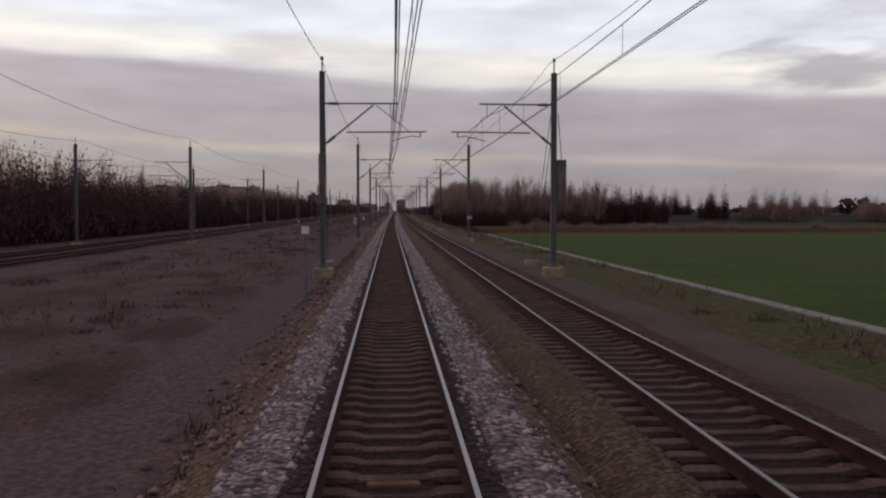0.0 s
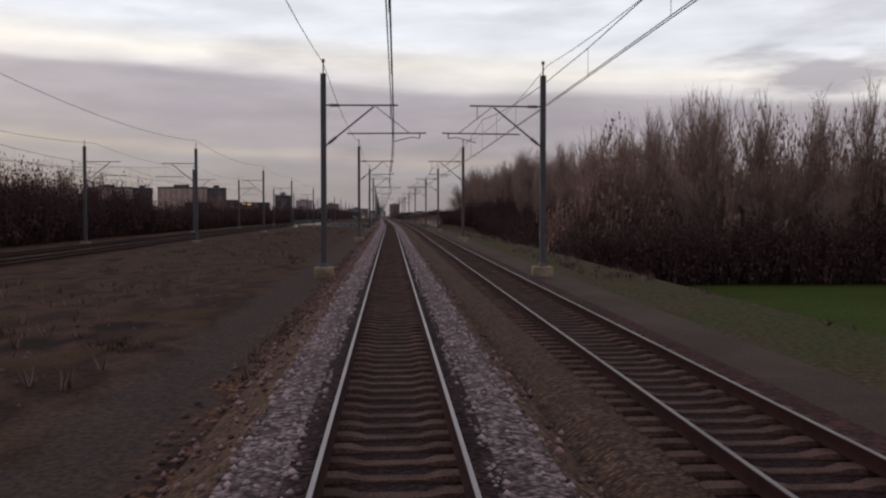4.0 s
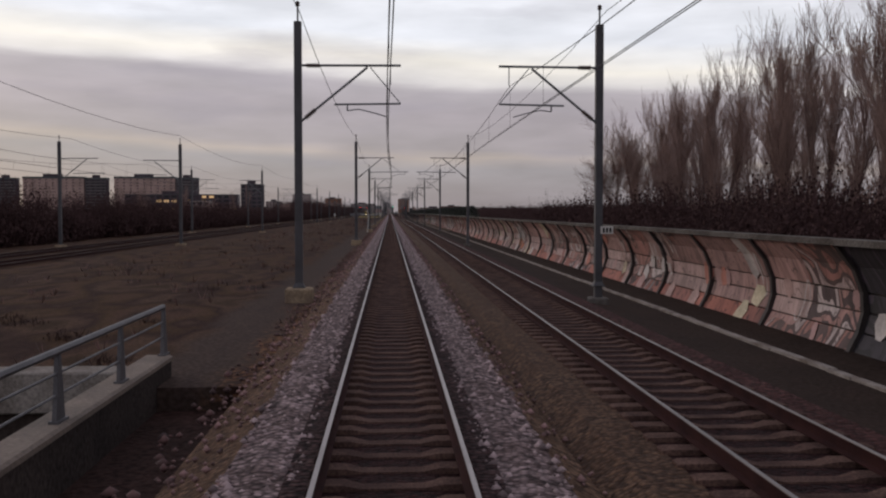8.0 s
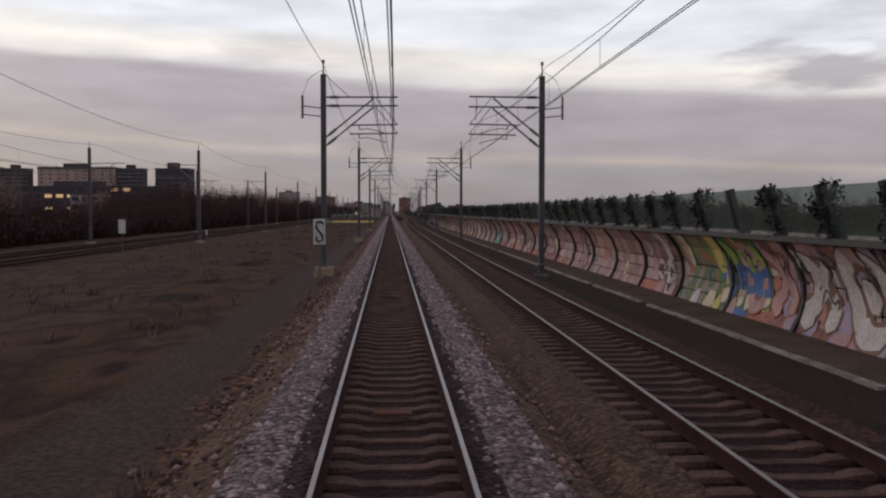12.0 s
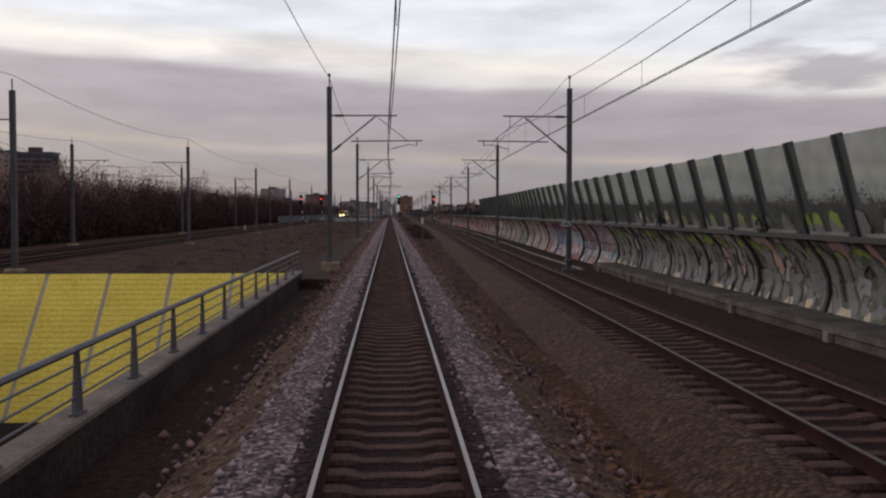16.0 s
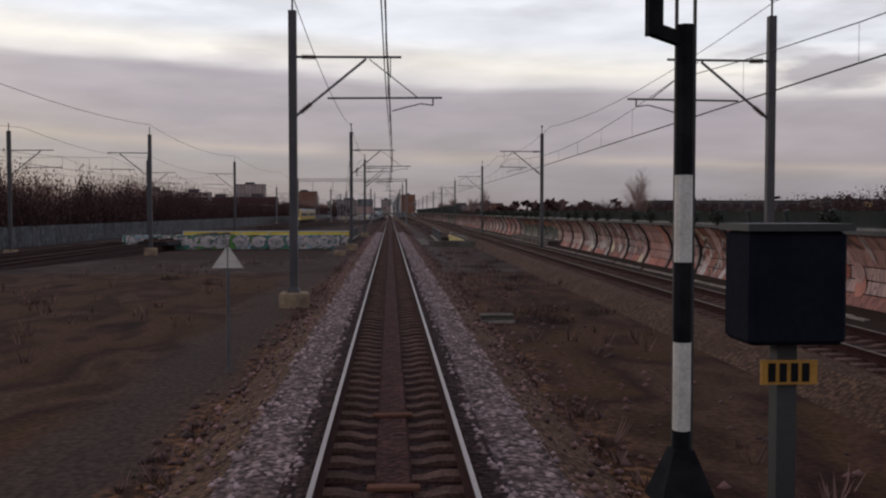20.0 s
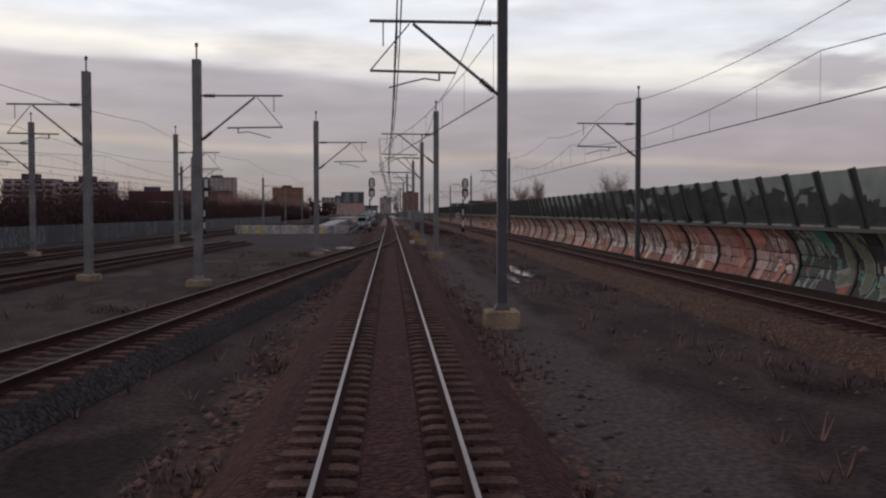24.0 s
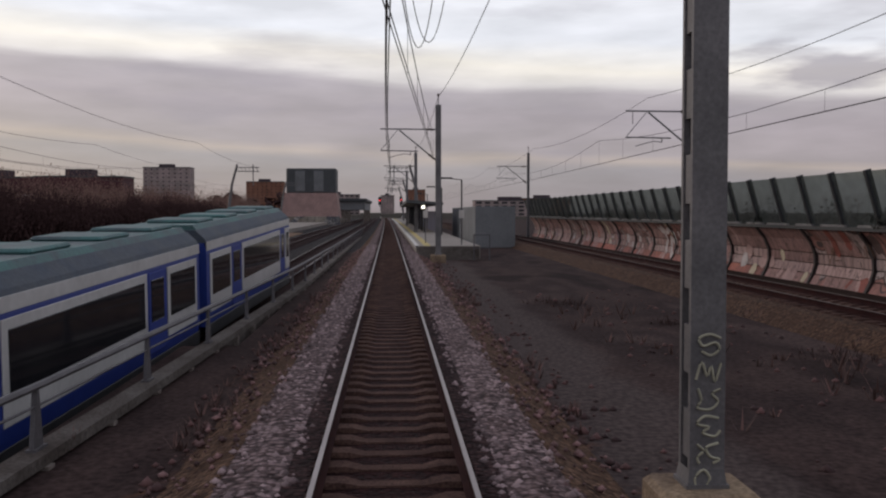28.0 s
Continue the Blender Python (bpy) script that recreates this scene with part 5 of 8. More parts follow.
# concrete edge beams of the two bridges, on which the barrier stands
for y0, y1 in ((1094, 1147), (1444, 1474)):
    beam = tagged(part("bridge_beam", sweep(Geo(), [(5.45, -1.2), (6.75, -1.2), (6.75, -.34), (5.42, -.36), (5.38, -.52), (5.45, -.56)], y0, y1, 4, verge), M_CONCRETE_DARK), "stained concrete edge beam of a bridge under the barrier", "beam", kind="structure")
    for y in along(y0 + 2, y1 - 2, 7.5):
        stub = part("pilaster", Geo().box(-.10, .10, -.14, .14, -1.1, -.50, .01), M_CONCRETE, beam)
        stub.matrix_basis = at(verge(y) + 5.40, y)

# ---- cable trough along the foot of the barrier ----
g = Geo()
y = 560.0
while y < 1560:
    jog = random.uniform(-.02, .02)
    if not 1092 < y < 1146 and (y < 690 or random.random() < (.62 if y < 800 else .9)):
        g.add([(vx + bend(y) + verge(y) + 4.85 + jog, vy + y, vz + rise(y)) for vx, vy, vz in Geo().box(-.10, .10, .01, .99, -.90, -.745 + random.uniform(0, .025)).v],
              Geo().box(0, 1, 0, 1, 0, 1).f)
    y += 1.0
tagged(part("cable_trough", g, material("pale_trough_lids", (.31, .27, .245), .9, (.17, .135, .115), .6, .05, .4, spread=.18)), "pale concrete cable trough with uneven lids", "cable trough", kind="stuff")
M_LEDGE = material("tan_earth_ledge", (.105, .075, .055), .95, (.070, .050, .036), 1.2, .08, .6, spread=.2, world_place=True)
tagged(part("ledge", sweep(Geo(), [(4.97, -1.1), (6.62, -1.1), (6.62, -.70), (4.97, -.735)], 738, 1058, 8, verge), M_LEDGE), "tan earth ledge between the cable trough and the barrier", "verge", kind="structure")


# ---- trees and scrub ----
M_BARK = material("bare_grey_brown_bark", (0.1995, 0.1305, 0.1187), .95, (0.1365, 0.0900, 0.0808), .8, .06, .4)
M_TWIG = material("bare_reddish_twigs", (.30, .205, .178), .95, (.21, .143, .125), 2.0, .1, 0)
M_SCRUB = material("dark_leafless_scrub", (0.0714, 0.0405, 0.0399), .95, (0.0449, 0.0258, 0.0252), 2.0, .15, .2)
M_BROWNLEAF = material("withered_bramble", (.050, .030, .028), .95, (.034, .021, .020), 1.0, .1, .2)


def stick(geo, p, q, r0, r1, n=3):
    geo.tube([p, q], r0, n, r1, cap=False)


def grow(wood, twig, p, d, length, r, depth, rnd, upright):
    """A limb in bent pieces with side limbs; the last ones are twigs."""
    pieces = (6 if upright > .5 else 3) if depth == 4 else (3 if depth > 1 else 2)
    for i in range(pieces):
        d = (d + Vector((rnd.gauss(0, .10), rnd.gauss(0, .10), rnd.gauss(.03, .06) + .05 * upright))).normalized()
        q = p + d * (length / pieces)
        r2 = r * (1 - .28 * (i + 1) / pieces * (1.6 if depth < 3 else 1))
        stick(wood if depth > 1 else twig, p, q, max(r, .017), max(r2, .013), 5 if depth > 3 else 3)
        if depth > 0:
            kids = ((2, 2, 2, 2) if upright > .5 else (2, 3, 3, 3))[min(3, depth - 1)] if not (depth == 4 and i == 0) else 0
            for _ in range(kids):
                a = rnd.uniform(0, 2 * math.pi)
                side = d.cross(Vector((math.cos(a), math.sin(a), .3))).normalized()
                lean = rnd.uniform(.35, .75) * (1.0 - .50 * upright)
                nd = (d * math.cos(lean) + side * math.sin(lean) + Vector((0, 0, .25 * upright))).normalized()
                share = rnd.uniform(.26, .44) * (1.15 - .3 * i / pieces) if depth == 4 and upright > .5 else rnd.uniform(.50, .72)
                grow(wood, twig, p + (q - p) * rnd.uniform(.1, 1), nd, length * share, r2 * .5, depth - 1, rnd, upright)
        p, r = q, r2


def tree_meshes(seed, height, upright):
    rnd = random.Random(seed)
    wood, twig = Geo(), Geo()
    grow(wood, twig, Vector((0, 0, -.5)), Vector((rnd.gauss(0, .03), rnd.gauss(0, .03), 1)), height * (.9 if upright > .5 else .66), height * .011, 4, rnd, upright)
    top = max(v[2] for v in twig.v)
    for g in (wood, twig):
        g.v = [(x * height / top, y * height / top, z * height / top) for x, y, z in g.v]
    return mesh_of("trunk", wood, M_BARK), mesh_of("crown", twig, M_TWIG)


TREES = [tree_meshes(100 + i, 20.0, .9) for i in range(4)] + [tree_meshes(200 + i, 14.0, .3) for i in range(2)]


def put_tree(x, y, z, k, size=1.0, label="tall leafless tree with fine upright branches", group="row of bare trees"):
    t = thing("tree", label, "tree", group, x=x, y=y, z=z, turn=random.uniform(0, 360))
    t.scale = (size * random.uniform(.9, 1.1),) * 2 + (size,)
    for name, me in zip(("trunk", "crown"), TREES[k]):
        new(name, me).parent = t


for y in along(404, 700, 4.6):          # the belt along the line
    for row in range(2):
        x = 33.5 + 6.0 * row + random.uniform(-2, 2)
        put_tree(x, y + random.uniform(-1.5, 1.5), max(ground_height(x, y), -5) if y < 545 else -2.0, random.randrange(4), random.uniform(.90, 1.10))
for i, x in enumerate(along(34, 92, 1.5)):   # its front on the meadow
    y = 398 + 7 * (i % 3) + random.uniform(-3, 3) + max(0, x - 80) * 1.5
    put_tree(x + random.uniform(-1.5, 1.5), y, MEADOW - rise(y), random.choice((0, 1, 2, 3, 4, 5)), random.uniform(.98, 1.18) * (1 - .2 * max(0, (x - 75) / 20)),
             "leafless tree at the edge of the meadow")
for x, y, s in ((103, 472, 1.15), (108, 478, 1.12), (113, 474, 1.05), (119, 480, 1.0), (98, 470, .95), (126, 476, .9), (134, 480, .85), (143, 484, .8)):
    put_tree(x, y, MEADOW - rise(y), random.randrange(4), s, "tall leafless tree beyond the meadow")
for x, y, s in ((32, 706, 1.22), (36, 713, 1.25), (39, 704, 1.15), (27, 1312, .55), (31, 1292, .42), (34, 1480, .7), (27, 1620, .75), (30, 1800, .8), (33, 1845, .85), (30, 1890, .8), (36, 1760, .8),
                (-44, 62, .55), (-47, 30, .6), (-45, 336, .85), (-48, 347, .95), (-46, 356, .9), (-50, 1185, .95), (-46, 1172, .9), (-52, 1210, .8), (-50, 1340, .6), (-48, 1530, .7)):
    put_tree(x, y, -1, 4 + random.randrange(2), s, "spreading leafless tree behind dark scrub", "single bare trees")


def scrub_mesh(seed, length, width, height, thick):
    """A stretch of dense leafless scrub: fans of thin stems and withered leaves."""
    rnd = random.Random(seed)
    g = Geo()
    for _ in range(int(length * width * thick)):
        x, y = rnd.uniform(-width / 2, width / 2), rnd.uniform(0, length)
        top = height * rnd.uniform(.55, 1.0) * (.75 + .25 * math.sin(y * .7 + seed))
        for _ in range(7):
            p = Vector((x, y, -.6))
            d = Vector((rnd.gauss(0, .3), rnd.gauss(0, .3), 1)).normalized()
            for _ in range(3):
                q = p + d * top * .29
                stick(g, p, q, .030, .016)
                if rnd.random() < .8:
                    s = (d + Vector((rnd.gauss(0, .5), rnd.gauss(0, .5), .2))).normalized()
                    stick(g, q, q + s * top * .3, .014, .006)
                d = (d + Vector((rnd.gauss(0, .22), rnd.gauss(0, .22), .1))).normalized()
                p = q
        clump(g, x, y, top * .34, top * .38, 60, .16, .95, rnd)
        clump(g, x + rnd.gauss(0, .3), y + rnd.gauss(0, .3), top * .72, top * .27, 34, .10, 1.1, rnd)
    return mesh_of("scrub", g, M_SCRUB)


SCRUB = [scrub_mesh(i, 16, 7, 5.0, .75) for i in range(3)]
M_THICKET = material("brown_bare_thicket", (.26, .165, .138), .95, (.175, .112, .094), 2.0, .15, .2)
THICKET = []
for me in SCRUB:
    THICKET.append(me.copy())
    THICKET[-1].materials[0] = M_THICKET


def put_scrub(x, y, z, height=1.0, wide=1.0, turn=0.0, label="dense dark leafless scrub along the railway", mat=None):
    ob = new("scrub", (THICKET if mat else SCRUB)[random.randrange(3)])
    tagged(ob, label, "bushes", kind="stuff")
    ob.matrix_basis = at(x, y, z, turn) @ Matrix.Diagonal((wide, 1.0, height, 1))


def belt(x, y0, y1, h0, h1, step=14.5, z=-.8, wide=1.0):
    for y in along(y0, y1, step):
        put_scrub(x + random.uniform(-1.5, 1.5), y, z, 1.55 * random.uniform(h0, h1), wide)


belt(-39, -60, 200, 1.1, 1.45)
for y in along(-60, 430, 13):
    put_scrub(-47 + random.uniform(-1.5, 1.5), y, -.8, random.uniform(2.1, 2.7), 1.2, 0, "brown leafless thicket beyond the far tracks", M_THICKET)
belt(-39, 200, 430, 1.0, 1.35)
belt(-39, 430, 700, .72, 1.02)
belt(-40, 700, 1000, .75, 1.0)
belt(-39, 1000, 1520, 1.05, 1.4)
for y in along(1150, 1530, 12):
    put_scrub(-45 + random.uniform(-1.5, 1.5), y, -.8, random.uniform(1.7, 2.3), 1.2, 0, "brown leafless thicket beyond the far tracks", M_THICKET)
belt(-48, 1000, 1450, 1.3, 1.6, 17)
belt(-41, 1520, 1750, 1.0, 1.3, 14)
belt(-45, 1750, 2100, .85, 1.15, 12)
for y in along(1880, 2240, 13):
    put_scrub(-56 + random.uniform(-3, 3), y, -.8, random.uniform(1.9, 2.6), 1.3, 0, "brown leafless thicket beyond the station tracks", M_THICKET)
for y in along(404, 545, 12):
    put_scrub(25 + random.uniform(-1.5, 1.5), y, ground_height(25, y), 1.55 * random.uniform(1.0, 1.3))
    put_scrub(33 + random.uniform(-1.5, 1.5), y + 5, ground_height(33, y), 1.55 * random.uniform(1.4, 1.7))
belt(23, 548, 700, .75, .95, 12, -1.8)
belt(30, 548, 700, .95, 1.2, 12, -1.8)
for y in along(404, 700, 13):
    put_scrub(48 + random.uniform(-1.5, 1.5), y, -3, random.uniform(2.1, 2.6), 1.3, 0, "brown leafless thicket inside the wood", M_THICKET)
for x in along(28, 92, 6.0):
    put_scrub(x, 393 + max(0, x - 80) * 1.5, MEADOW - rise(393), random.uniform(1.5, 2.0), 1.2, 90, "dark undergrowth along the edge of the wood")
for x in along(34, 92, 3.4):
    y = 402 + random.uniform(-4, 6) + max(0, x - 80) * 1.5
    put_scrub(x, y, MEADOW - rise(y), random.uniform(3.4, 4.3), 1.5, 90 + random.uniform(-25, 25), "brown leafless thicket inside the wood", M_THICKET)
for x in along(90, 140, 6.0):
    put_scrub(x, 476 + random.uniform(-4, 4), MEADOW - rise(476), random.uniform(3.2, 4.0), 1.4, 90, "dark undergrowth along the edge of the wood")
belt(26, 705, 1240, .46, .62, 15, -1.0, 1.2)
belt(50, 705, 1240, .72, 1.0, 14, -1.0, 1.4)
belt(58, 1230, 1640, .75, 1.05, 13, -1.0, 1.5)
belt(31, 1560, 1740, .42, .62, 17, -1.0, 1.2)
belt(31, 1740, 1990, .55, .78, 15, -1.0, 1.2)
belt(30, 1240, 1560, .46, .58, 13, -1.0, 1.3)
for x in along(128, 420, 12):
    put_scrub(x, 540 + random.uniform(-30, 30), -5, random.uniform(3.2, 4.8), 1.4, 90, "dark line of trees beyond the meadow", M_THICKET if x % 3 < 1.6 else None)
for x, y in ((20.5, 262), (23, 274), (22.5, 290), (24, 300)):
    put_scrub(x, y, ground_height(x, y), .40, .55, 0, "low reddish-brown bramble bush on the bank")

for y in along(-40, 1480, 13):          # thin young trees standing in the scrub
    if random.random() < (.9 if y < 220 else .35):
        put_tree(-41 + random.uniform(-5, 4), y, -1, random.randrange(6), random.uniform(.42, .62), "young leafless tree standing in dark scrub", "trees in the scrub")

g = Geo()
for (x0, y0), (x1, y1) in (((51, -15), (54, 98)), ((54, 98), (58, 186)), ((58, 186), (62, 262))):
    low = [(x + bend(y), y) for x, y in ((x0, y0), (x0 + 1.1, y0), (x1 + 1.1, y1), (x1, y1))]
    g.add([(x, y, MEADOW + .02) for x, y in low] + [(x, y, MEADOW - .12) for x, y in low], [(0, 1, 2, 3), (7, 6, 5, 4), (0, 4, 5, 1), (1, 5, 6, 2), (2, 6, 7, 3), (3, 7, 4, 0)])
tagged(part("ditch", g, M_SCRUB), "narrow dark overgrown ditch across the meadow", "ditch", kind="structure")
g, rnd = Geo(), random.Random(31)
for _ in range(2600):          # reeds along the wide ditch
    x, y = 26 + 150 * rnd.random() ** 1.6, rnd.uniform(266, 309)
    h = rnd.uniform(.5, 1.3)
    for _ in range(3):
        dx, dy = rnd.gauss(0, .25), rnd.gauss(0, .25)
        o = len(g.v)
        g.v += [(bend(y) + x + dx - .09, y + dy, MEADOW), (bend(y) + x + dx + .09, y + dy, MEADOW), (bend(y) + x + dx * 1.8, y + dy * 1.8, MEADOW + h)]
        g.f.append((o, o + 1, o + 2))
M_REED = material("withered_reeds", (.16, .085, .05), .95, (.11, .062, .04), 3.0, .2, 0)
tagged(part("reeds", g, M_REED), "withered brown reeds along a ditch in the meadow", "reeds", kind="stuff")
for x, y, h in ((38, 298, .95), (46, 306, .6), (84, 302, .7), (112, 304, .7), (61, 336, .55), (140, 306, .8)):
    put_scrub(x, y, MEADOW - rise(y), h, .5, random.uniform(0, 360), "rounded leafless bush at the edge of the meadow", M_THICKET)
tagged(part("far_ditch_water", Geo().box(94, 128, 407, 411.5, MEADOW - .1, MEADOW + .02), material("bright_ditch_water", (.05, .05, .055), .1, (.06, .06, .065), 3.0, .3, 0)), "strip of pale water beyond the meadow", "water", kind="structure")

# far wooded skyline
g = Geo()
rnd = random.Random(9)
for x0, x1, yy, hh in ((-1500, -60, 2500, 16), (60, 1500, 1900, 13), (340, 1500, 700, 13)):
    px = x0
    while px < x1:
        w = rnd.uniform(9, 20)
        h = hh * rnd.uniform(.55, 1.1)
        y1 = yy + rnd.uniform(-60, 60)
        clump(g, px, y1, h * .45 - 2, w * .8, 46, 3.2, h / w * .8, rnd)
        px += w * .8
tagged(part("far_trees", g, M_SCRUB), "far dark wooded skyline", "trees", kind="stuff")


# ---- underpasses beside the line ----
M_CREAM = material("cream_painted_beam", (.74, .60, .40), .8, (.66, .52, .34), 2.5, .15, .1)
M_YELLOW = material("yellow_wall_panels", (.74, .56, .075), .7, (.66, .48, .06), 1.8, .12, .15)
M_YELLOWPALE = material("pale_yellow_beam", (.62, .50, .19), .8, (.52, .41, .15), 2.0, .12, .1)
M_RAILING = material("galvanised_railing", (.105, .098, .105), .6, (.07, .064, .07), .5, .04, .05, metal=.3)
M_WALLART = graffiti("graffiti_on_parapet", ((.30, .28, .24), (.20, .22, .18)), ((.07, .15, .125), (.40, .38, .365)), BLACK, .6, 1.0, .3, None, None, .7, .10)
M_WALLART2 = graffiti("faded_tags_on_parapet", ((.28, .25, .21), (.20, .17, .14)), ((.34, .32, .30), (.10, .10, .12)), (.05, .05, .06), .8, .5, .4)


M_COPING = material("worn_brown_coping", (.17, .125, .10), .85, (.10, .075, .062), .9, .06, .3, spread=.15)
M_KERB = material("dark_blotched_concrete", (.050, .038, .034), .9, (.026, .020, .019), 1.4, .08, .4, spread=.25)


def railing(label, x_at, y0, y1, foot=-.36, high=.92, step=2.0, kerb=True, mat=None, rails=4):
    """Posts on a concrete kerb with a round handrail and thin rails below it."""
    t = thing("railing", label, "railing")
    mat = mat or M_RAILING
    ys = along(y0, y1, step)
    pt = lambda y, z: (bend(y) + x_at(y), y, rise(y) + z)
    for k in range(rails):
        z = foot + high * (1 - k * (.24 if rails > 3 else .31))
        part("handrail" if k == 0 else "rail", Geo().tube([pt(y, z) for y in ys], .05 if k == 0 else .018, 6), mat, t)
    fin = [(-.03, -.17, 0), (.03, -.17, 0), (.03, .17, 0), (-.03, .17, 0), (-.03, -.035, high), (.03, -.035, high), (.03, .035, high), (-.03, .035, high)]
    me = mesh_of("post", Geo().add(fin, [(3, 2, 1, 0), (4, 5, 6, 7), (0, 1, 5, 4), (1, 2, 6, 5), (2, 3, 7, 6), (3, 0, 4, 7)]).box(-.07, .07, -.19, .19, -.01, .03), mat)
    for y in ys:
        ob = new("post", me)
        ob.parent = t
        ob.matrix_basis = Matrix.Translation(Vector(pt(y, foot)) * S)
    if kerb:
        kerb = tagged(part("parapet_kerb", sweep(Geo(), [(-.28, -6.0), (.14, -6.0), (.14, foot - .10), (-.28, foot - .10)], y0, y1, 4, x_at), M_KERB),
                      "dark blotched concrete parapet along the edge of the underpass", "parapet", kind="structure")
        part("coping", sweep(Geo(), [(-.32, foot - .10), (.17, foot - .10), (.17, foot - .03), (.12, foot), (-.32, foot)], y0, y1, 4, x_at), M_COPING, kerb, "worn brown coping")
    return t


def cross_railing(label, x0, x1, y, foot, high=.75, mat=None):
    t = thing("railing", label, "railing")
    mat = mat or M_RAILING
    p = lambda x, z: (bend(y) + x, y, rise(y) + z)
    for k in range(3):
        part("handrail" if k == 0 else "rail", Geo().tube([p(x0, foot + high * (1 - .33 * k)), p(x1, foot + high * (1 - .33 * k))], .04 if k == 0 else .018, 6), mat, t)
    me = mesh_of("post", Geo().bar((0, 0, 0), (0, 0, high), .05, .05), mat)
    for x in along(x0, x1, 2.2):
        ob = new("post", me)
        ob.parent = t
        ob.matrix_basis = Matrix.Translation(Vector(p(x, foot)) * S)


def slab(name, label, x0, x1, y0, y1, z0, z1, mat, category="wall", bevel=.03):
    y = (y0 + y1) / 2
    ob = part(name, Geo().box(x0, x1, y0 - y, y1 - y, z0, z1, bevel), mat)
    ob.matrix_basis = at(0, y)
    return tagged(ob, label, category, kind="structure")


# first underpass, cream beams
railing("grey tubular railing on the edge of the first underpass", lambda y: -4.35, 502.88, 592.16, -.20, .92, 2.88, rails=3)
slab("wall_near", "tagged pale concrete parapet of the underpass", -19.6, -4.6, 504.1, 504.5, -6, -.18, M_WALLART2)
cross_railing("thin railing across the head of the underpass", -19.5, -4.6, 504.3, -.18)
slab("wall_beam", "cream-painted side beam of the far bridge", -19.9, -19.55, 500, 592, -3.38, -.26, M_CREAM)
slab("wall_pier", "dark concrete abutment below the beam", -19.62, -19.4, 504.6, 540, -6, -3.5, M_CONCRETE_DARK)
slab("wall_far", "brown concrete end wall of the underpass", -19.5, -4.7, 590.5, 591, -6, -.93, material("earthy_end_wall", (.072, .052, .046), .95, (.045, .033, .030), 1.6, .1, .5, spread=.2))
slab("wall_coping", "pale concrete beam along the end wall", -19.5, -4.7, 590.3, 591.05, -.93, -.22, M_CONCRETE)
railing("grey railing beside the far bridge", lambda y: -19.75, 498, 592, -.26, .9, 3.0, False)
# second underpass, yellow tiled bank
railing("grey tubular railing on the edge of the yellow underpass", lambda y: -4.4, 1092.35, 1139.55, -.30, .92, 2.95)
slab("wall_near", "stained pale concrete parapet of the yellow underpass", -19.6, -4.6, 1093.6, 1094, -6, -.25, M_WALLART2)
cross_railing("thin railing across the head of the yellow underpass", -19.5, -4.6, 1093.8, -.25)
slab("wall_beam", "cream-painted side beam of the far bridge", -19.9, -19.55, 1088, 1142, -3.0, -.45, M_CREAM)
railing("grey railing beside the far bridge", lambda y: -19.75, 1088, 1142, -.45, .9, 3.0, False)
bank = thing("tiled_bank", "sloping bank clad in bright yellow tiles with grey seams", "retaining wall", kind="structure", x=0, y=1138)
pane = Geo().add([(.08, -5.4, -6.0), (2.72, -5.4, -6.0), (2.72, -.05, -.32), (.08, -.05, -.32), (.08, -5.3, -6.1), (2.72, -5.3, -6.1), (2.72, .05, -.42), (.08, .05, -.42)],
                 [(0, 1, 2, 3), (4, 7, 6, 5), (0, 4, 5, 1), (1, 5, 6, 2), (2, 6, 7, 3), (3, 7, 4, 0)])
for d in along(.10, 7.45, .30):      # rows of tiles, a little proud, with joints between them
    row = [(-5.4 + .686 * e - .728 * up, -6.0 + .728 * e + .686 * up) for e, up in ((d, 0), (d + .25, 0), (d + .25, .022), (d, .022))]
    pane.add([(x, *p) for x in (.10, 2.70) for p in row], [(0, 1, 2, 3), (7, 6, 5, 4), (0, 4, 5, 1), (1, 5, 6, 2), (2, 6, 7, 3), (3, 7, 4, 0)])
pane = mesh_of("yellow_panel", pane, M_YELLOW)
for i in range(5):
    ob = new("yellow_panel", pane)
    ob.parent = bank
    ob.location = ((-18.5 + 2.8 * i) * S, 0, 0)
part("seams", Geo().add([(-18.5, -5.36, -6.02), (-4.6, -5.36, -6.02), (-4.6, -.03, -.36), (-18.5, -.03, -.36)], [(0, 1, 2, 3)]), material("pale_grey_seams", (.36, .33, .35), .8, (.27, .25, .26), .8, .05, .1), bank)
# third underpass, yellow panels both sides
railing("dark railing on the edge of the third underpass", lambda y: -4.05, 1445, 1470, -.30, .95, 2.0, True, M_STEELDARK)
parapet_third = slab("wall_near", "parapet covered in green and white graffiti", -26, -4.3, 1444.5, 1445, -6, .28, M_WALLART)
panels = thing("yellow_wall", "wall of bright yellow panels between white posts", "retaining wall", kind="structure", x=0, y=1470)
pm = mesh_of("yellow_panel", Geo().box(.07, 3.43, 0, .12, -6, .05, .02), M_YELLOW)
wm = mesh_of("white_post", Geo().box(-.07, .07, -.03, .10, -6, .18), M_SHEET)
for i in range(6):
    for name, me in (("yellow_panel", pm), ("white_post", wm)):
        ob = new(name, me)
        ob.parent = panels
        ob.location = ((-4.5 - 3.5 * (i + 1)) * S, -.3 * S, 0)
part("coping", Geo().box(-25.6, -4.4, -.36, .2, .05, .16), M_SHEET, panels)
m = Mural(lambda u, a, off: (u, -.3 - off, -1.6 + a), 1.6)
m.tags(-24, -5, "lilac", 16, 71, .05, .35)
m.tags(-24, -5, "grey", 10, 72, .04, .3)
m.finish(panels, "grey-blue scribbles on the yellow panels")
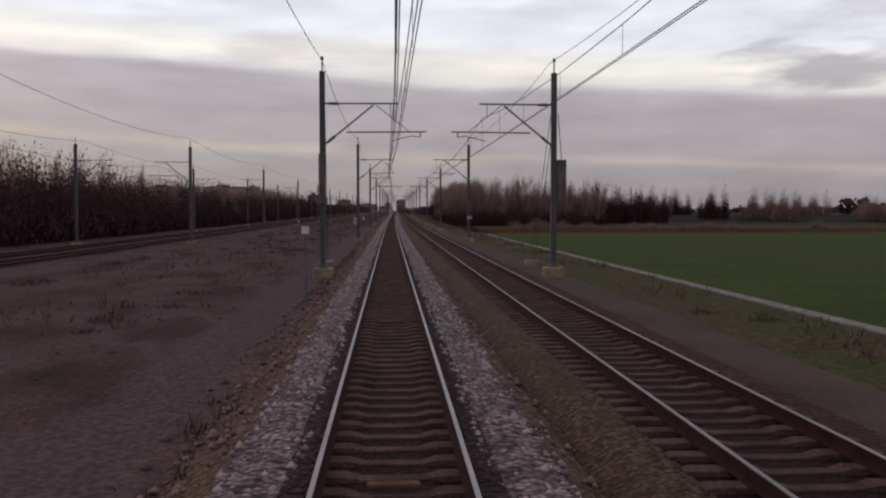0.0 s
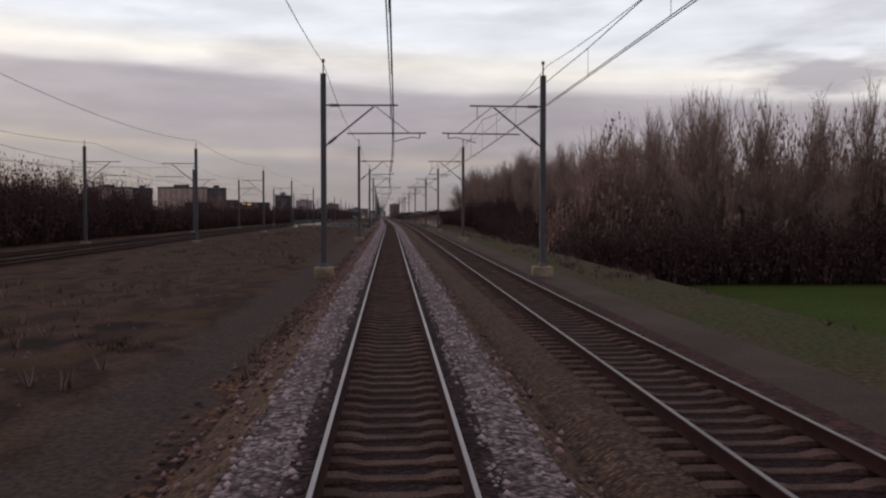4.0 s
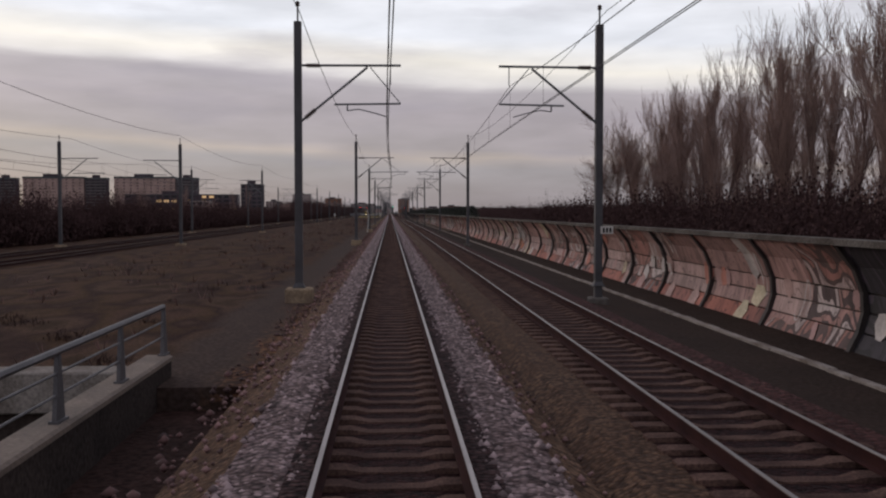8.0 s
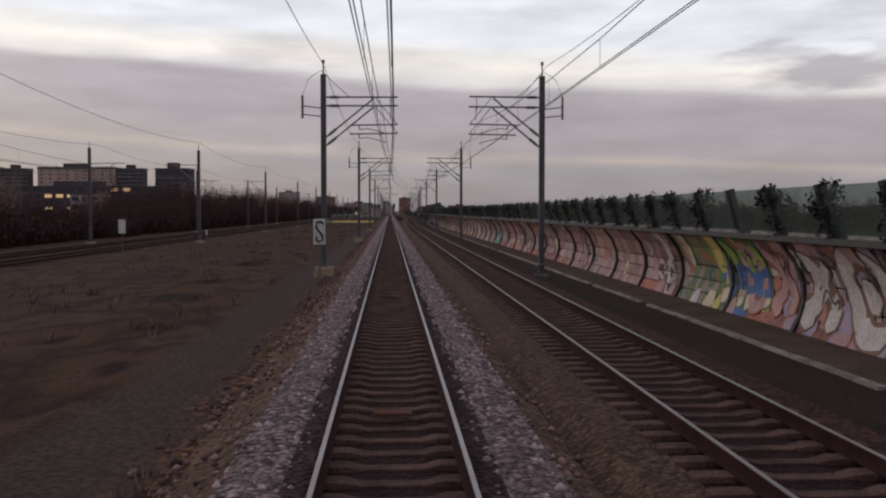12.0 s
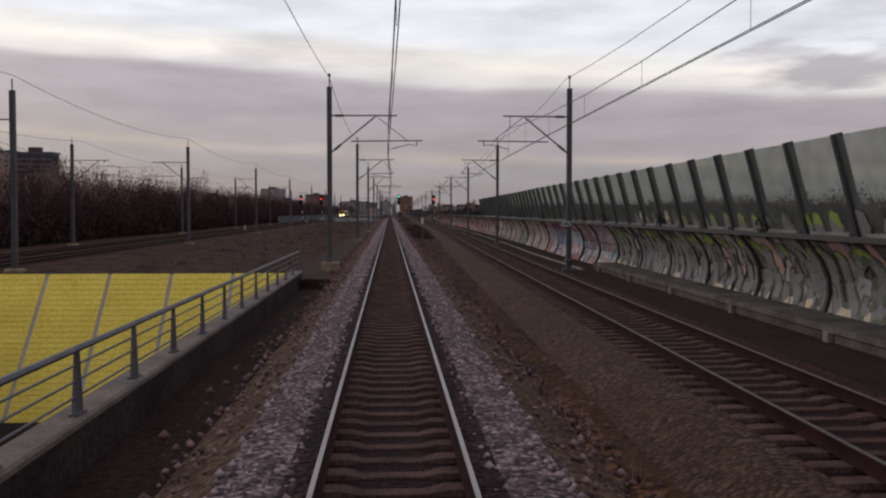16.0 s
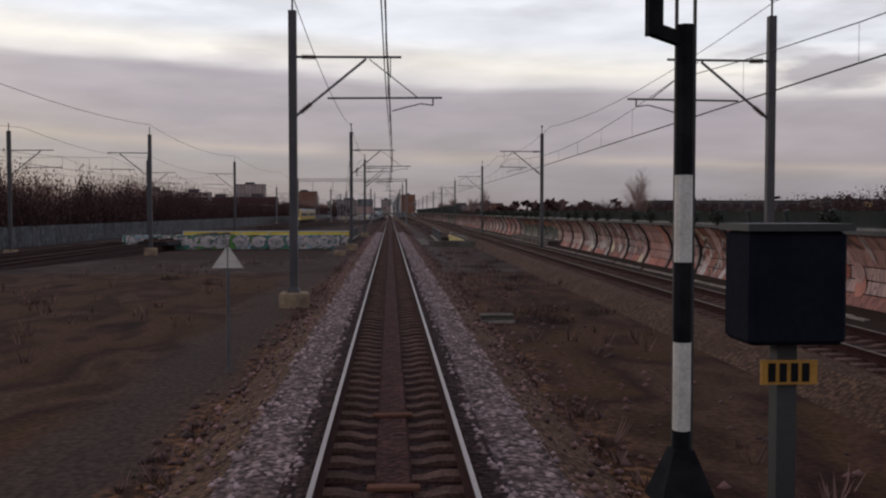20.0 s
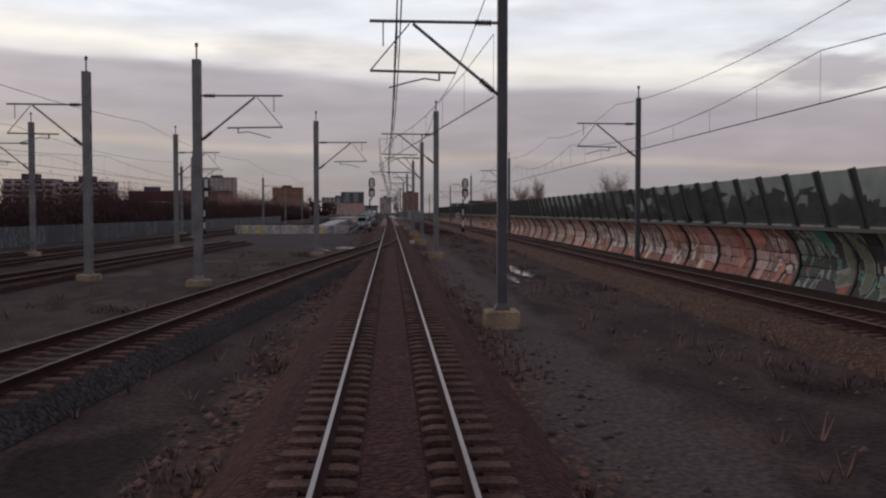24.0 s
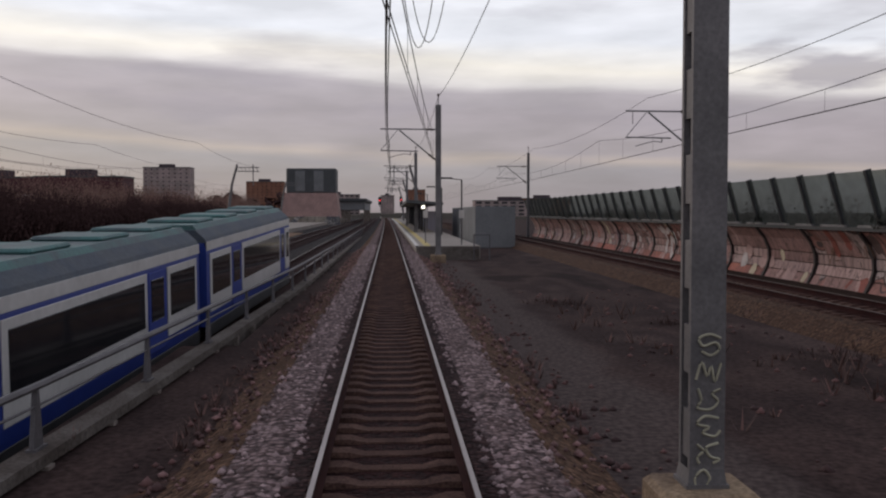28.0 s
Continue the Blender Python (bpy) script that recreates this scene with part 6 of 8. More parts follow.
rx = lambda y: 4.75 + .45 * (y - 1440) / 27
railing("dark railing on the edge of the narrow opening between the tracks", rx, 1440, 1467, -.30, .95, 2.0, True, M_STEELDARK)
cross_railing("dark railing closing the narrow opening", 4.75, 7.8, 1440, -.45, .9, M_STEELDARK)
slab("wall_near", "concrete head wall of the narrow opening", 3.5, 7.7, 1436.6, 1437.3, -6, -.10, M_CONCRETE_DARK)
slab("wall_beam", "pale yellow side beam of the neighbouring bridge", 7.2, 7.5, 1440.2, 1468, -3.2, -.30, M_YELLOWPALE)
railing("pale tubular railing along the far side of the narrow opening", lambda y: 7.35, 1440, 1468, -.30, .32, 4.0, False, None, 2)
slab("duct_cover", "long concrete duct cover beside the track", 2.9, 3.9, 1438, 1458, -.66, -.5, M_CONCRETE_DARK)

for y, x0, x1, z0, z1, owner, shades, edge, extra, pitch, label in (
        (1444.5, -25.5, -4.6, -1.12, .26, parapet_third, ((.55, "silver"), (1, "white")), "black", ("teal", "teal", "green", "sky", "white"), 1.7, "silver sprayed letters with black outlines on teal"),):
    m = Mural(lambda u, a, off, y=y, z=z0: (bend(y) + u, y - off, rise(y) + z + a), z1 - z0)
    m.blots(x0, x1, extra, 90, 1.4, 61)
    m.letters(x0, x1, pitch, shades, edge, 62, .34, .10, .97, rim=.05)
    m.letters(x0 + .8, x1, pitch * 1.1, ((1, "silver"),), edge, 64, .22, .15, .9, rim=.04)
    m.tags(x0, x1, "black", 14, 63)
    ob = m.finish(owner, label)
    ob.matrix_parent_inverse = owner.matrix_basis.inverted()

# ---- metro cutting before the station ----
_edge = np.array([(1740, -5.9), (1800, -6.5), (1850, -5.7), (1875, -4.4), (1900, -3.65), (1960, -3.4), (2100, -3.3)])
_metro = np.array([(1740, -11.2, -3.6), (1800, -11.0, -2.75), (1850, -9.4, -2.55), (1878, -7.55, -1.92), (1906, -5.75, -.78), (1940, -4.95, -.2), (2000, -4.6, 0), (2400, -4.6, 0)])
edge_at = lambda y: float(np.interp(y, _edge[:, 0], _edge[:, 1]))
metro_x = lambda y: float(np.interp(y, _metro[:, 0], _metro[:, 1]))
metro_z = lambda y: float(np.interp(y, _metro[:, 0], _metro[:, 2]))
tagged(part("metro_trackbed", sweep(Geo(), [(-6.5, -.9), (4.2, -.9), (4.2, -.34), (-6.5, -.34)], 1746, 1800, 6, metro_x, lift=metro_z), M_METROBED), "grey trackbed of the metro line", "trackbed", kind="structure")
tagged(part("metro_trackbed", sweep(Geo(), [(-12.0, -.9), (4.2, -.9), (4.2, -.34), (-12.0, -.34)], 1800, 2300, 6, metro_x, lift=metro_z), M_METROBED), "grey trackbed of the metro line", "trackbed", kind="structure")
track("track_metro", "metro track climbing out of a cutting", metro_x, 1746, 2300, 6, sleepers=False, lift=metro_z, head=M_HEAD_DULL)
track("track_metro", "second metro track in the cutting", lambda y: metro_x(y) - 4.3, 1802, 2300, 6, sleepers=False, lift=metro_z, head=M_HEAD_DULL)
slab("wall_step", "concrete end wall of the wider cutting", -20.5, -13.9, 1799.6, 1800, -6, -.35, M_CONCRETE_DARK)
tagged(part("wall_cutting", sweep(Geo(), [(-.25, -6), (.15, -6), (.15, -.50), (-.25, -.50)], 1740, 1990, 6, edge_at), M_CONCRETE_DARK), "concrete retaining wall of the metro cutting", "wall", kind="structure")
tagged(part("bank_strip", sweep(Geo(), [(.15, -6), (1.75, -6), (1.75, -.615), (.45, -1.15), (.15, -1.2)], 1746, 1886, 6, edge_at), M_VERGE), "grassy strip beside the metro cutting", "verge", kind="structure")
railing("brown-grey railing along the metro cutting", edge_at, 1740, 1985, -.42, .78, 4.8, False, None, 2)
tagged(part("edge_beam", sweep(Geo(), [(-.12, -.57), (.24, -.57), (.24, -.42), (-.12, -.42)], 1740, 1985, 6, edge_at), M_CONCRETE_DARK), "weathered concrete beam under the railing", "beam", kind="structure")
g = Geo()
for y in along(1742, 1985, 2.4):
    g.box(bend(y) + edge_at(y) + .10, bend(y) + edge_at(y) + .26, y - .10, y + .10, -1.4, -.571)
tagged(part("kerb_brackets", g, M_CONCRETE), "pale concrete stub posts below the railing", "brackets", kind="stuff")
head = slab("wall_head", "pale parapet with faded tags at the head of the cutting", -22, -6.0, 1744.5, 1745, -4, .60, material("pale_parapet", (.36, .32, .29), .9, (.27, .24, .22), .9, .06, .2, spread=.15))
m = Mural(lambda u, a, off: (bend(1744.5) + u, 1744.5 - off, rise(1744.5) - .6 + a), 1.18)
m.blots(-21.8, -6.2, ("white", "silver", "cream", "grey", "yellow"), 44, 1.5, 81)
m.letters(-21.5, -6.5, 1.5, ((1, "silver"),), "grey", 82, .16, .12, .9, rim=.03)
m.tags(-21.5, -6.5, "brown", 10, 83)
m.finish(head, "faded grey and yellow tags").matrix_parent_inverse = head.matrix_basis.inverted()
fence = thing("slatted_fence", "grey slatted fence on the far side of the cutting", "fence", kind="structure")
me = mesh_of("slat", Geo().box(-.05, .09, -.22, .22, -5.5, -.1), M_CONCRETE_DARK)
for y in along(1746, 1905, 1.3):
    ob = new("slat", me)
    ob.parent = fence
    ob.matrix_basis = at(-14.1 if y < 1800 else -20.45, y)
for x, y0, y1 in ((-14.1, 1746, 1800), (-20.45, 1800, 1905)):
    part("top_rail", sweep(Geo(), [(x - .25, -.1), (x + .14, -.1), (x + .14, .06), (x - .25, .06)], y0, y1, 8), M_CONCRETE_DARK, fence, "concrete top beam")
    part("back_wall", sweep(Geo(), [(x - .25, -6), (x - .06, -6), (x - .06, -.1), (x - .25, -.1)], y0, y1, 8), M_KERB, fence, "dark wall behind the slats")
g = Geo()
for a, b in zip(along(1884, 1990, 10)[:-1], along(1884, 1990, 10)[1:]):
    q = []
    for y in (a, b):
        u = (y - 1884) / 106
        q += [(bend(y) + -9.2 - 7.0 * u, y, metro_z(y) - .24), (bend(y) + -7.9 - 3.6 * min(1, u * 1.6), y, metro_z(y) - .24)]
    g.add(q + [(x, y, z - .2) for x, y, z in q], [(0, 1, 3, 2), (4, 6, 7, 5), (0, 4, 5, 1), (1, 5, 7, 3), (3, 7, 6, 2), (2, 6, 4, 0)])
tagged(part("paved_wedge", g, material("tan_concrete_paving", (.27, .185, .13), .9, (.21, .14, .10), 2.0, .1, .1)), "tan paved wedge between the metro tracks", "paving", kind="structure")
dash = mesh_of("cable_cover", Geo().box(-.22, .22, -.9, .9, -.36, -.27, .02), M_CONCRETE)
for y in along(1806, 1872, 4.4):
    ob = tagged(new("cable_cover", dash), "pale concrete cable cover beside the metro track", "cable cover", "cable covers")
    ob.matrix_basis = at(metro_x(y) + 2.5, y, metro_z(y))

# ---- the branch that joins from the left ----
_branch = np.array([(1430, -22.5), (1470, -20.6), (1586, -9.9), (1610, -7.7), (1651, -4.25), (1668, -2.55), (1682, -1.1), (1692, -.42), (1702, -.10), (1712, -.02)])
branch_x = lambda y: float(np.interp(y, _branch[:, 0], _branch[:, 1]))
track("track_branch", "branch track swinging in to join the line", branch_x, 1440, 1704, 3.0, True, -.005, (1645, 1690), head=M_HEAD_RUST, bed=M_METROBED)
track("track_siding", "siding that crosses the wasteland", lambda y: float(np.interp(y, (1520, 1580, 1700), (-22.5, -18.5, -14.5))), 1520, 1700, 8.0, True, -.2, head=M_HEAD_RUST)

# ---- signals ----
M_SIGNAL = material("matt_black_signal", (.007, .007, .009), .88, (.016, .016, .018), .3, .03, .05)
M_POLEWHITE = material("white_signal_bands", (.55, .53, .50), .6, (.42, .40, .37), .3, .03, .05)
M_PLATE = material("orange_number_plate", (.40, .20, .03), .6, (.33, .16, .02), .2, .02, .02)
GREEN, RED = glow("green_lamp", (.05, .85, .48), 5.0), glow("red_lamp", (1.0, .03, .035), 5.0)


def pill(x, y0, y1, z0, z1, r):
    """A flat head with rounded ends."""
    g, n = Geo(), 8
    pts = [(x + r * math.cos(math.pi * i / n), z1 - r + r * math.sin(math.pi * i / n)) for i in range(n + 1)]
    pts += [(x - r, z0 + r * .5), (x - r * .6, z0), (x + r * .6, z0), (x + r, z0 + r * .5)]
    return g.extrude(pts[::-1], y0, y1)


def signal(x, y, lamp, back=False, z=-.25, off=-.30):
    t = thing("railway_signal", "black railway signal seen from behind with white panels" if back else
              ("black railway signal showing a green light" if lamp is GREEN else "black railway signal showing a red light"), "signal", "railway signals", x=x, y=y, z=z)
    part("foot", Geo().add([(-.28, -.28, 0), (.28, -.28, 0), (.28, .28, 0), (-.28, .28, 0), (-.1, -.1, .5), (.1, -.1, .5), (.1, .1, .5), (-.1, .1, .5)],
                           [(3, 2, 1, 0), (4, 5, 6, 7), (0, 1, 5, 4), (1, 2, 6, 5), (2, 3, 7, 6), (3, 0, 4, 7)]), M_SIGNAL, t)
    steps = (.45, .68, 1.53, 2.30, 3.13, 4.55)
    for i in range(5):
        part("pole_band", Geo().tube([(0, 0, steps[i]), (0, 0, steps[i + 1])], .085, 10), M_POLEWHITE if i % 2 else M_SIGNAL, t, "white band" if i % 2 else "black band")
    part("bracket", Geo().bar((0, 0, 4.4), (off, 0, 4.5), .12, .12).bar((off, 0, 4.45), (off, 0, 4.85), .14, .14), M_SIGNAL, t)
    head = part("signal_head", pill(off, -.10, .10, 6.1, 7.5, .42), M_SIGNAL, t)
    low = part("lower_head", Geo().box(off - .42, off + .42, -.10, .10, 4.85, 6.02, .12), M_SIGNAL, t)
    if back:
        part("rear_panel", Geo().box(off - .24, off + .24, -.16, -.10, 6.2, 7.3, .02), M_SHEET, head, "white rear panel")
        part("rear_panel", Geo().box(off - .22, off + .26, -.16, -.10, 4.95, 5.7, .02), M_SHEET, low, "white rear panel")
    else:
        for k, zz in enumerate((7.05, 6.7, 6.35)):
            on = (lamp is GREEN and k == 0) or (lamp is RED and k == 2)
            part("lamp", Geo().tube([(off, -.10, zz), (off, -.15, zz)], .13, 14), lamp if on else M_STEELDARK, head, "lit lamp" if on else "dark lens")
            part("hood", Geo().tube([(off, -.10, zz + .15), (off, -.32, zz + .16)], .05, 6), M_SIGNAL, head)
    part("ladder", Geo().tube([(.16, .2, .3), (.16, .2, 6.5)], .02, 5).tube([(-.02, .2, .3), (-.02, .2, 6.5)], .02, 5), M_STEELDARK, t)
    return t


signal(2.77, 1360.1, GREEN)
signal(12.5, 1359.1, RED)
signal(-24.2, 1357.2, RED)
signal(-18.7, 1356.5, RED)
signal(-2.83, 1740.2, None, True, -.25, .30)
signal(10.2, 1741.4, None, True, -.25, .30)
signal(-25.0, 1738, None, True, -.4, .30)
signal(-1.9, 2160, RED)
signal(4.6, 2150, RED)

box = thing("relay_box", "dark blue-black signal cabinet on a post with an orange number plate", "cabinet", x=2.74, y=1357.7, z=-.6)
part("post", Geo().box(-.07, .07, -.07, .07, 0, 2.3), M_STEELDARK, box)
part("body", Geo().box(-.34, .34, -.25, .25, 2.22, 3.0, .03), material("blue_black_cabinet", (.006, .007, .013), .9, (.009, .010, .017), .4, .05, .05), box)
part("lid", Geo().box(-.37, .37, -.29, .29, 3.0, 3.05), M_STEELDARK, box)
plate = part("number_plate", Geo().box(-.20, .20, -.11, -.09, 1.93, 2.10), M_PLATE, box, "orange plate with dark bars")
g = Geo()
for i in range(4):
    g.box(-.15 + i * .08, -.10 + i * .08, -.118, -.112, 1.95, 2.08)
part("marks", g, M_SIGNAL, plate)
part("foot", Geo().box(-.25, .25, -.25, .25, -.1, .25, .04), M_CONCRETE, box)


def sign_post(x, y, high, w, h, label, category, mat=None, back=None, shape="board", z=-.62, marks=None):
    t = thing("trackside_sign", label, category, "trackside signs", x=x, y=y, z=z)
    part("post", Geo().tube([(0, 0, 0), (0, 0, high)], .035, 8), M_RAILING, t)
    if shape == "triangle":
        b = part("board", Geo().extrude([(-w / 2, high - h), (w / 2, high - h), (0, high)], -.03, -.01), mat or M_SHEET, t)
    else:
        b = part("board", Geo().box(-w / 2, w / 2, -.06, -.035, high - h, high, .01), mat or M_SHEET, t)
    if marks:
        part("marking", marks, M_SIGNAL, b, "black marking")
    return t


s_mark = Geo().tube([(.17, -.075, 2.62), (.08, -.075, 2.74), (-.10, -.075, 2.70), (-.15, -.075, 2.52), (-.02, -.075, 2.32), (.13, -.075, 2.14), (.14, -.075, 1.95), (.0, -.075, 1.86), (-.14, -.075, 1.96),
                     (-.10, -.075, 2.10)], .045, 6)
sign_post(-3.05, 876.8, 2.85, .52, 1.1, "white trackside board with a black hooked sign", "sign", marks=s_mark)
sign_post(-19.2, 905, 2.6, .5, 1.0, "white trackside board with a black hooked sign", "sign", marks=None)
sign_post(-3.2, 1369.9, 2.5, .62, .45, "pale triangular sign on a thin post", "sign", shape="triangle")
sign_post(3.07, 1184.7, 2.6, .22, .62, "narrow weathered kilometre post", "marker")
sign_post(10.6, 1184, 2.2, .22, .55, "narrow weathered marker post by the barrier", "marker")
sign_post(-2.9, 32.3, 2.65, .26, .26, "small yellow-white square sign on a thin post", "sign")
sign_post(-3.45, 92.6, 2.5, .28, .62, "cream signboard with a black mark on a dark post", "sign", marks=Geo().tube([(0, -.075, 1.97), (0, -.075, 2.33)], .028, 6).tube([(-.07, -.075, 2.24), (0, -.075, 2.36), (.07, -.075, 2.24)], .028, 6).tube([(.0, -.075, 2.1), (.07, -.075, 2.05)], .025, 6))
sign_post(-4.4, 152, 2.2, .26, .55, "small white sign on a thin post", "sign")
sign_post(9.3, 1739, 3.0, .45, .62, "small white sheet sign on a dark post", "sign", marks=Geo().box(-.12, .12, -.075, -.065, 2.55, 2.9))
for x, y in ((-17.5, 180), (-18.5, 610), (-18, 930), (-18.4, 1215), (-18, 1300)):
    sign_post(x, y, 1.4, .16, .5, "little white marker post beside the distant track", "marker")


def cabinet(x, y, w, d, h, mat, label, z=-.62):
    t = thing("trackside_cabinet", label, "cabinet", x=x, y=y, z=z)
    part("body", Geo().box(-w / 2, w / 2, -d / 2, d / 2, .05, h, .03), mat, t)
    part("lid", Geo().box(-w / 2 - .03, w / 2 + .03, -d / 2 - .03, d / 2 + .03, h, h + .05, .01), mat, t)
    part("plinth", Geo().box(-w / 2 - .05, w / 2 + .05, -d / 2 - .05, d / 2 + .05, -.2, .06), M_CONCRETE, t)


M_ORANGEBOX = material("ochre_point_motor_box", (.32, .16, .03), .6, (.24, .12, .025), .4, .04, .1)
cabinet(2.6, 1702.5, .42, .5, .85, M_ORANGEBOX, "ochre cabinet beside the points")
cabinet(2.1, 1700.2, .45, .3, .35, M_SHEET, "small white junction box beside the points")
cabinet(3.15, 1763.6, .75, .9, .62, M_CONCRETE, "pale concrete block beside the track", -.66)
cabinet(3.6, 1787, .6, .7, .55, M_CONCRETE, "pale concrete block beside the track", -.66)
tagged(part("junction_box", Geo().box(bend(719.7) - 3.62, bend(719.7) - 3.36, 719.58, 719.8, rise(719) + .55, rise(719) + 1.0, .02), M_RAILING), "grey junction box strapped to the side of a mast", "cabinet")
cabinet(3.0, 1378, .9, .5, .16, M_CONCRETE_DARK, "flat dark duct lid beside the track", -.6)
tagged(part("white_conduit", Geo().tube([(bend(719.5) - 3.50, 719.40, rise(719) - .75), (bend(719.5) - 3.36, 719.55, rise(719) + .5), (bend(719.5) - 3.30, 719.72, rise(719) + 2.2)], .055, 8), M_POLEWHITE),
       "white plastic conduit on the side of a mast", "conduit")
tagged(part("timber_baulk", Geo().box(bend(1661) - 2.75, bend(1661) - 1.45, 1660.8, 1661.1, -.58, -.46, .02), material("yellow_weathered_timber", (.30, .22, .10), .8)), "short yellow timber baulk beside the points", "timber")
for dx in (-.05, .06, .14):
    tagged(part("mast_cable", Geo().tube([(bend(719.7) - 3.2 + dx, 719.72, rise(719) - .3), (bend(719.7) - 3.2 + dx, 719.72, rise(719) + 8.6)], .022, 6), M_STEELDARK), "dark cable fixed along the front of a mast", "cable")


def hanging_loop(x, y, along_line, wide, z0, drop):
    pts = []
    for i in range(13):
        u = i / 6 - 1
        d = u * wide / 2
        pts.append((bend(y) + x + (0 if along_line else d), y + (d if along_line else 0), rise(y) + z0 - drop * (1 - u * u)))
    tagged(part("hanging_cable", Geo().tube(pts, .014, 5), M_WIRE), "slack jumper cable hanging between overhead wires", "cable", "hanging jumper cables")


hanging_loop(right(1246) + .1, 1246, True, 11, 7.3, 1.5)
hanging_loop(right(1066) - .2, 1066, True, 9, 7.2, 1.2)
hanging_loop(.75, 1888, False, .8, 8.4, 1.5)
hanging_loop(1.1, 1890, False, .9, 8.6, 1.2)
hanging_loop(right(470) - .2, 470, True, 9, 7.6, 1.3)
# rusty planks laid between the rails
me = mesh_of("plank", Geo().box(-.26, .26, -.07, .07, -.17, -.125, .01), material("rust_red_plank", (.14, .062, .042), .9, (.09, .042, .03), .3, .03, .2))
for y in (9.2, 23, 450.5, 848.5, 866, 1360.3, 1363.6, 1682.5, 1699):
    ob = tagged(new("plank", me), "rust-red plank lying between the rails", "plank", "planks in the track")
    ob.matrix_basis = at(0, y, 0, random.uniform(-6, 6))
# mast plates
for y in (93.8, 607.1, 1144.0):
    tagged(part("mast_plate", Geo().box(bend(y) + verge(y) + 3.1 + (.2 if y < 400 else 0), bend(y) + verge(y) + 3.55 + (.2 if y < 400 else 0), y - .17, y - .145, rise(y) + 1.75, rise(y) + 2.02, .005), M_SHEET), "small white plate with dark bars fixed to a mast", "plate")
    g = Geo()
    for k in range(3):
        g.box(bend(y) + verge(y) + 3.17 + (.2 if y < 400 else 0) + k * .12, bend(y) + verge(y) + 3.24 + (.2 if y < 400 else 0) + k * .12, y - .178, y - .171, rise(y) + 1.80, rise(y) + 1.97)
    tagged(part("plate_marks", g, M_SIGNAL), "dark bars on a mast plate", "marking")

# ---- puddles ----
def wet_ground(name):
    """Shallow water with mud showing through in patches."""
    m = bpy.data.materials.new(name)
    m.use_nodes = True
    n, l = m.node_tree.nodes, m.node_tree.links
    b, mud, mix = n["Principled BSDF"], n.new("ShaderNodeBsdfDiffuse"), n.new("ShaderNodeMixShader")
    b.inputs["Base Color"].default_value, b.inputs["Roughness"].default_value, b.inputs["IOR"].default_value = (.02, .017, .018, 1), .12, 1.33
    mud.inputs[0].default_value = (.040, .030, .031, 1)
    where = n.new("ShaderNodeNewGeometry").outputs["Position"]
    t, r = n.new("ShaderNodeTexNoise"), n.new("ShaderNodeMapRange")
    t.inputs["Scale"].default_value, t.inputs["Detail"].default_value = 1.5 / S, 6
    l.new(where, t.inputs["Vector"])
    r.inputs["From Min"].default_value, r.inputs["From Max"].default_value = .40, .56
    r.inputs["To Min"].default_value, r.inputs["To Max"].default_value = .85, .12
    l.new(t.outputs[0], r.inputs[0])
    l.new(r.outputs[0], mix.inputs[0])
    l.new(b.outputs[0], mix.inputs[1])
    l.new(mud.outputs[0], mix.inputs[2])
    l.new(mix.outputs[0], n["Material Output"].inputs[0])
    return m


M_WATER = wet_ground("shallow_muddy_water")


def puddle(x, y, w, d, seed, label="shallow puddle reflecting the sky", mat=None):
    n, g = 72, Geo()
    ring = []
    for i in range(n):
        a = 2 * math.pi * i / n
        k = 1 + .55 * noise.noise(Vector((1.6 * math.cos(a), 1.6 * math.sin(a), seed * 3.1))) + .2 * noise.noise(Vector((5 * math.cos(a), 5 * math.sin(a), seed)))
        ring.append((w / 2 * math.cos(a) * k, d / 2 * math.sin(a) * k))
    g.add([(px, py, 0) for px, py in ring] + [(px, py, -.03) for px, py in ring], [tuple(range(n))] + [(i, n + i, n + (i + 1) % n, (i + 1) % n) for i in range(n)])
    ob = part("puddle", g, mat or M_WATER)
    ob.matrix_basis = at(x, y, -.605)
    tagged(ob, label, "water", kind="structure")


M_TARMAC = material("wet_worn_tarmac", (.050, .037, .040), .95, (.032, .024, .025), 2.2, .12, .3, spread=.2, world_place=True)


def tarmac(x, y, w, d, seed):
    n, g = 96, Geo()
    ring = []
    for i in range(n):
        a = 2 * math.pi * i / n
        k = 1 / max(abs(math.cos(a)), abs(math.sin(a))) ** .85 * (1 + .10 * noise.noise(Vector((3 * math.cos(a), 3 * math.sin(a), seed))) + .06 * noise.noise(Vector((11 * math.cos(a), 11 * math.sin(a), seed))))
        ring.append((w / 2 * math.cos(a) * k, d / 2 * math.sin(a) * k))
    g.add([(px, py, 0) for px, py in ring] + [(px, py, -.05) for px, py in ring], [tuple(range(n))] + [(i, n + i, n + (i + 1) % n, (i + 1) % n) for i in range(n)])
    ob = part("tarmac", g, M_TARMAC)
    ob.matrix_basis = at(x, y, -.612)
    tagged(ob, "worn wet tarmac before the metro cutting", "pavement", kind="structure")


tarmac(-12.4, 1714, 15.5, 56, 2)
M_STILL = material("still_clear_water", (.016, .014, .015), .03, (.02, .018, .018), 2.0, .2, 0)
puddle(6.95, 1659.2, 1.25, 10, 1, "long puddle reflecting the noise screen", M_STILL)
puddle(5.7, 1654.2, .5, 6, 2)
puddle(-4.0, 1691.8, 1.5, 5.6, 3)
puddle(-5.3, 1686.3, .8, 1.6, 6)
puddle(-6.2, 1690.5, .9, 1.2, 4)

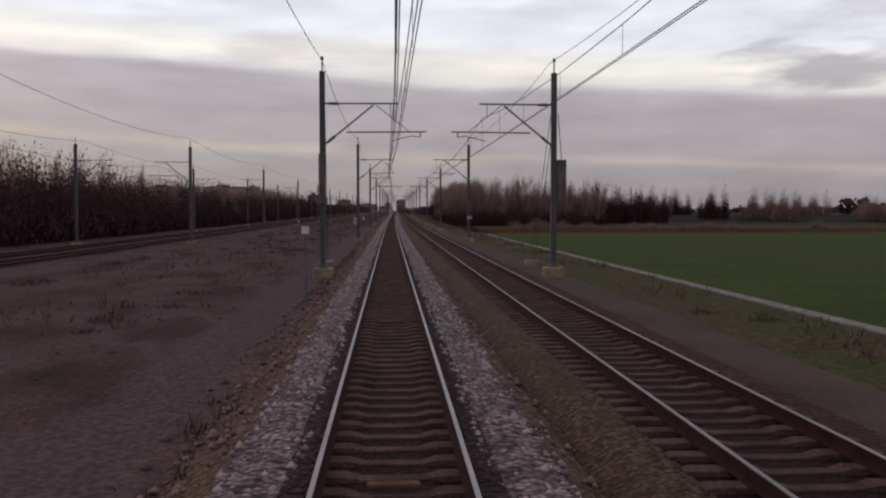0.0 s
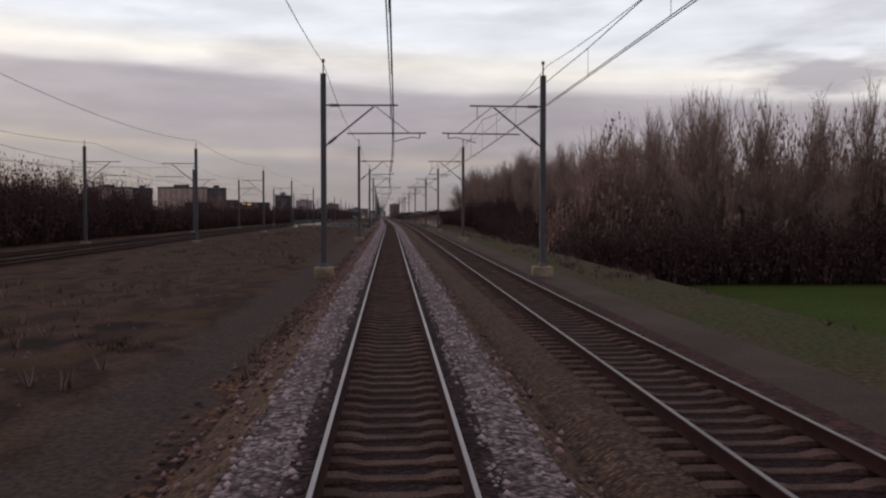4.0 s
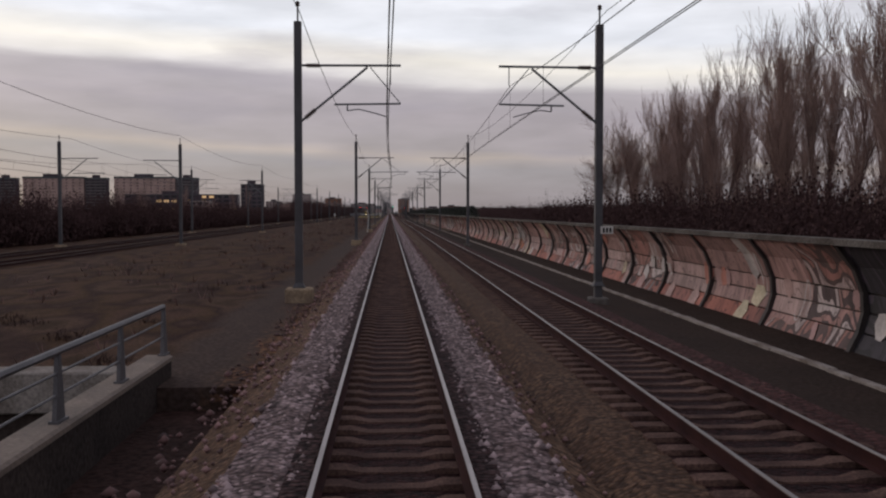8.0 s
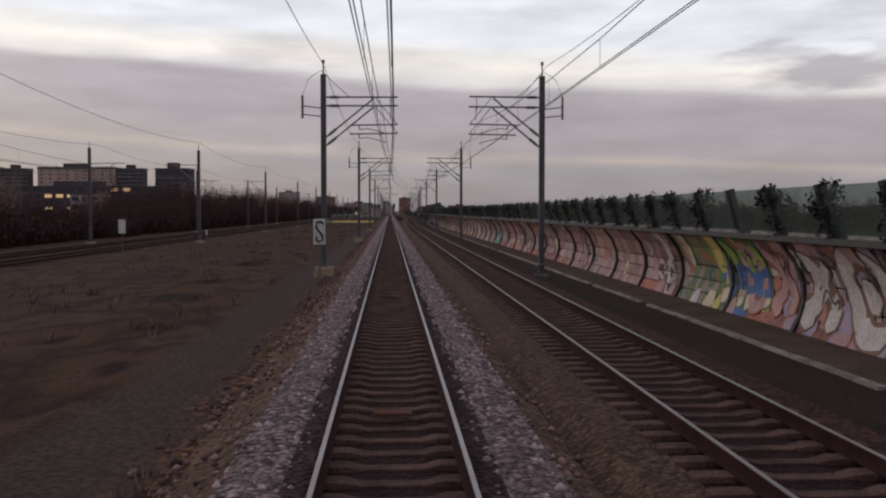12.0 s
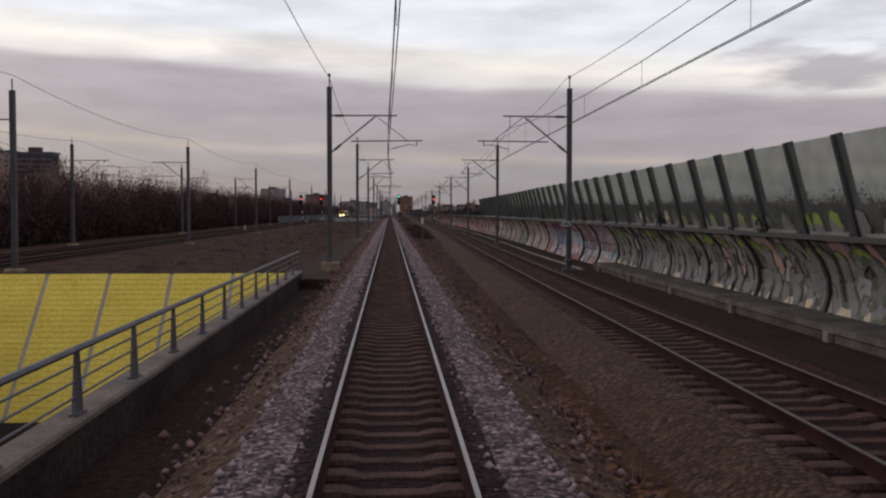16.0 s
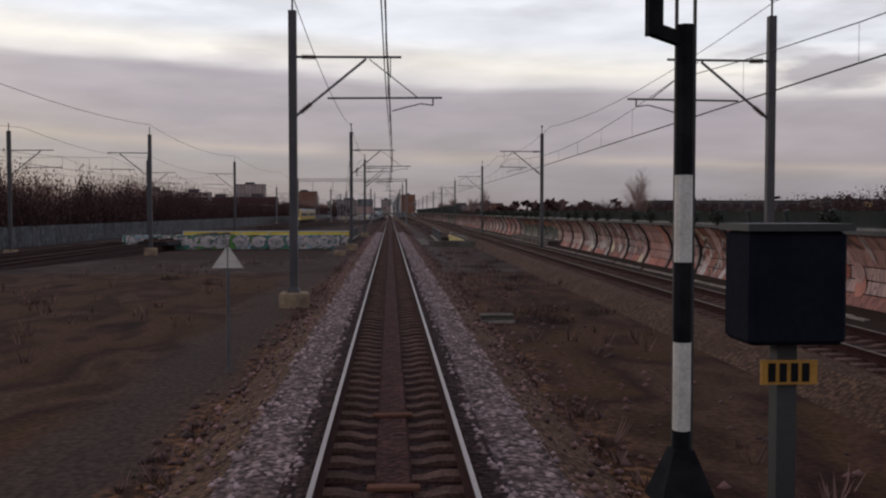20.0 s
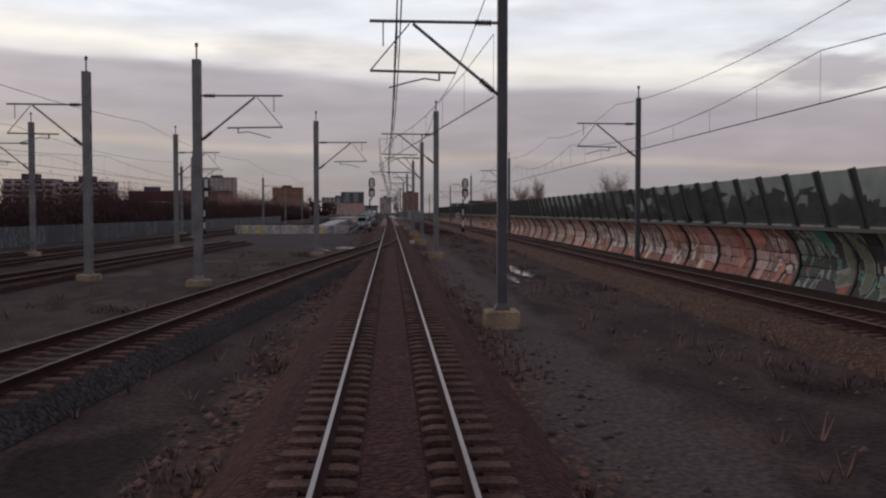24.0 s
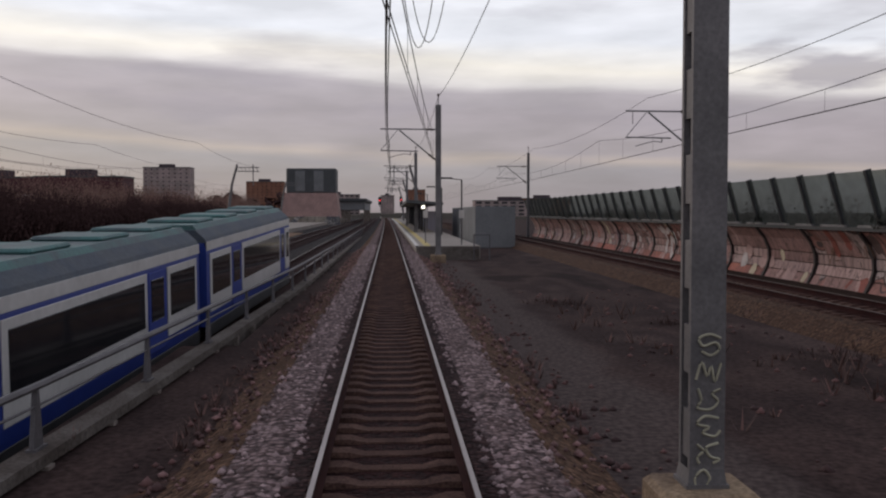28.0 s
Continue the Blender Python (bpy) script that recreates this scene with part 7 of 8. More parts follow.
# ---- trains ----
M_BLUE = material("metro_blue_paint", (.010, .032, .22), .55, (.010, .030, .21), 2.0, .2, .01, spread=.04)
M_WHITEPAINT = material("white_train_paint", (.52, .51, .50), .4, (.44, .43, .42), 1.5, .2, .01, spread=.04)
M_SLATE = material("grimy_slate_paint", (.035, .05, .075), .7, (.055, .065, .08), .8, .1, .05)
M_TEAL = material("teal_roof_paint", (.045, .135, .13), .6, (.05, .075, .085), 1.2, .1, .05)
M_TRAINGLASS = material("dark_tinted_window", (.012, .012, .015), .08, (.018, .018, .02), 1.0, .3, 0, spread=.02)
M_GREYTRAIN = material("brushed_grey_train", (.034, .035, .050), .7, (.025, .026, .037), 1.5, .1, .02)
M_ROOFGREY = material("grimy_pale_roof", (.36, .34, .33), .8, (.24, .225, .22), 1.6, .12, .1)
M_TRAINYELLOW = material("train_yellow", (.38, .26, .045), .5, (.33, .22, .04), 1.0, .2, .01)
M_NAVY = material("train_navy", (.02, .03, .10), .45, (.02, .025, .08), 1.0, .2, .01)
HEADLIGHT = glow("headlight", (1.0, .85, .55), 14.0)


def place_car(t, x_at, z_at, y0, length):
    """Stands a vehicle on its curved and sloping track."""
    a, b = Vector(P(x_at(y0), y0, z_at(y0))), Vector(P(x_at(y0 + length), y0 + length, z_at(y0 + length)))
    d = (b - a).normalized()
    side = d.cross(Vector((0, 0, 1))).normalized()
    up = side.cross(d)
    t.matrix_basis = Matrix.Translation(a) @ Matrix((side, d, up)).transposed().to_4x4()


CAR = [(-1.32, .55), (1.32, .55), (1.38, .9), (1.38, 2.75), (1.30, 3.1), (1.05, 3.35), (-1.05, 3.35), (-1.30, 3.1), (-1.38, 2.75), (-1.38, .9)]


def metro_car(y0, length, front=False):
    t = thing("metro_car", "blue and white metro carriage with dark windows and a teal roof", "train", "metro train")
    place_car(t, metro_x, metro_z, y0, length)
    part("body", Geo().extrude(CAR, .15, length - .15), M_BLUE, t, "blue painted body")
    for s in (-1, 1):
        x = lambda a: (min(s * 1.38, s * (1.38 + a)), max(s * 1.38, s * (1.38 + a)))
        g = Geo()
        g.box(*x(.02), .15, length - .15, 2.80, 3.06, .004)
        part("roof_stripe", g, M_WHITEPAINT, t, "white stripe under the roof")
        part("skirt", Geo().box(*x(.03), .3, length - .3, .25, .62, .01), M_STEELDARK, t)
    spans, doors = [(.5, 3.2), (4.8, 12.0), (13.2, 14.2)], [(3.35, 4.65), (12.1, 13.1)]
    if not front:
        spans, doors = [(length - b, length - a) for a, b in spans], [(length - b, length - a) for a, b in doors]
    for s in (-1, 1):
        for a, b in spans:
            o = s * 1.38
            lo, hi = sorted((o, o + s * .03))
            pan = part("window_panel", Geo().box(lo, hi, a, b, .95, 2.70, .01), M_WHITEPAINT, t, "white window panel")
            lo, hi = sorted((o + s * .02, o + s * .045))
            part("window", Geo().box(lo, hi, a + .22, b - .22, 1.45, 2.52, .01), M_TRAINGLASS, pan, "dark tinted window")
        for a, b in doors:
            lo, hi = sorted((s * 1.38, s * 1.40))
            d = part("door", Geo().box(lo, hi, a, b, .75, 2.68, .01), M_BLUE, t, "blue sliding door")
            lo, hi = sorted((s * 1.395, s * 1.41))
            part("door_window", Geo().box(lo, hi, a + .15, b - .15, 1.5, 2.5, .01), M_TRAINGLASS, d)
    part("roof_shell", Geo().extrude([(-1.395, 3.03), (1.395, 3.03), (1.33, 3.16), (1.07, 3.40), (-1.07, 3.40), (-1.33, 3.16)], .14, length - .14), M_SLATE, t, "grimy slate-blue roof edge")
    part("roof", Geo().extrude([(-1.1, 3.36), (1.1, 3.36), (.95, 3.54), (-.95, 3.54)], .3, length - .3), M_TEAL, t, "teal roof fairing")
    for a in along(1.5, length - 2.5, 3.2):
        part("roof_unit", Geo().box(-.8, .8, a, a + 1.9, 3.52, 3.64, .05), M_TEAL, t)
    part("gangway", Geo().box(-1.0, 1.0, length - .15, length + .35, .8, 3.1), M_STEELDARK, t)
    for a in (1.6, length - 2.6):
        part("bogie", Geo().box(-1.0, 1.0, a - 1.0, a + 1.0, .18, .5, .05), M_STEELDARK, t)
        for dy in (-.7, .7):
            for sx in (-.75, .75):
                part("wheel", Geo().tube([(sx - .06, a + dy, .36), (sx + .06, a + dy, .36)], .36, 14), M_RAIL, t)
    return t


for y0, length in ((1890.5, 14.5), (1875.5, 14.5)):
    t = metro_car(y0, length, y0 > 1890)
    if y0 < 1880:      # the driver's end
        part("cab_front", Geo().box(-1.25, 1.25, .02, .16, .85, 3.2, .06), M_WHITEPAINT, t, "white cab front")
        part("windscreen", Geo().box(-1.1, 1.1, -.01, .05, 1.75, 2.95, .02), M_TRAINGLASS, t, "dark windscreen")
        for s in (-.95, .95):
            part("tail_light", Geo().tube([(s, -.01, 1.25), (s, .06, 1.25)], .09, 10), M_STEELDARK, t)


def grey_car(y0, length, front):
    t = thing("metro_car", "dark grey metro carriage with a pale grimy roof", "train", "grey metro train")
    place_car(t, metro_x, metro_z, y0, length)
    part("body", Geo().extrude(CAR, .1, length - .1), M_GREYTRAIN, t)
    part("roof", Geo().extrude([(-1.2, 3.30), (1.2, 3.30), (.9, 3.48), (-.9, 3.48)], .2, length - .2), M_ROOFGREY, t, "pale grimy roof")
    for s in (-1, 1):
        for i in range(6):
            a = 1.0 + i * (length - 2) / 6
            lo, hi = sorted((s * 1.37, s * 1.40))
            part("window", Geo().box(lo, hi, a + .1, a + 1.3, 1.6, 2.6, .01), M_TRAINGLASS, t)
            part("door", Geo().box(lo, hi, a + 1.5, a + 2.6, .8, 2.65, .01), M_SLATE, t, "slate-blue door")
    if front:
        part("windscreen", Geo().box(-1.15, 1.15, .04, .12, 1.55, 2.75, .02), M_TRAINGLASS, t)
        part("destination_sign", Geo().box(-1.1, -.35, .02, .06, 2.82, 3.1), glow("amber_display", (1, .75, .1), 1.2), t, "amber destination display")
        for s in (-.95, .95):
            part("headlight", Geo().tube([(s, .02, 1.15), (s, .12, 1.15)], .11, 10), HEADLIGHT, t, "lit headlight")
    for a in (2.2, length - 2.2):
        part("bogie", Geo().box(-1.0, 1.0, a - 1.1, a + 1.1, .1, .55, .05), M_STEELDARK, t)
    return t


grey_car(1762, 18, True)
grey_car(1780.5, 18, False)
grey_car(1799, 18, False)


def rail_coach(y0, length, front, x=-26.5):
    t = thing("train_coach", "yellow and blue electric train with lit headlights" if front else "yellow and blue train coach", "train", "passenger train", x=x, y=y0, z=-.4)
    part("body", Geo().extrude([(x0 * 1.05, z0 * 1.12) for x0, z0 in CAR], 1.2 if front else .1, length), M_TRAINYELLOW, t)
    part("roof", Geo().extrude([(-1.46, 3.0), (1.46, 3.0), (1.40, 3.5), (1.12, 3.80), (-1.12, 3.80), (-1.40, 3.5)], 1.3 if front else .15, length - .05), M_ROOFGREY, t, "pale grey roof")
    for s in (-1, 1):
        lo, hi = sorted((s * 1.45, s * 1.475))
        part("window_band", Geo().box(lo, hi, 2.5, length - .5, 1.7, 2.6, .01), M_NAVY, t, "dark blue window band")
        for i in range(7):
            lo, hi = sorted((s * 1.47, s * 1.49))
            part("window", Geo().box(lo, hi, 3.2 + i * 2.6, 5.0 + i * 2.6, 1.8, 2.5, .01), M_TRAINGLASS, t)
    if front:
        part("nose", Geo().add([(-1.35, 0, .7), (1.35, 0, .7), (1.2, .25, 1.9), (-1.2, .25, 1.9), (-1.05, 1.2, 3.6), (1.05, 1.2, 3.6), (1.45, 1.25, .7), (-1.45, 1.25, .7), (1.45, 1.25, 3.0), (-1.45, 1.25, 3.0)],
                               [(0, 1, 2, 3), (3, 2, 5, 4), (1, 6, 8, 2), (2, 8, 5), (0, 3, 9, 7), (3, 4, 9)]), M_TRAINYELLOW, t)
        part("windscreen", Geo().add([(-1.05, .30, 2.0), (1.05, .30, 2.0), (.95, .95, 3.2), (-.95, .95, 3.2)], [(0, 1, 2, 3)]), M_TRAINGLASS, t)
        for s in (-.9, .9):
            part("headlight", Geo().tube([(s, -.03, 1.2), (s, .1, 1.2)], .16, 10), HEADLIGHT, t, "lit headlight")
    for a in (3, length - 3):
        part("bogie", Geo().box(-1.0, 1.0, a - 1.3, a + 1.3, .15, .7, .05), M_STEELDARK, t)


rail_coach(1618, 26, True)
rail_coach(1645, 26, False)

# ---- station ahead ----
M_PAVING = material("pale_platform_paving", (.26, .23, .20), .85, (.20, .17, .15), 2.0, .1, .1)
M_SAFETY = material("yellow_safety_strip", (.46, .36, .12), .8, (.38, .30, .10), .5, .05, .05)
M_BRICKPINK = material("pinkish_render", (.30, .19, .17), .85, (.22, .14, .13), 2.0, .2, .1)
M_DARKCLAD = material("dark_grey_cladding", (.055, .06, .065), .6, (.04, .043, .047), 2.0, .1, .05)
M_GREYWALL = material("grey_screen_panels", (.16, .165, .175), .7, (.12, .125, .13), 2.5, .1, .1)
plat = thing("platform", "pale station platform with a yellow safety strip", "platform", kind="structure")
part("deck", sweep(Geo(), [(1.75, -.6), (6.0, -.6), (6.0, .28), (1.75, .28)], 1925, 2180, 6), M_PAVING, plat)
part("safety_strip", sweep(Geo(), [(2.3, .284), (2.75, .284), (2.75, .29), (2.3, .29)], 1925, 2180, 6), M_SAFETY, plat)
part("edge", sweep(Geo(), [(1.70, .16), (1.95, .16), (1.95, .30), (1.70, .30)], 1925, 2180, 6), M_POLEWHITE, plat)
part("end_wall", Geo().box(bend(1925) + 1.9, bend(1925) + 5.9, 1924.6, 1925, -.7, .25, .03), M_CONCRETE_DARK, plat)
can = thing("platform_canopy", "low dark canopy on steel columns over the platform", "canopy", x=3.9, y=1965)
part("canopy_roof", Geo().extrude([(-2.0, 3.5), (2.0, 3.3), (2.0, 3.55), (-2.0, 3.85)], 0, 90), M_DARKCLAD, can)
for i in range(10):
    part("column", Geo().box(-.12, .12, 1 + i * 9.5, 1.24 + i * 9.5, .28, 3.5), M_STEELDARK, can)
part("back_panel", Geo().box(1.2, 1.3, 2, 86, .28, 2.6), M_NAVY, can)
part("lamp", Geo().box(-.35, -.05, -.3, -.1, 2.9, 3.2), glow("platform_lamp", (1, .95, .8), 3.0), can, "lit platform lamp")


def lamp_post(x, y, arm=-1.0):
    t = thing("platform_lamp_post", "tall thin lamp post on the platform", "lamp post", "platform lamps", x=x, y=y, z=.28)
    part("pole", Geo().tube([(0, 0, 0), (0, 0, 4.6)], .06, 8), M_STEELDARK, t)
    part("arm", Geo().bar((0, 0, 4.6), (arm * 1.4, 0, 4.75), .10, .06), M_STEELDARK, t)
    part("lamp_head", Geo().box(min(arm * .7, arm * 1.5), max(arm * .7, arm * 1.5), -.12, .12, 4.66, 4.78), M_STEELDARK, t)


lamp_post(5.3, 1932)
lamp_post(5.2, 1956)
lamp_post(5.2, 1990)
shed = thing("platform_shelter", "grey panelled shelter at the end of the platform", "shelter", x=7.6, y=1945, z=-.6)
for i in range(9):
    part("panel", Geo().box(-.1, .1, i * 3.5, i * 3.5 + 3.4, 0, 3.6, .02), M_GREYWALL, shed)
part("end_panel", Geo().box(-.1, 3.4, -.1, .1, 0, 3.6, .02), M_GREYWALL, shed)
for x, y, lab in ((2.6, 1931, "small white notice on a thin post by the platform"), (4.9, 1927, "red post beside the platform end")):
    sign_post(x, y, 2.4, .35, .55, lab, "sign", z=.25)
fen = thing("platform_gate", "grey steel gate frame at the platform end", "gate", x=5.9, y=1923, z=-.6)
part("gate_frame", Geo().bar((-.5, 0, 0), (-.5, 0, 1.7), .07, .07).bar((.5, 0, 0), (.5, 0, 1.7), .07, .07).bar((-.5, 0, 1.65), (.5, 0, 1.65), .07, .07).bar((-.5, 0, .8), (.5, 0, .8), .05, .05), M_RAILING, fen)


def curved_mast(x, y, side):
    t = thing("curved_mast", "leaning curved steel mast carrying a lattice arm", "mast", "station masts", x=x, y=y)
    part("post", Geo().tube([(0, 0, -.5), (.1 * side, 0, 3), (.5 * side, 0, 6), (1.2 * side, 0, 8.6)], .22, 8, .14), M_MAST_PALE, t)
    g = Geo().tube([(1.1 * side, 0, 8.2), (4.0 * side, 0, 8.2)], .06, 6).tube([(1.0 * side, 0, 7.7), (4.0 * side, 0, 7.7)], .06, 6)
    for i in range(6):
        g.tube([((1.1 + i * .5) * side, 0, 8.2), ((1.35 + i * .5) * side, 0, 7.7)], .03, 5)
    part("lattice_arm", g, M_MAST_PALE, t)
    part("drop_post", Geo().tube([(3.2 * side, 0, 8.6), (3.2 * side, 0, 5.9)], .07, 6), M_MAST_PALE, t)


for x, y, side in ((3.9, 1985, -1), (4.0, 2040, -1), (4.0, 2095, -1), (-20.5, 1985, 1), (-21, 2050, 1), (-21, 2120, 1)):
    curved_mast(x, y, side)
tower = thing("station_block", "dark clad lift tower on a pinkish base between the tracks", "building", x=-17.5, y=2078, z=-.6)
part("base", Geo().add([(-6.6, -1.5, 1.7), (6.6, -1.5, 1.7), (6.6, 9, 1.7), (-6.6, 9, 1.7), (-5.6, 0, 7.4), (5.9, 0, 7.4), (5.9, 9, 7.4), (-5.6, 9, 7.4)],
                       [(3, 2, 1, 0), (4, 5, 6, 7), (0, 1, 5, 4), (1, 2, 6, 5), (2, 3, 7, 6), (3, 0, 4, 7)]), M_BRICKPINK, tower, "pinkish sloping base")
part("foot_wall", Geo().box(-6.8, 6.8, -2.0, -1.6, 0, 2.1, .05), M_WALLART2, tower, "foot wall with black and white tags")
part("tower", Geo().box(-5.4, 5.8, 1, 9, 7.4, 13.0, .15), M_DARKCLAD, tower, "dark clad upper block")
for i in range(2):
    part("tall_window", Geo().box(-3.4 + i * 4.2, -1.2 + i * 4.2, .85, 1.0, 7.8, 12.4, .03), M_GREYWALL, tower, "tall grey glazed strip")
wing = thing("station_roof", "low dark station roof over the far platforms", "building", x=-8.5, y=2095, z=-.6)
part("roof", Geo().box(-3.5, 3.5, 0, 60, 5.6, 6.4, .1), M_DARKCLAD, wing)
part("wall", Geo().box(-3.2, 3.0, .5, 59, 3.6, 5.6), M_GREYWALL, wing)
for i in range(8):
    for x in (-3.0, 2.8):
        part("column", Geo().box(x - .15, x + .15, 2 + i * 7.5, 2.3 + i * 7.5, 0, 3.7), M_CONCRETE, wing)
plat2 = thing("platform", "far island platform with pale paving", "platform", kind="structure")
part("deck", sweep(Geo(), [(-21.5, -.8), (-13.5, -.8), (-13.5, .2), (-21.5, .2)], 1960, 2200, 8), M_PAVING, plat2)

# ---- buildings ----
M_FLATS = material("pale_concrete_flats", (.36, .28, .27), .9, (.24, .20, .19), 8.0, 1.0, .05)
M_FLATSPINK = material("pinkish_buff_flats", (.40, .275, .245), .9, (.31, .215, .19), 9.0, 1.2, .05)
M_FLATSDARK = material("dark_brick_flats", (.085, .065, .075), .9, (.065, .05, .058), 6.0, .8, .05)
M_MAROON = material("maroon_cladding", (.075, .018, .025), .8, (.058, .015, .02), 5.0, .6, .05)
M_WHITEWALL = material("white_rendered_wall", (.42, .39, .38), .9, (.33, .30, .30), 4.0, .5, .05)
M_PANE = material("dark_window_pane", (.02, .022, .028), .1, (.03, .03, .035), 3.0, .5, 0)
M_TAN = material("warm_brick_tower", (.23, .115, .08), .9, (.18, .088, .062), 6.0, .7, .05)
WARM = glow("lit_window", (1.0, .62, .30), .30)
M_LOWHALL = material("grey_white_hall_wall", (.15, .135, .135), .9, (.11, .10, .10), 4.0, .5, .05)


def block(x, y, w, d, h, floors, cols, mat, label, name="apartment_block", top=None, bands=False, z=-1.0, turn=0, lit=0.0, pent=True):
    t = thing(name, label, "building", "buildings beside the line", x=x, y=y, z=z, turn=turn)
    part("wall", Geo().box(-w / 2, w / 2, 0, d, 0, h), mat, t)
    part("roof", Geo().box(-w / 2 - .3, w / 2 + .3, -.3, d + .3, h, h + (2.4 if h > 44 else .6)), M_DARKCLAD, t)
    if pent:
        part("roof_house", Geo().box(-w * .18, w * .12, d * .2, d * .7, h + .6, h + (6.0 if h > 44 else 3.4)), M_FLATSDARK, t)
    rnd = random.Random(int(abs(x) * 7 + y))
    fh, cw = h / floors, w / cols
    far_rows = Geo()
    pane = mesh_of("window", Geo().box(-cw * .32, cw * .32, -.12, .12, fh * .28, fh * .80), M_PANE)
    glowing = mesh_of("window", Geo().box(-cw * .32, cw * .32, -.12, .12, fh * .28, fh * .80), WARM)
    for i in range(floors):
        if bands:
            part("balcony", Geo().box(-w / 2, w / 2, -1.1, -.05, i * fh, i * fh + fh * .38), M_LOWHALL if bands == 2 else mat, t, "long balcony front")
        if y > 1500 and floors > 7:     # too far off to tell one window from the next
            for j in range(cols):
                far_rows.box(-w / 2 + (j + .34) * cw, -w / 2 + (j + .62) * cw, -.12, .12, (i + .42) * fh, (i + .70) * fh)
            continue
        for j in range(cols):
            ob = new("window", glowing if rnd.random() < lit else pane)
            ob.parent = t
            ob.location = ((-w / 2 + (j + .5) * cw) * S, -.02 * S, i * fh * S)
        # the side that faces the line
        for j in range(max(1, int(d / 6)) if y < 2000 and floors < 8 else 0):
            ob = new("window", pane)
            ob.parent = t
            ob.matrix_basis = Matrix.Translation((w / 2 * S, (3 + j * 6) * S, i * fh * S)) @ pose(0, 0, 0, 0, 0, 90)
    if far_rows.v:
        part("facade_glazing", far_rows, M_PANE, t, "rows of dark windows")["kind"] = "stuff"
    if top:
        part("top_storey", Geo().box(-w / 2 - .1, w / 2 + .1, -.15, d + .1, h * .62, h + .65), top, t, "maroon upper storey")
    return t


# flats far to the left
for x, y in ((-312, 1800), (-428, 1806), (-544, 1812)):
    block(x, y, 76, 14, 46, 12, 9, M_FLATSPINK, "big pinkish slab of flats with a dark roof edge", lit=.02)
    block(x + 52, y + 3, 27, 14, 45, 12, 4, M_FLATSDARK, "dark brick end of a slab of flats with balconies", bands=2, lit=.03)
block(-178, 1395, 95, 14, 18, 5, 15, M_FLATSDARK, "low dark office building with a row of lit windows", "office_building", lit=.12)
block(-150, 1320, 20, 12, 12, 3, 4, M_FLATS, "small pale building behind the scrub", "office_building")
block(-105, 1300, 16, 14, 24, 8, 4, M_FLATSDARK, "dark block of flats behind the trees", lit=.02)
# by the station
block(-120, 2240, 34, 16, 17, 5, 8, M_WHITEWALL, "white and maroon block of flats", top=M_MAROON, lit=.02)
block(-156, 2250, 30, 16, 17, 5, 7, M_WHITEWALL, "white and maroon block of flats", top=M_MAROON, lit=.02)
block(-150, 2090, 24, 14, 18, 6, 5, M_FLATS, "pale block of flats with long balconies", bands=True)
block(-185, 2110, 26, 14, 20, 7, 5, M_FLATS, "pale block of flats with long balconies", bands=True)
block(-190, 2700, 40, 20, 42, 12, 8, M_FLATS, "tall pale block of flats behind the station")
block(-130, 2900, 40, 20, 36, 11, 8, M_TAN, "warm brick block of flats behind the station")
block(-60, 3000, 60, 20, 24, 7, 10, M_FLATS, "far grey office block", "office_building")
block(58, 3600, 34, 20, 44, 12, 6, M_TAN, "far tower block with an orange-brown front", "tower_block")
block(5, 3400, 22, 20, 30, 9, 5, M_FLATS, "far grey tower block", "tower_block")
block(100, 2600, 60, 20, 12, 4, 9, M_FLATS, "far low office building", "office_building")
block(150, 1760, 70, 16, 8, 2, 14, M_LOWHALL, "low white building with lit windows beyond the barrier", "office_building", lit=.06, pent=False)
block(230, 1780, 60, 16, 9, 2, 12, M_LOWHALL, "low white building with lit windows beyond the barrier", "office_building", lit=.05, pent=False)
block(150, 2750, 50, 14, 16, 4, 8, M_TAN, "low brick building beyond the barrier", "office_building")

# fence at the foot of the left scrub, before the station
M_TAGFENCE = graffiti("tagged_fence_panels", ((.035, .035, .042), (.05, .05, .06)), ((.045, .05, .06), (.10, .105, .12)), (.02, .02, .03), .9, .6, .45)
fence = thing("panel_fence", "low panel fence with pale graffiti along the scrub", "fence", kind="structure")
me = mesh_of("panel", Geo().box(-.05, .05, 0, 3.9, 0, 1.9), M_TAGFENCE)
for y in along(1380, 1900, 4):
    ob = new("panel", me)
    ob.parent = fence
    ob.matrix_basis = at(-33.5, y, -.7)
# wooden fence on the bank beside the meadow
fence = thing("wooden_fence", "dark wooden paling fence on the bank", "fence")
M_OLDWOOD = material("dark_weathered_wood", (.050, .034, .028), .95, (.030, .021, .018), .5, .05, .2)
me = mesh_of("pale", Geo().box(-.03, .03, -.06, .06, 0, .85), M_OLDWOOD)
for y in along(262, 384, .9):
    ob = new("pale", me)
    ob.parent = fence
    ob.matrix_basis = at(19.8, y, ground_height(19.8, y) - .05)
for z in (.25, .7):
    part("rail", sweep(Geo(), [(19.83, z - .05), (19.89, z - .05), (19.89, z + .05), (19.83, z + .05)], 262, 384, 5, lift=lambda y: ground_height(19.8, y)), M_OLDWOOD, fence)
tagged(part("concrete_strip", sweep(Geo(), [(24.3, -.4), (25.4, -.4), (25.4, .10), (24.3, .10)], -60, 246, 10, lift=lambda y: MEADOW - rise(y)), M_CONCRETE), "pale narrow concrete strip at the edge of the meadow", "path", kind="structure")


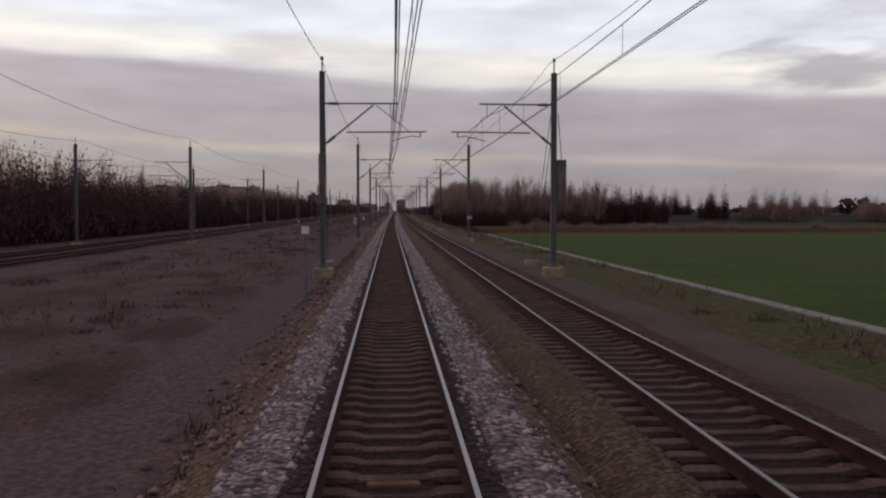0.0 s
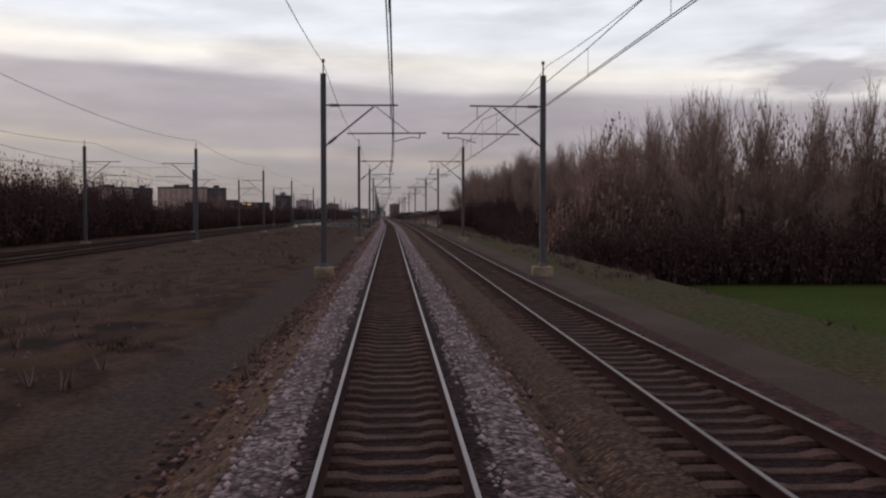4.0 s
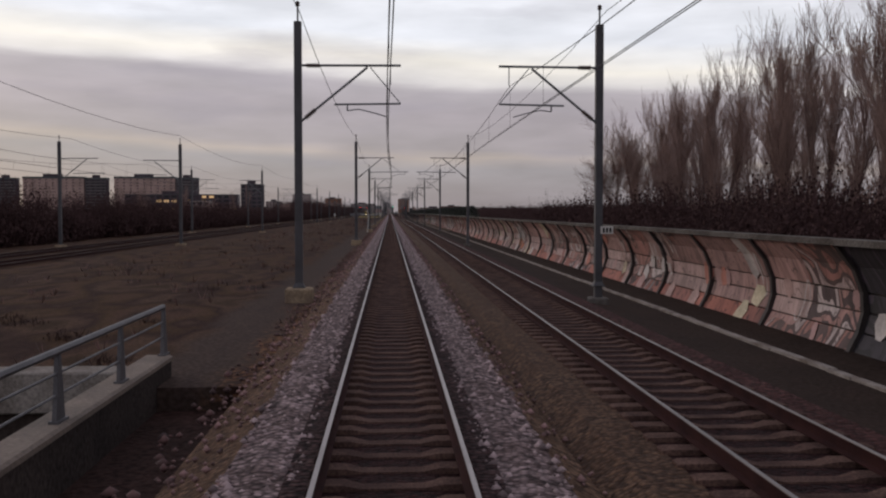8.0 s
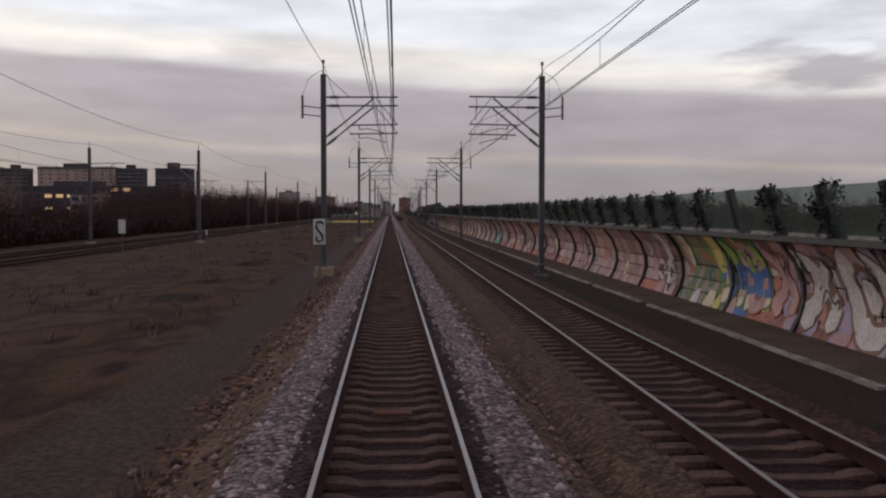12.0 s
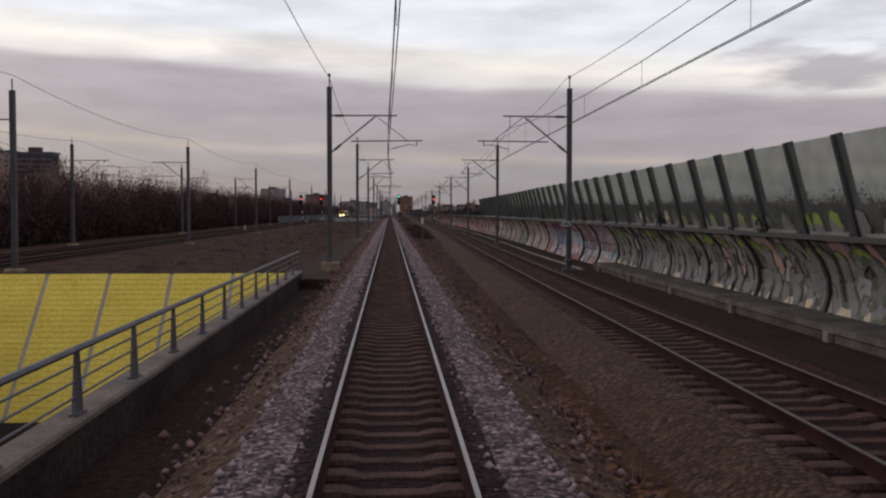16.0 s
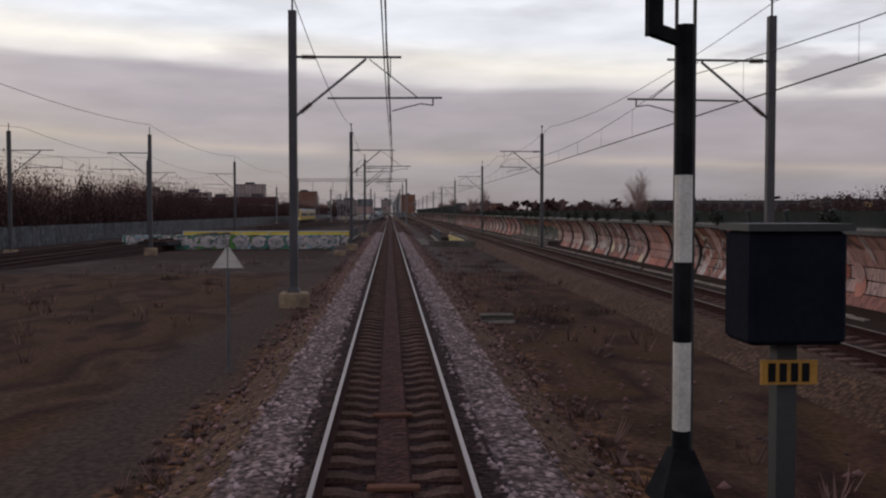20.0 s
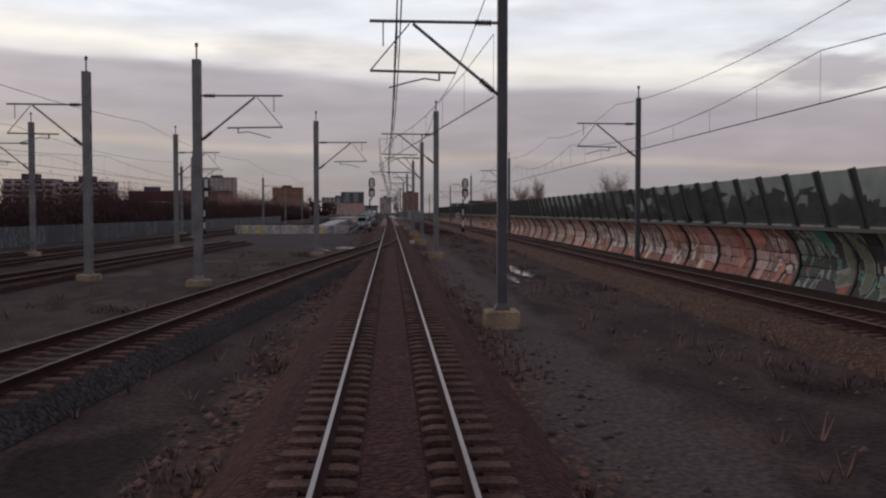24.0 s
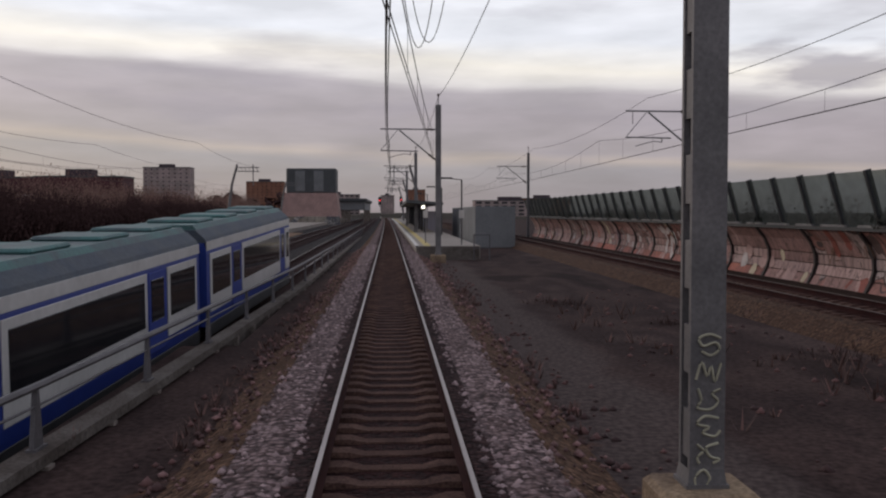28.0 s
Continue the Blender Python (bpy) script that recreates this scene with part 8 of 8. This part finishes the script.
# ---- loose ballast and tufts ----
def islands(name, pale, dark, rough=.9):
    m = bpy.data.materials.new(name)
    m.use_nodes = True
    n, l = m.node_tree.nodes, m.node_tree.links
    b = n["Principled BSDF"]
    b.inputs["Roughness"].default_value = rough
    r = n.new("ShaderNodeValToRGB")
    r.color_ramp.elements[0].color, r.color_ramp.elements[1].color = (*dark, 1), (*pale, 1)
    l.new(n.new("ShaderNodeNewGeometry").outputs["Random Per Island"], r.inputs[0])
    l.new(r.outputs[0], b.inputs["Base Color"])
    return m


M_STONES = islands("loose_pale_stones", (0.4080, 0.2992, 0.3000), (0.0612, 0.0408, 0.0400))
M_STONESLOPE = islands("tan_and_grey_stones", (0.2839, 0.1600, 0.1518), (0.0491, 0.0256, 0.0248))
M_STONESBROWN = islands("loose_brown_stones", (0.1419, 0.0696, 0.0651), (0.0328, 0.0167, 0.0166))
M_STRAW = islands("dry_grass_blades", (0.1696, 0.0903, 0.0777), (0.0424, 0.0258, 0.0222))


def scatter(name, label, mat, spans, per_metre, size, seed):
    """Angular stones, each an uneven eight-faced lump. spans: (x0, z0, x1, z1, y0, y1) strips."""
    rng = np.random.default_rng(seed)
    base = np.array([(1, 0, 0), (0, 1, 0), (-1, 0, 0), (0, -1, 0), (0, 0, .8), (0, 0, -.8)], float)
    faces = np.array([(0, 1, 4), (1, 2, 4), (2, 3, 4), (3, 0, 4), (1, 0, 5), (2, 1, 5), (3, 2, 5), (0, 3, 5)])
    vs = []
    for x0, z0, x1, z1, y0, y1 in spans:
        n = int((y1 - y0) * per_metre)
        u = rng.random(n)
        y = y0 + (y1 - y0) * rng.random(n)
        c = np.stack([x0 + (x1 - x0) * u + np.interp(y, _ys, _bend), y, z0 + (z1 - z0) * u + np.interp(y, _ys, _rise)], 1)
        k = size * (.5 + rng.random((n, 1, 1)) ** 2 * 1.1)
        a = rng.random(n) * 6.283
        p = base[None] * (1 + .45 * (rng.random((n, 6, 3)) - .5)) * k
        x, yy = p[:, :, 0].copy(), p[:, :, 1].copy()
        p[:, :, 0], p[:, :, 1] = x * np.cos(a)[:, None] - yy * np.sin(a)[:, None], x * np.sin(a)[:, None] + yy * np.cos(a)[:, None]
        vs.append((p + c[:, None]).reshape(-1, 3))
    v = np.concatenate(vs) * S
    m = len(v) // 6
    f = (faces[None] + 6 * np.arange(m)[:, None, None]).reshape(-1, 3)
    me = bpy.data.meshes.new(name)
    me.vertices.add(len(v))
    me.vertices.foreach_set("co", v.ravel())
    me.loops.add(len(f) * 3)
    me.loops.foreach_set("vertex_index", f.ravel().astype(np.int32))
    me.polygons.add(len(f))
    me.polygons.foreach_set("loop_start", np.arange(0, len(f) * 3, 3, dtype=np.int32))
    me.update(calc_edges=True)
    me.materials.append(mat)
    tagged(new(name, me), label, "ballast", kind="stuff")


scatter("ballast_stones", "loose pale ballast stones beside the sleepers", M_STONES,
        [(s * .98, -.165, s * 1.80, -.18, a, b) for s in (-1, 1) for a, b in ((0, 1475), (1795, 1940))], 40, .045, 1)
scatter("slope_stones", "stones that rolled down the ballast slope", M_STONESLOPE,
        [(s * 1.7, -.20, s * 2.8, -.62, a, b) for s in (-1, 1) for a, b in ((0, 1475), (1795, 1940))], 16, .048, 4)
scatter("brown_stones", "loose brown stones scattered over the ground", M_STONESBROWN,
        [(2.1, -.6, 3.3, -.61, 0, 1440), (-3.2, -.6, -2.0, -.6, 0, 1900), (3.3, -.61, 6.0, -.61, 1080, 1430), (2.1, -.6, 3.6, -.61, 1475, 1920), (-1.9, -.5, -.95, -.22, 1475, 1795), (.95, -.22, 1.9, -.5, 1475, 1795),
         (-17, -.61, -5, -.61, 0, 340), (5.0, -.61, 10.0, -.61, 1470, 1900)], 7, .065, 2)


def tufts(name, label, spans, count, seed, high=.32):
    rng = random.Random(seed)
    g = Geo()
    for x0, x1, y0, y1 in spans:
        for _ in range(int(count * (y1 - y0))):
            y = rng.uniform(y0, y1)
            x = rng.uniform(x0, x1)
            if noise.noise(Vector((x * .25, y * .12, seed))) < .0 or ground_height(x, y) < -.8 or (-20.5 < x < -4.4 and 1684 < y < 1744):
                continue
            h = high * rng.uniform(.4, 1.3)
            for _ in range(5):
                a, r = rng.uniform(0, 6.28), rng.uniform(.05, .2)
                dx, dy = math.cos(a), math.sin(a)
                o = len(g.v)
                bx, by, bz = bend(y) + x + dx * r * .5, y + dy * r * .5, rise(y) + ZERO
                g.v += [(bx - dy * .02, by + dx * .02, bz), (bx + dy * .02, by - dx * .02, bz), (bx + dx * h * .6, by + dy * h * .6, bz + h)]
                g.f.append((o, o + 1, o + 2))
    tagged(part(name, g, M_STRAW), label, "grass", kind="stuff")


tufts("dry_tufts", "dry straw-coloured grass tufts on the wasteland", [(-17, -5.2, 330, 1440), (-17, -5.2, 0, 330), (-12, -2.6, 1475, 1880), (2.4, 9, 1180, 1430), (4.9, 11, 1480, 1900), (9.5, 13, 0, 500)], 6.0, 3)
tufts("straw_fringe", "short straw-coloured grass along the foot of the ballast", [(-3.1, -2.0, 0, 1440), (2.0, 2.9, 0, 1435), (-3.0, -2.0, 1475, 1900), (2.0, 3.0, 1475, 1920)], 9.0, 8, .17)

# a scrawl on the nearest station mast
m = Geo()
for k, form in enumerate((1, 7, 3, 6, 4, 2)):
    for line in FORMS[form]:
        m.tube([(3.0 - .13 + .26 * p.x, 1871.6 - .185, 1.16 - .26 * k + .21 * p.y) for p in smooth_line(line, 4)], .014, 5)
ob = part("scrawl", m, material("pale_spray_paint", (.42, .40, .30), .8))
ob.location = (bend(1871.6) * S, 0, rise(1871.6) * S)
tagged(ob, "pale yellow sprayed scrawl down the front of a mast", "graffiti")

# withered brambles between the tracks and on the waste ground: mats of thin arching stems
g, rnd = Geo(), random.Random(77)
for x0, x1, y0, y1, n in ((3.4, 7.0, 1190, 1425, 80), (5.2, 10.0, 1480, 1900, 130), (-12, -5.5, 345, 1090, 60), (-14, -5.5, 1150, 1420, 45), (-9, -2.8, 1500, 1680, 30), (9.5, 13, 20, 480, 90), (-17, -6, 0, 340, 170),
                         (-17, -5.5, 345, 1440, 120), (2.9, 5.0, 1196, 1264, 190), (4.6, 6.2, 1232, 1300, 90), (5.0, 8.8, 1738, 1800, 260), (6.0, 9.5, 1800, 1860, 120), (-4.2, -2.6, 1746, 1850, 130)):
    for _ in range(n):
        y, x = rnd.uniform(y0, y1), rnd.uniform(x0, x1)
        if ground_height(x, y) < -.8 or noise.noise(Vector((x * .15, y * .05, 5))) < -.15:
            continue
        r = rnd.uniform(.35, .95)
        for _ in range(int(120 * r)):
            a, d = rnd.uniform(0, 6.283), r * rnd.random() ** .6
            px, py, h = bend(y) + x + math.cos(a) * d, y + math.sin(a) * d, rnd.uniform(.06, .30) * (1.15 - d / r * .7)
            b, reach = rnd.uniform(0, 6.283), rnd.uniform(.12, .45)
            ux, uy, z = math.cos(b), math.sin(b), rise(y) + ZERO - .01
            o = len(g.v)
            g.v += [(px - uy * .009, py + ux * .009, z), (px + uy * .009, py - ux * .009, z), (px + ux * reach * .5 + uy * .006, py + uy * reach * .5 - ux * .006, z + h),
                    (px + ux * reach * .5 - uy * .006, py + uy * reach * .5 + ux * .006, z + h), (px + ux * reach, py + uy * reach, z + h * .75)]
            g.f += [(o, o + 1, o + 2, o + 3), (o + 3, o + 2, o + 4)]
        clump(g, bend(y) + x, y, rise(y) + ZERO + .06, r, int(16 * r), .035, .22, rnd)
tagged(part("brambles", g, M_BROWNLEAF), "low withered brown brambles on the waste ground", "weeds", kind="stuff")
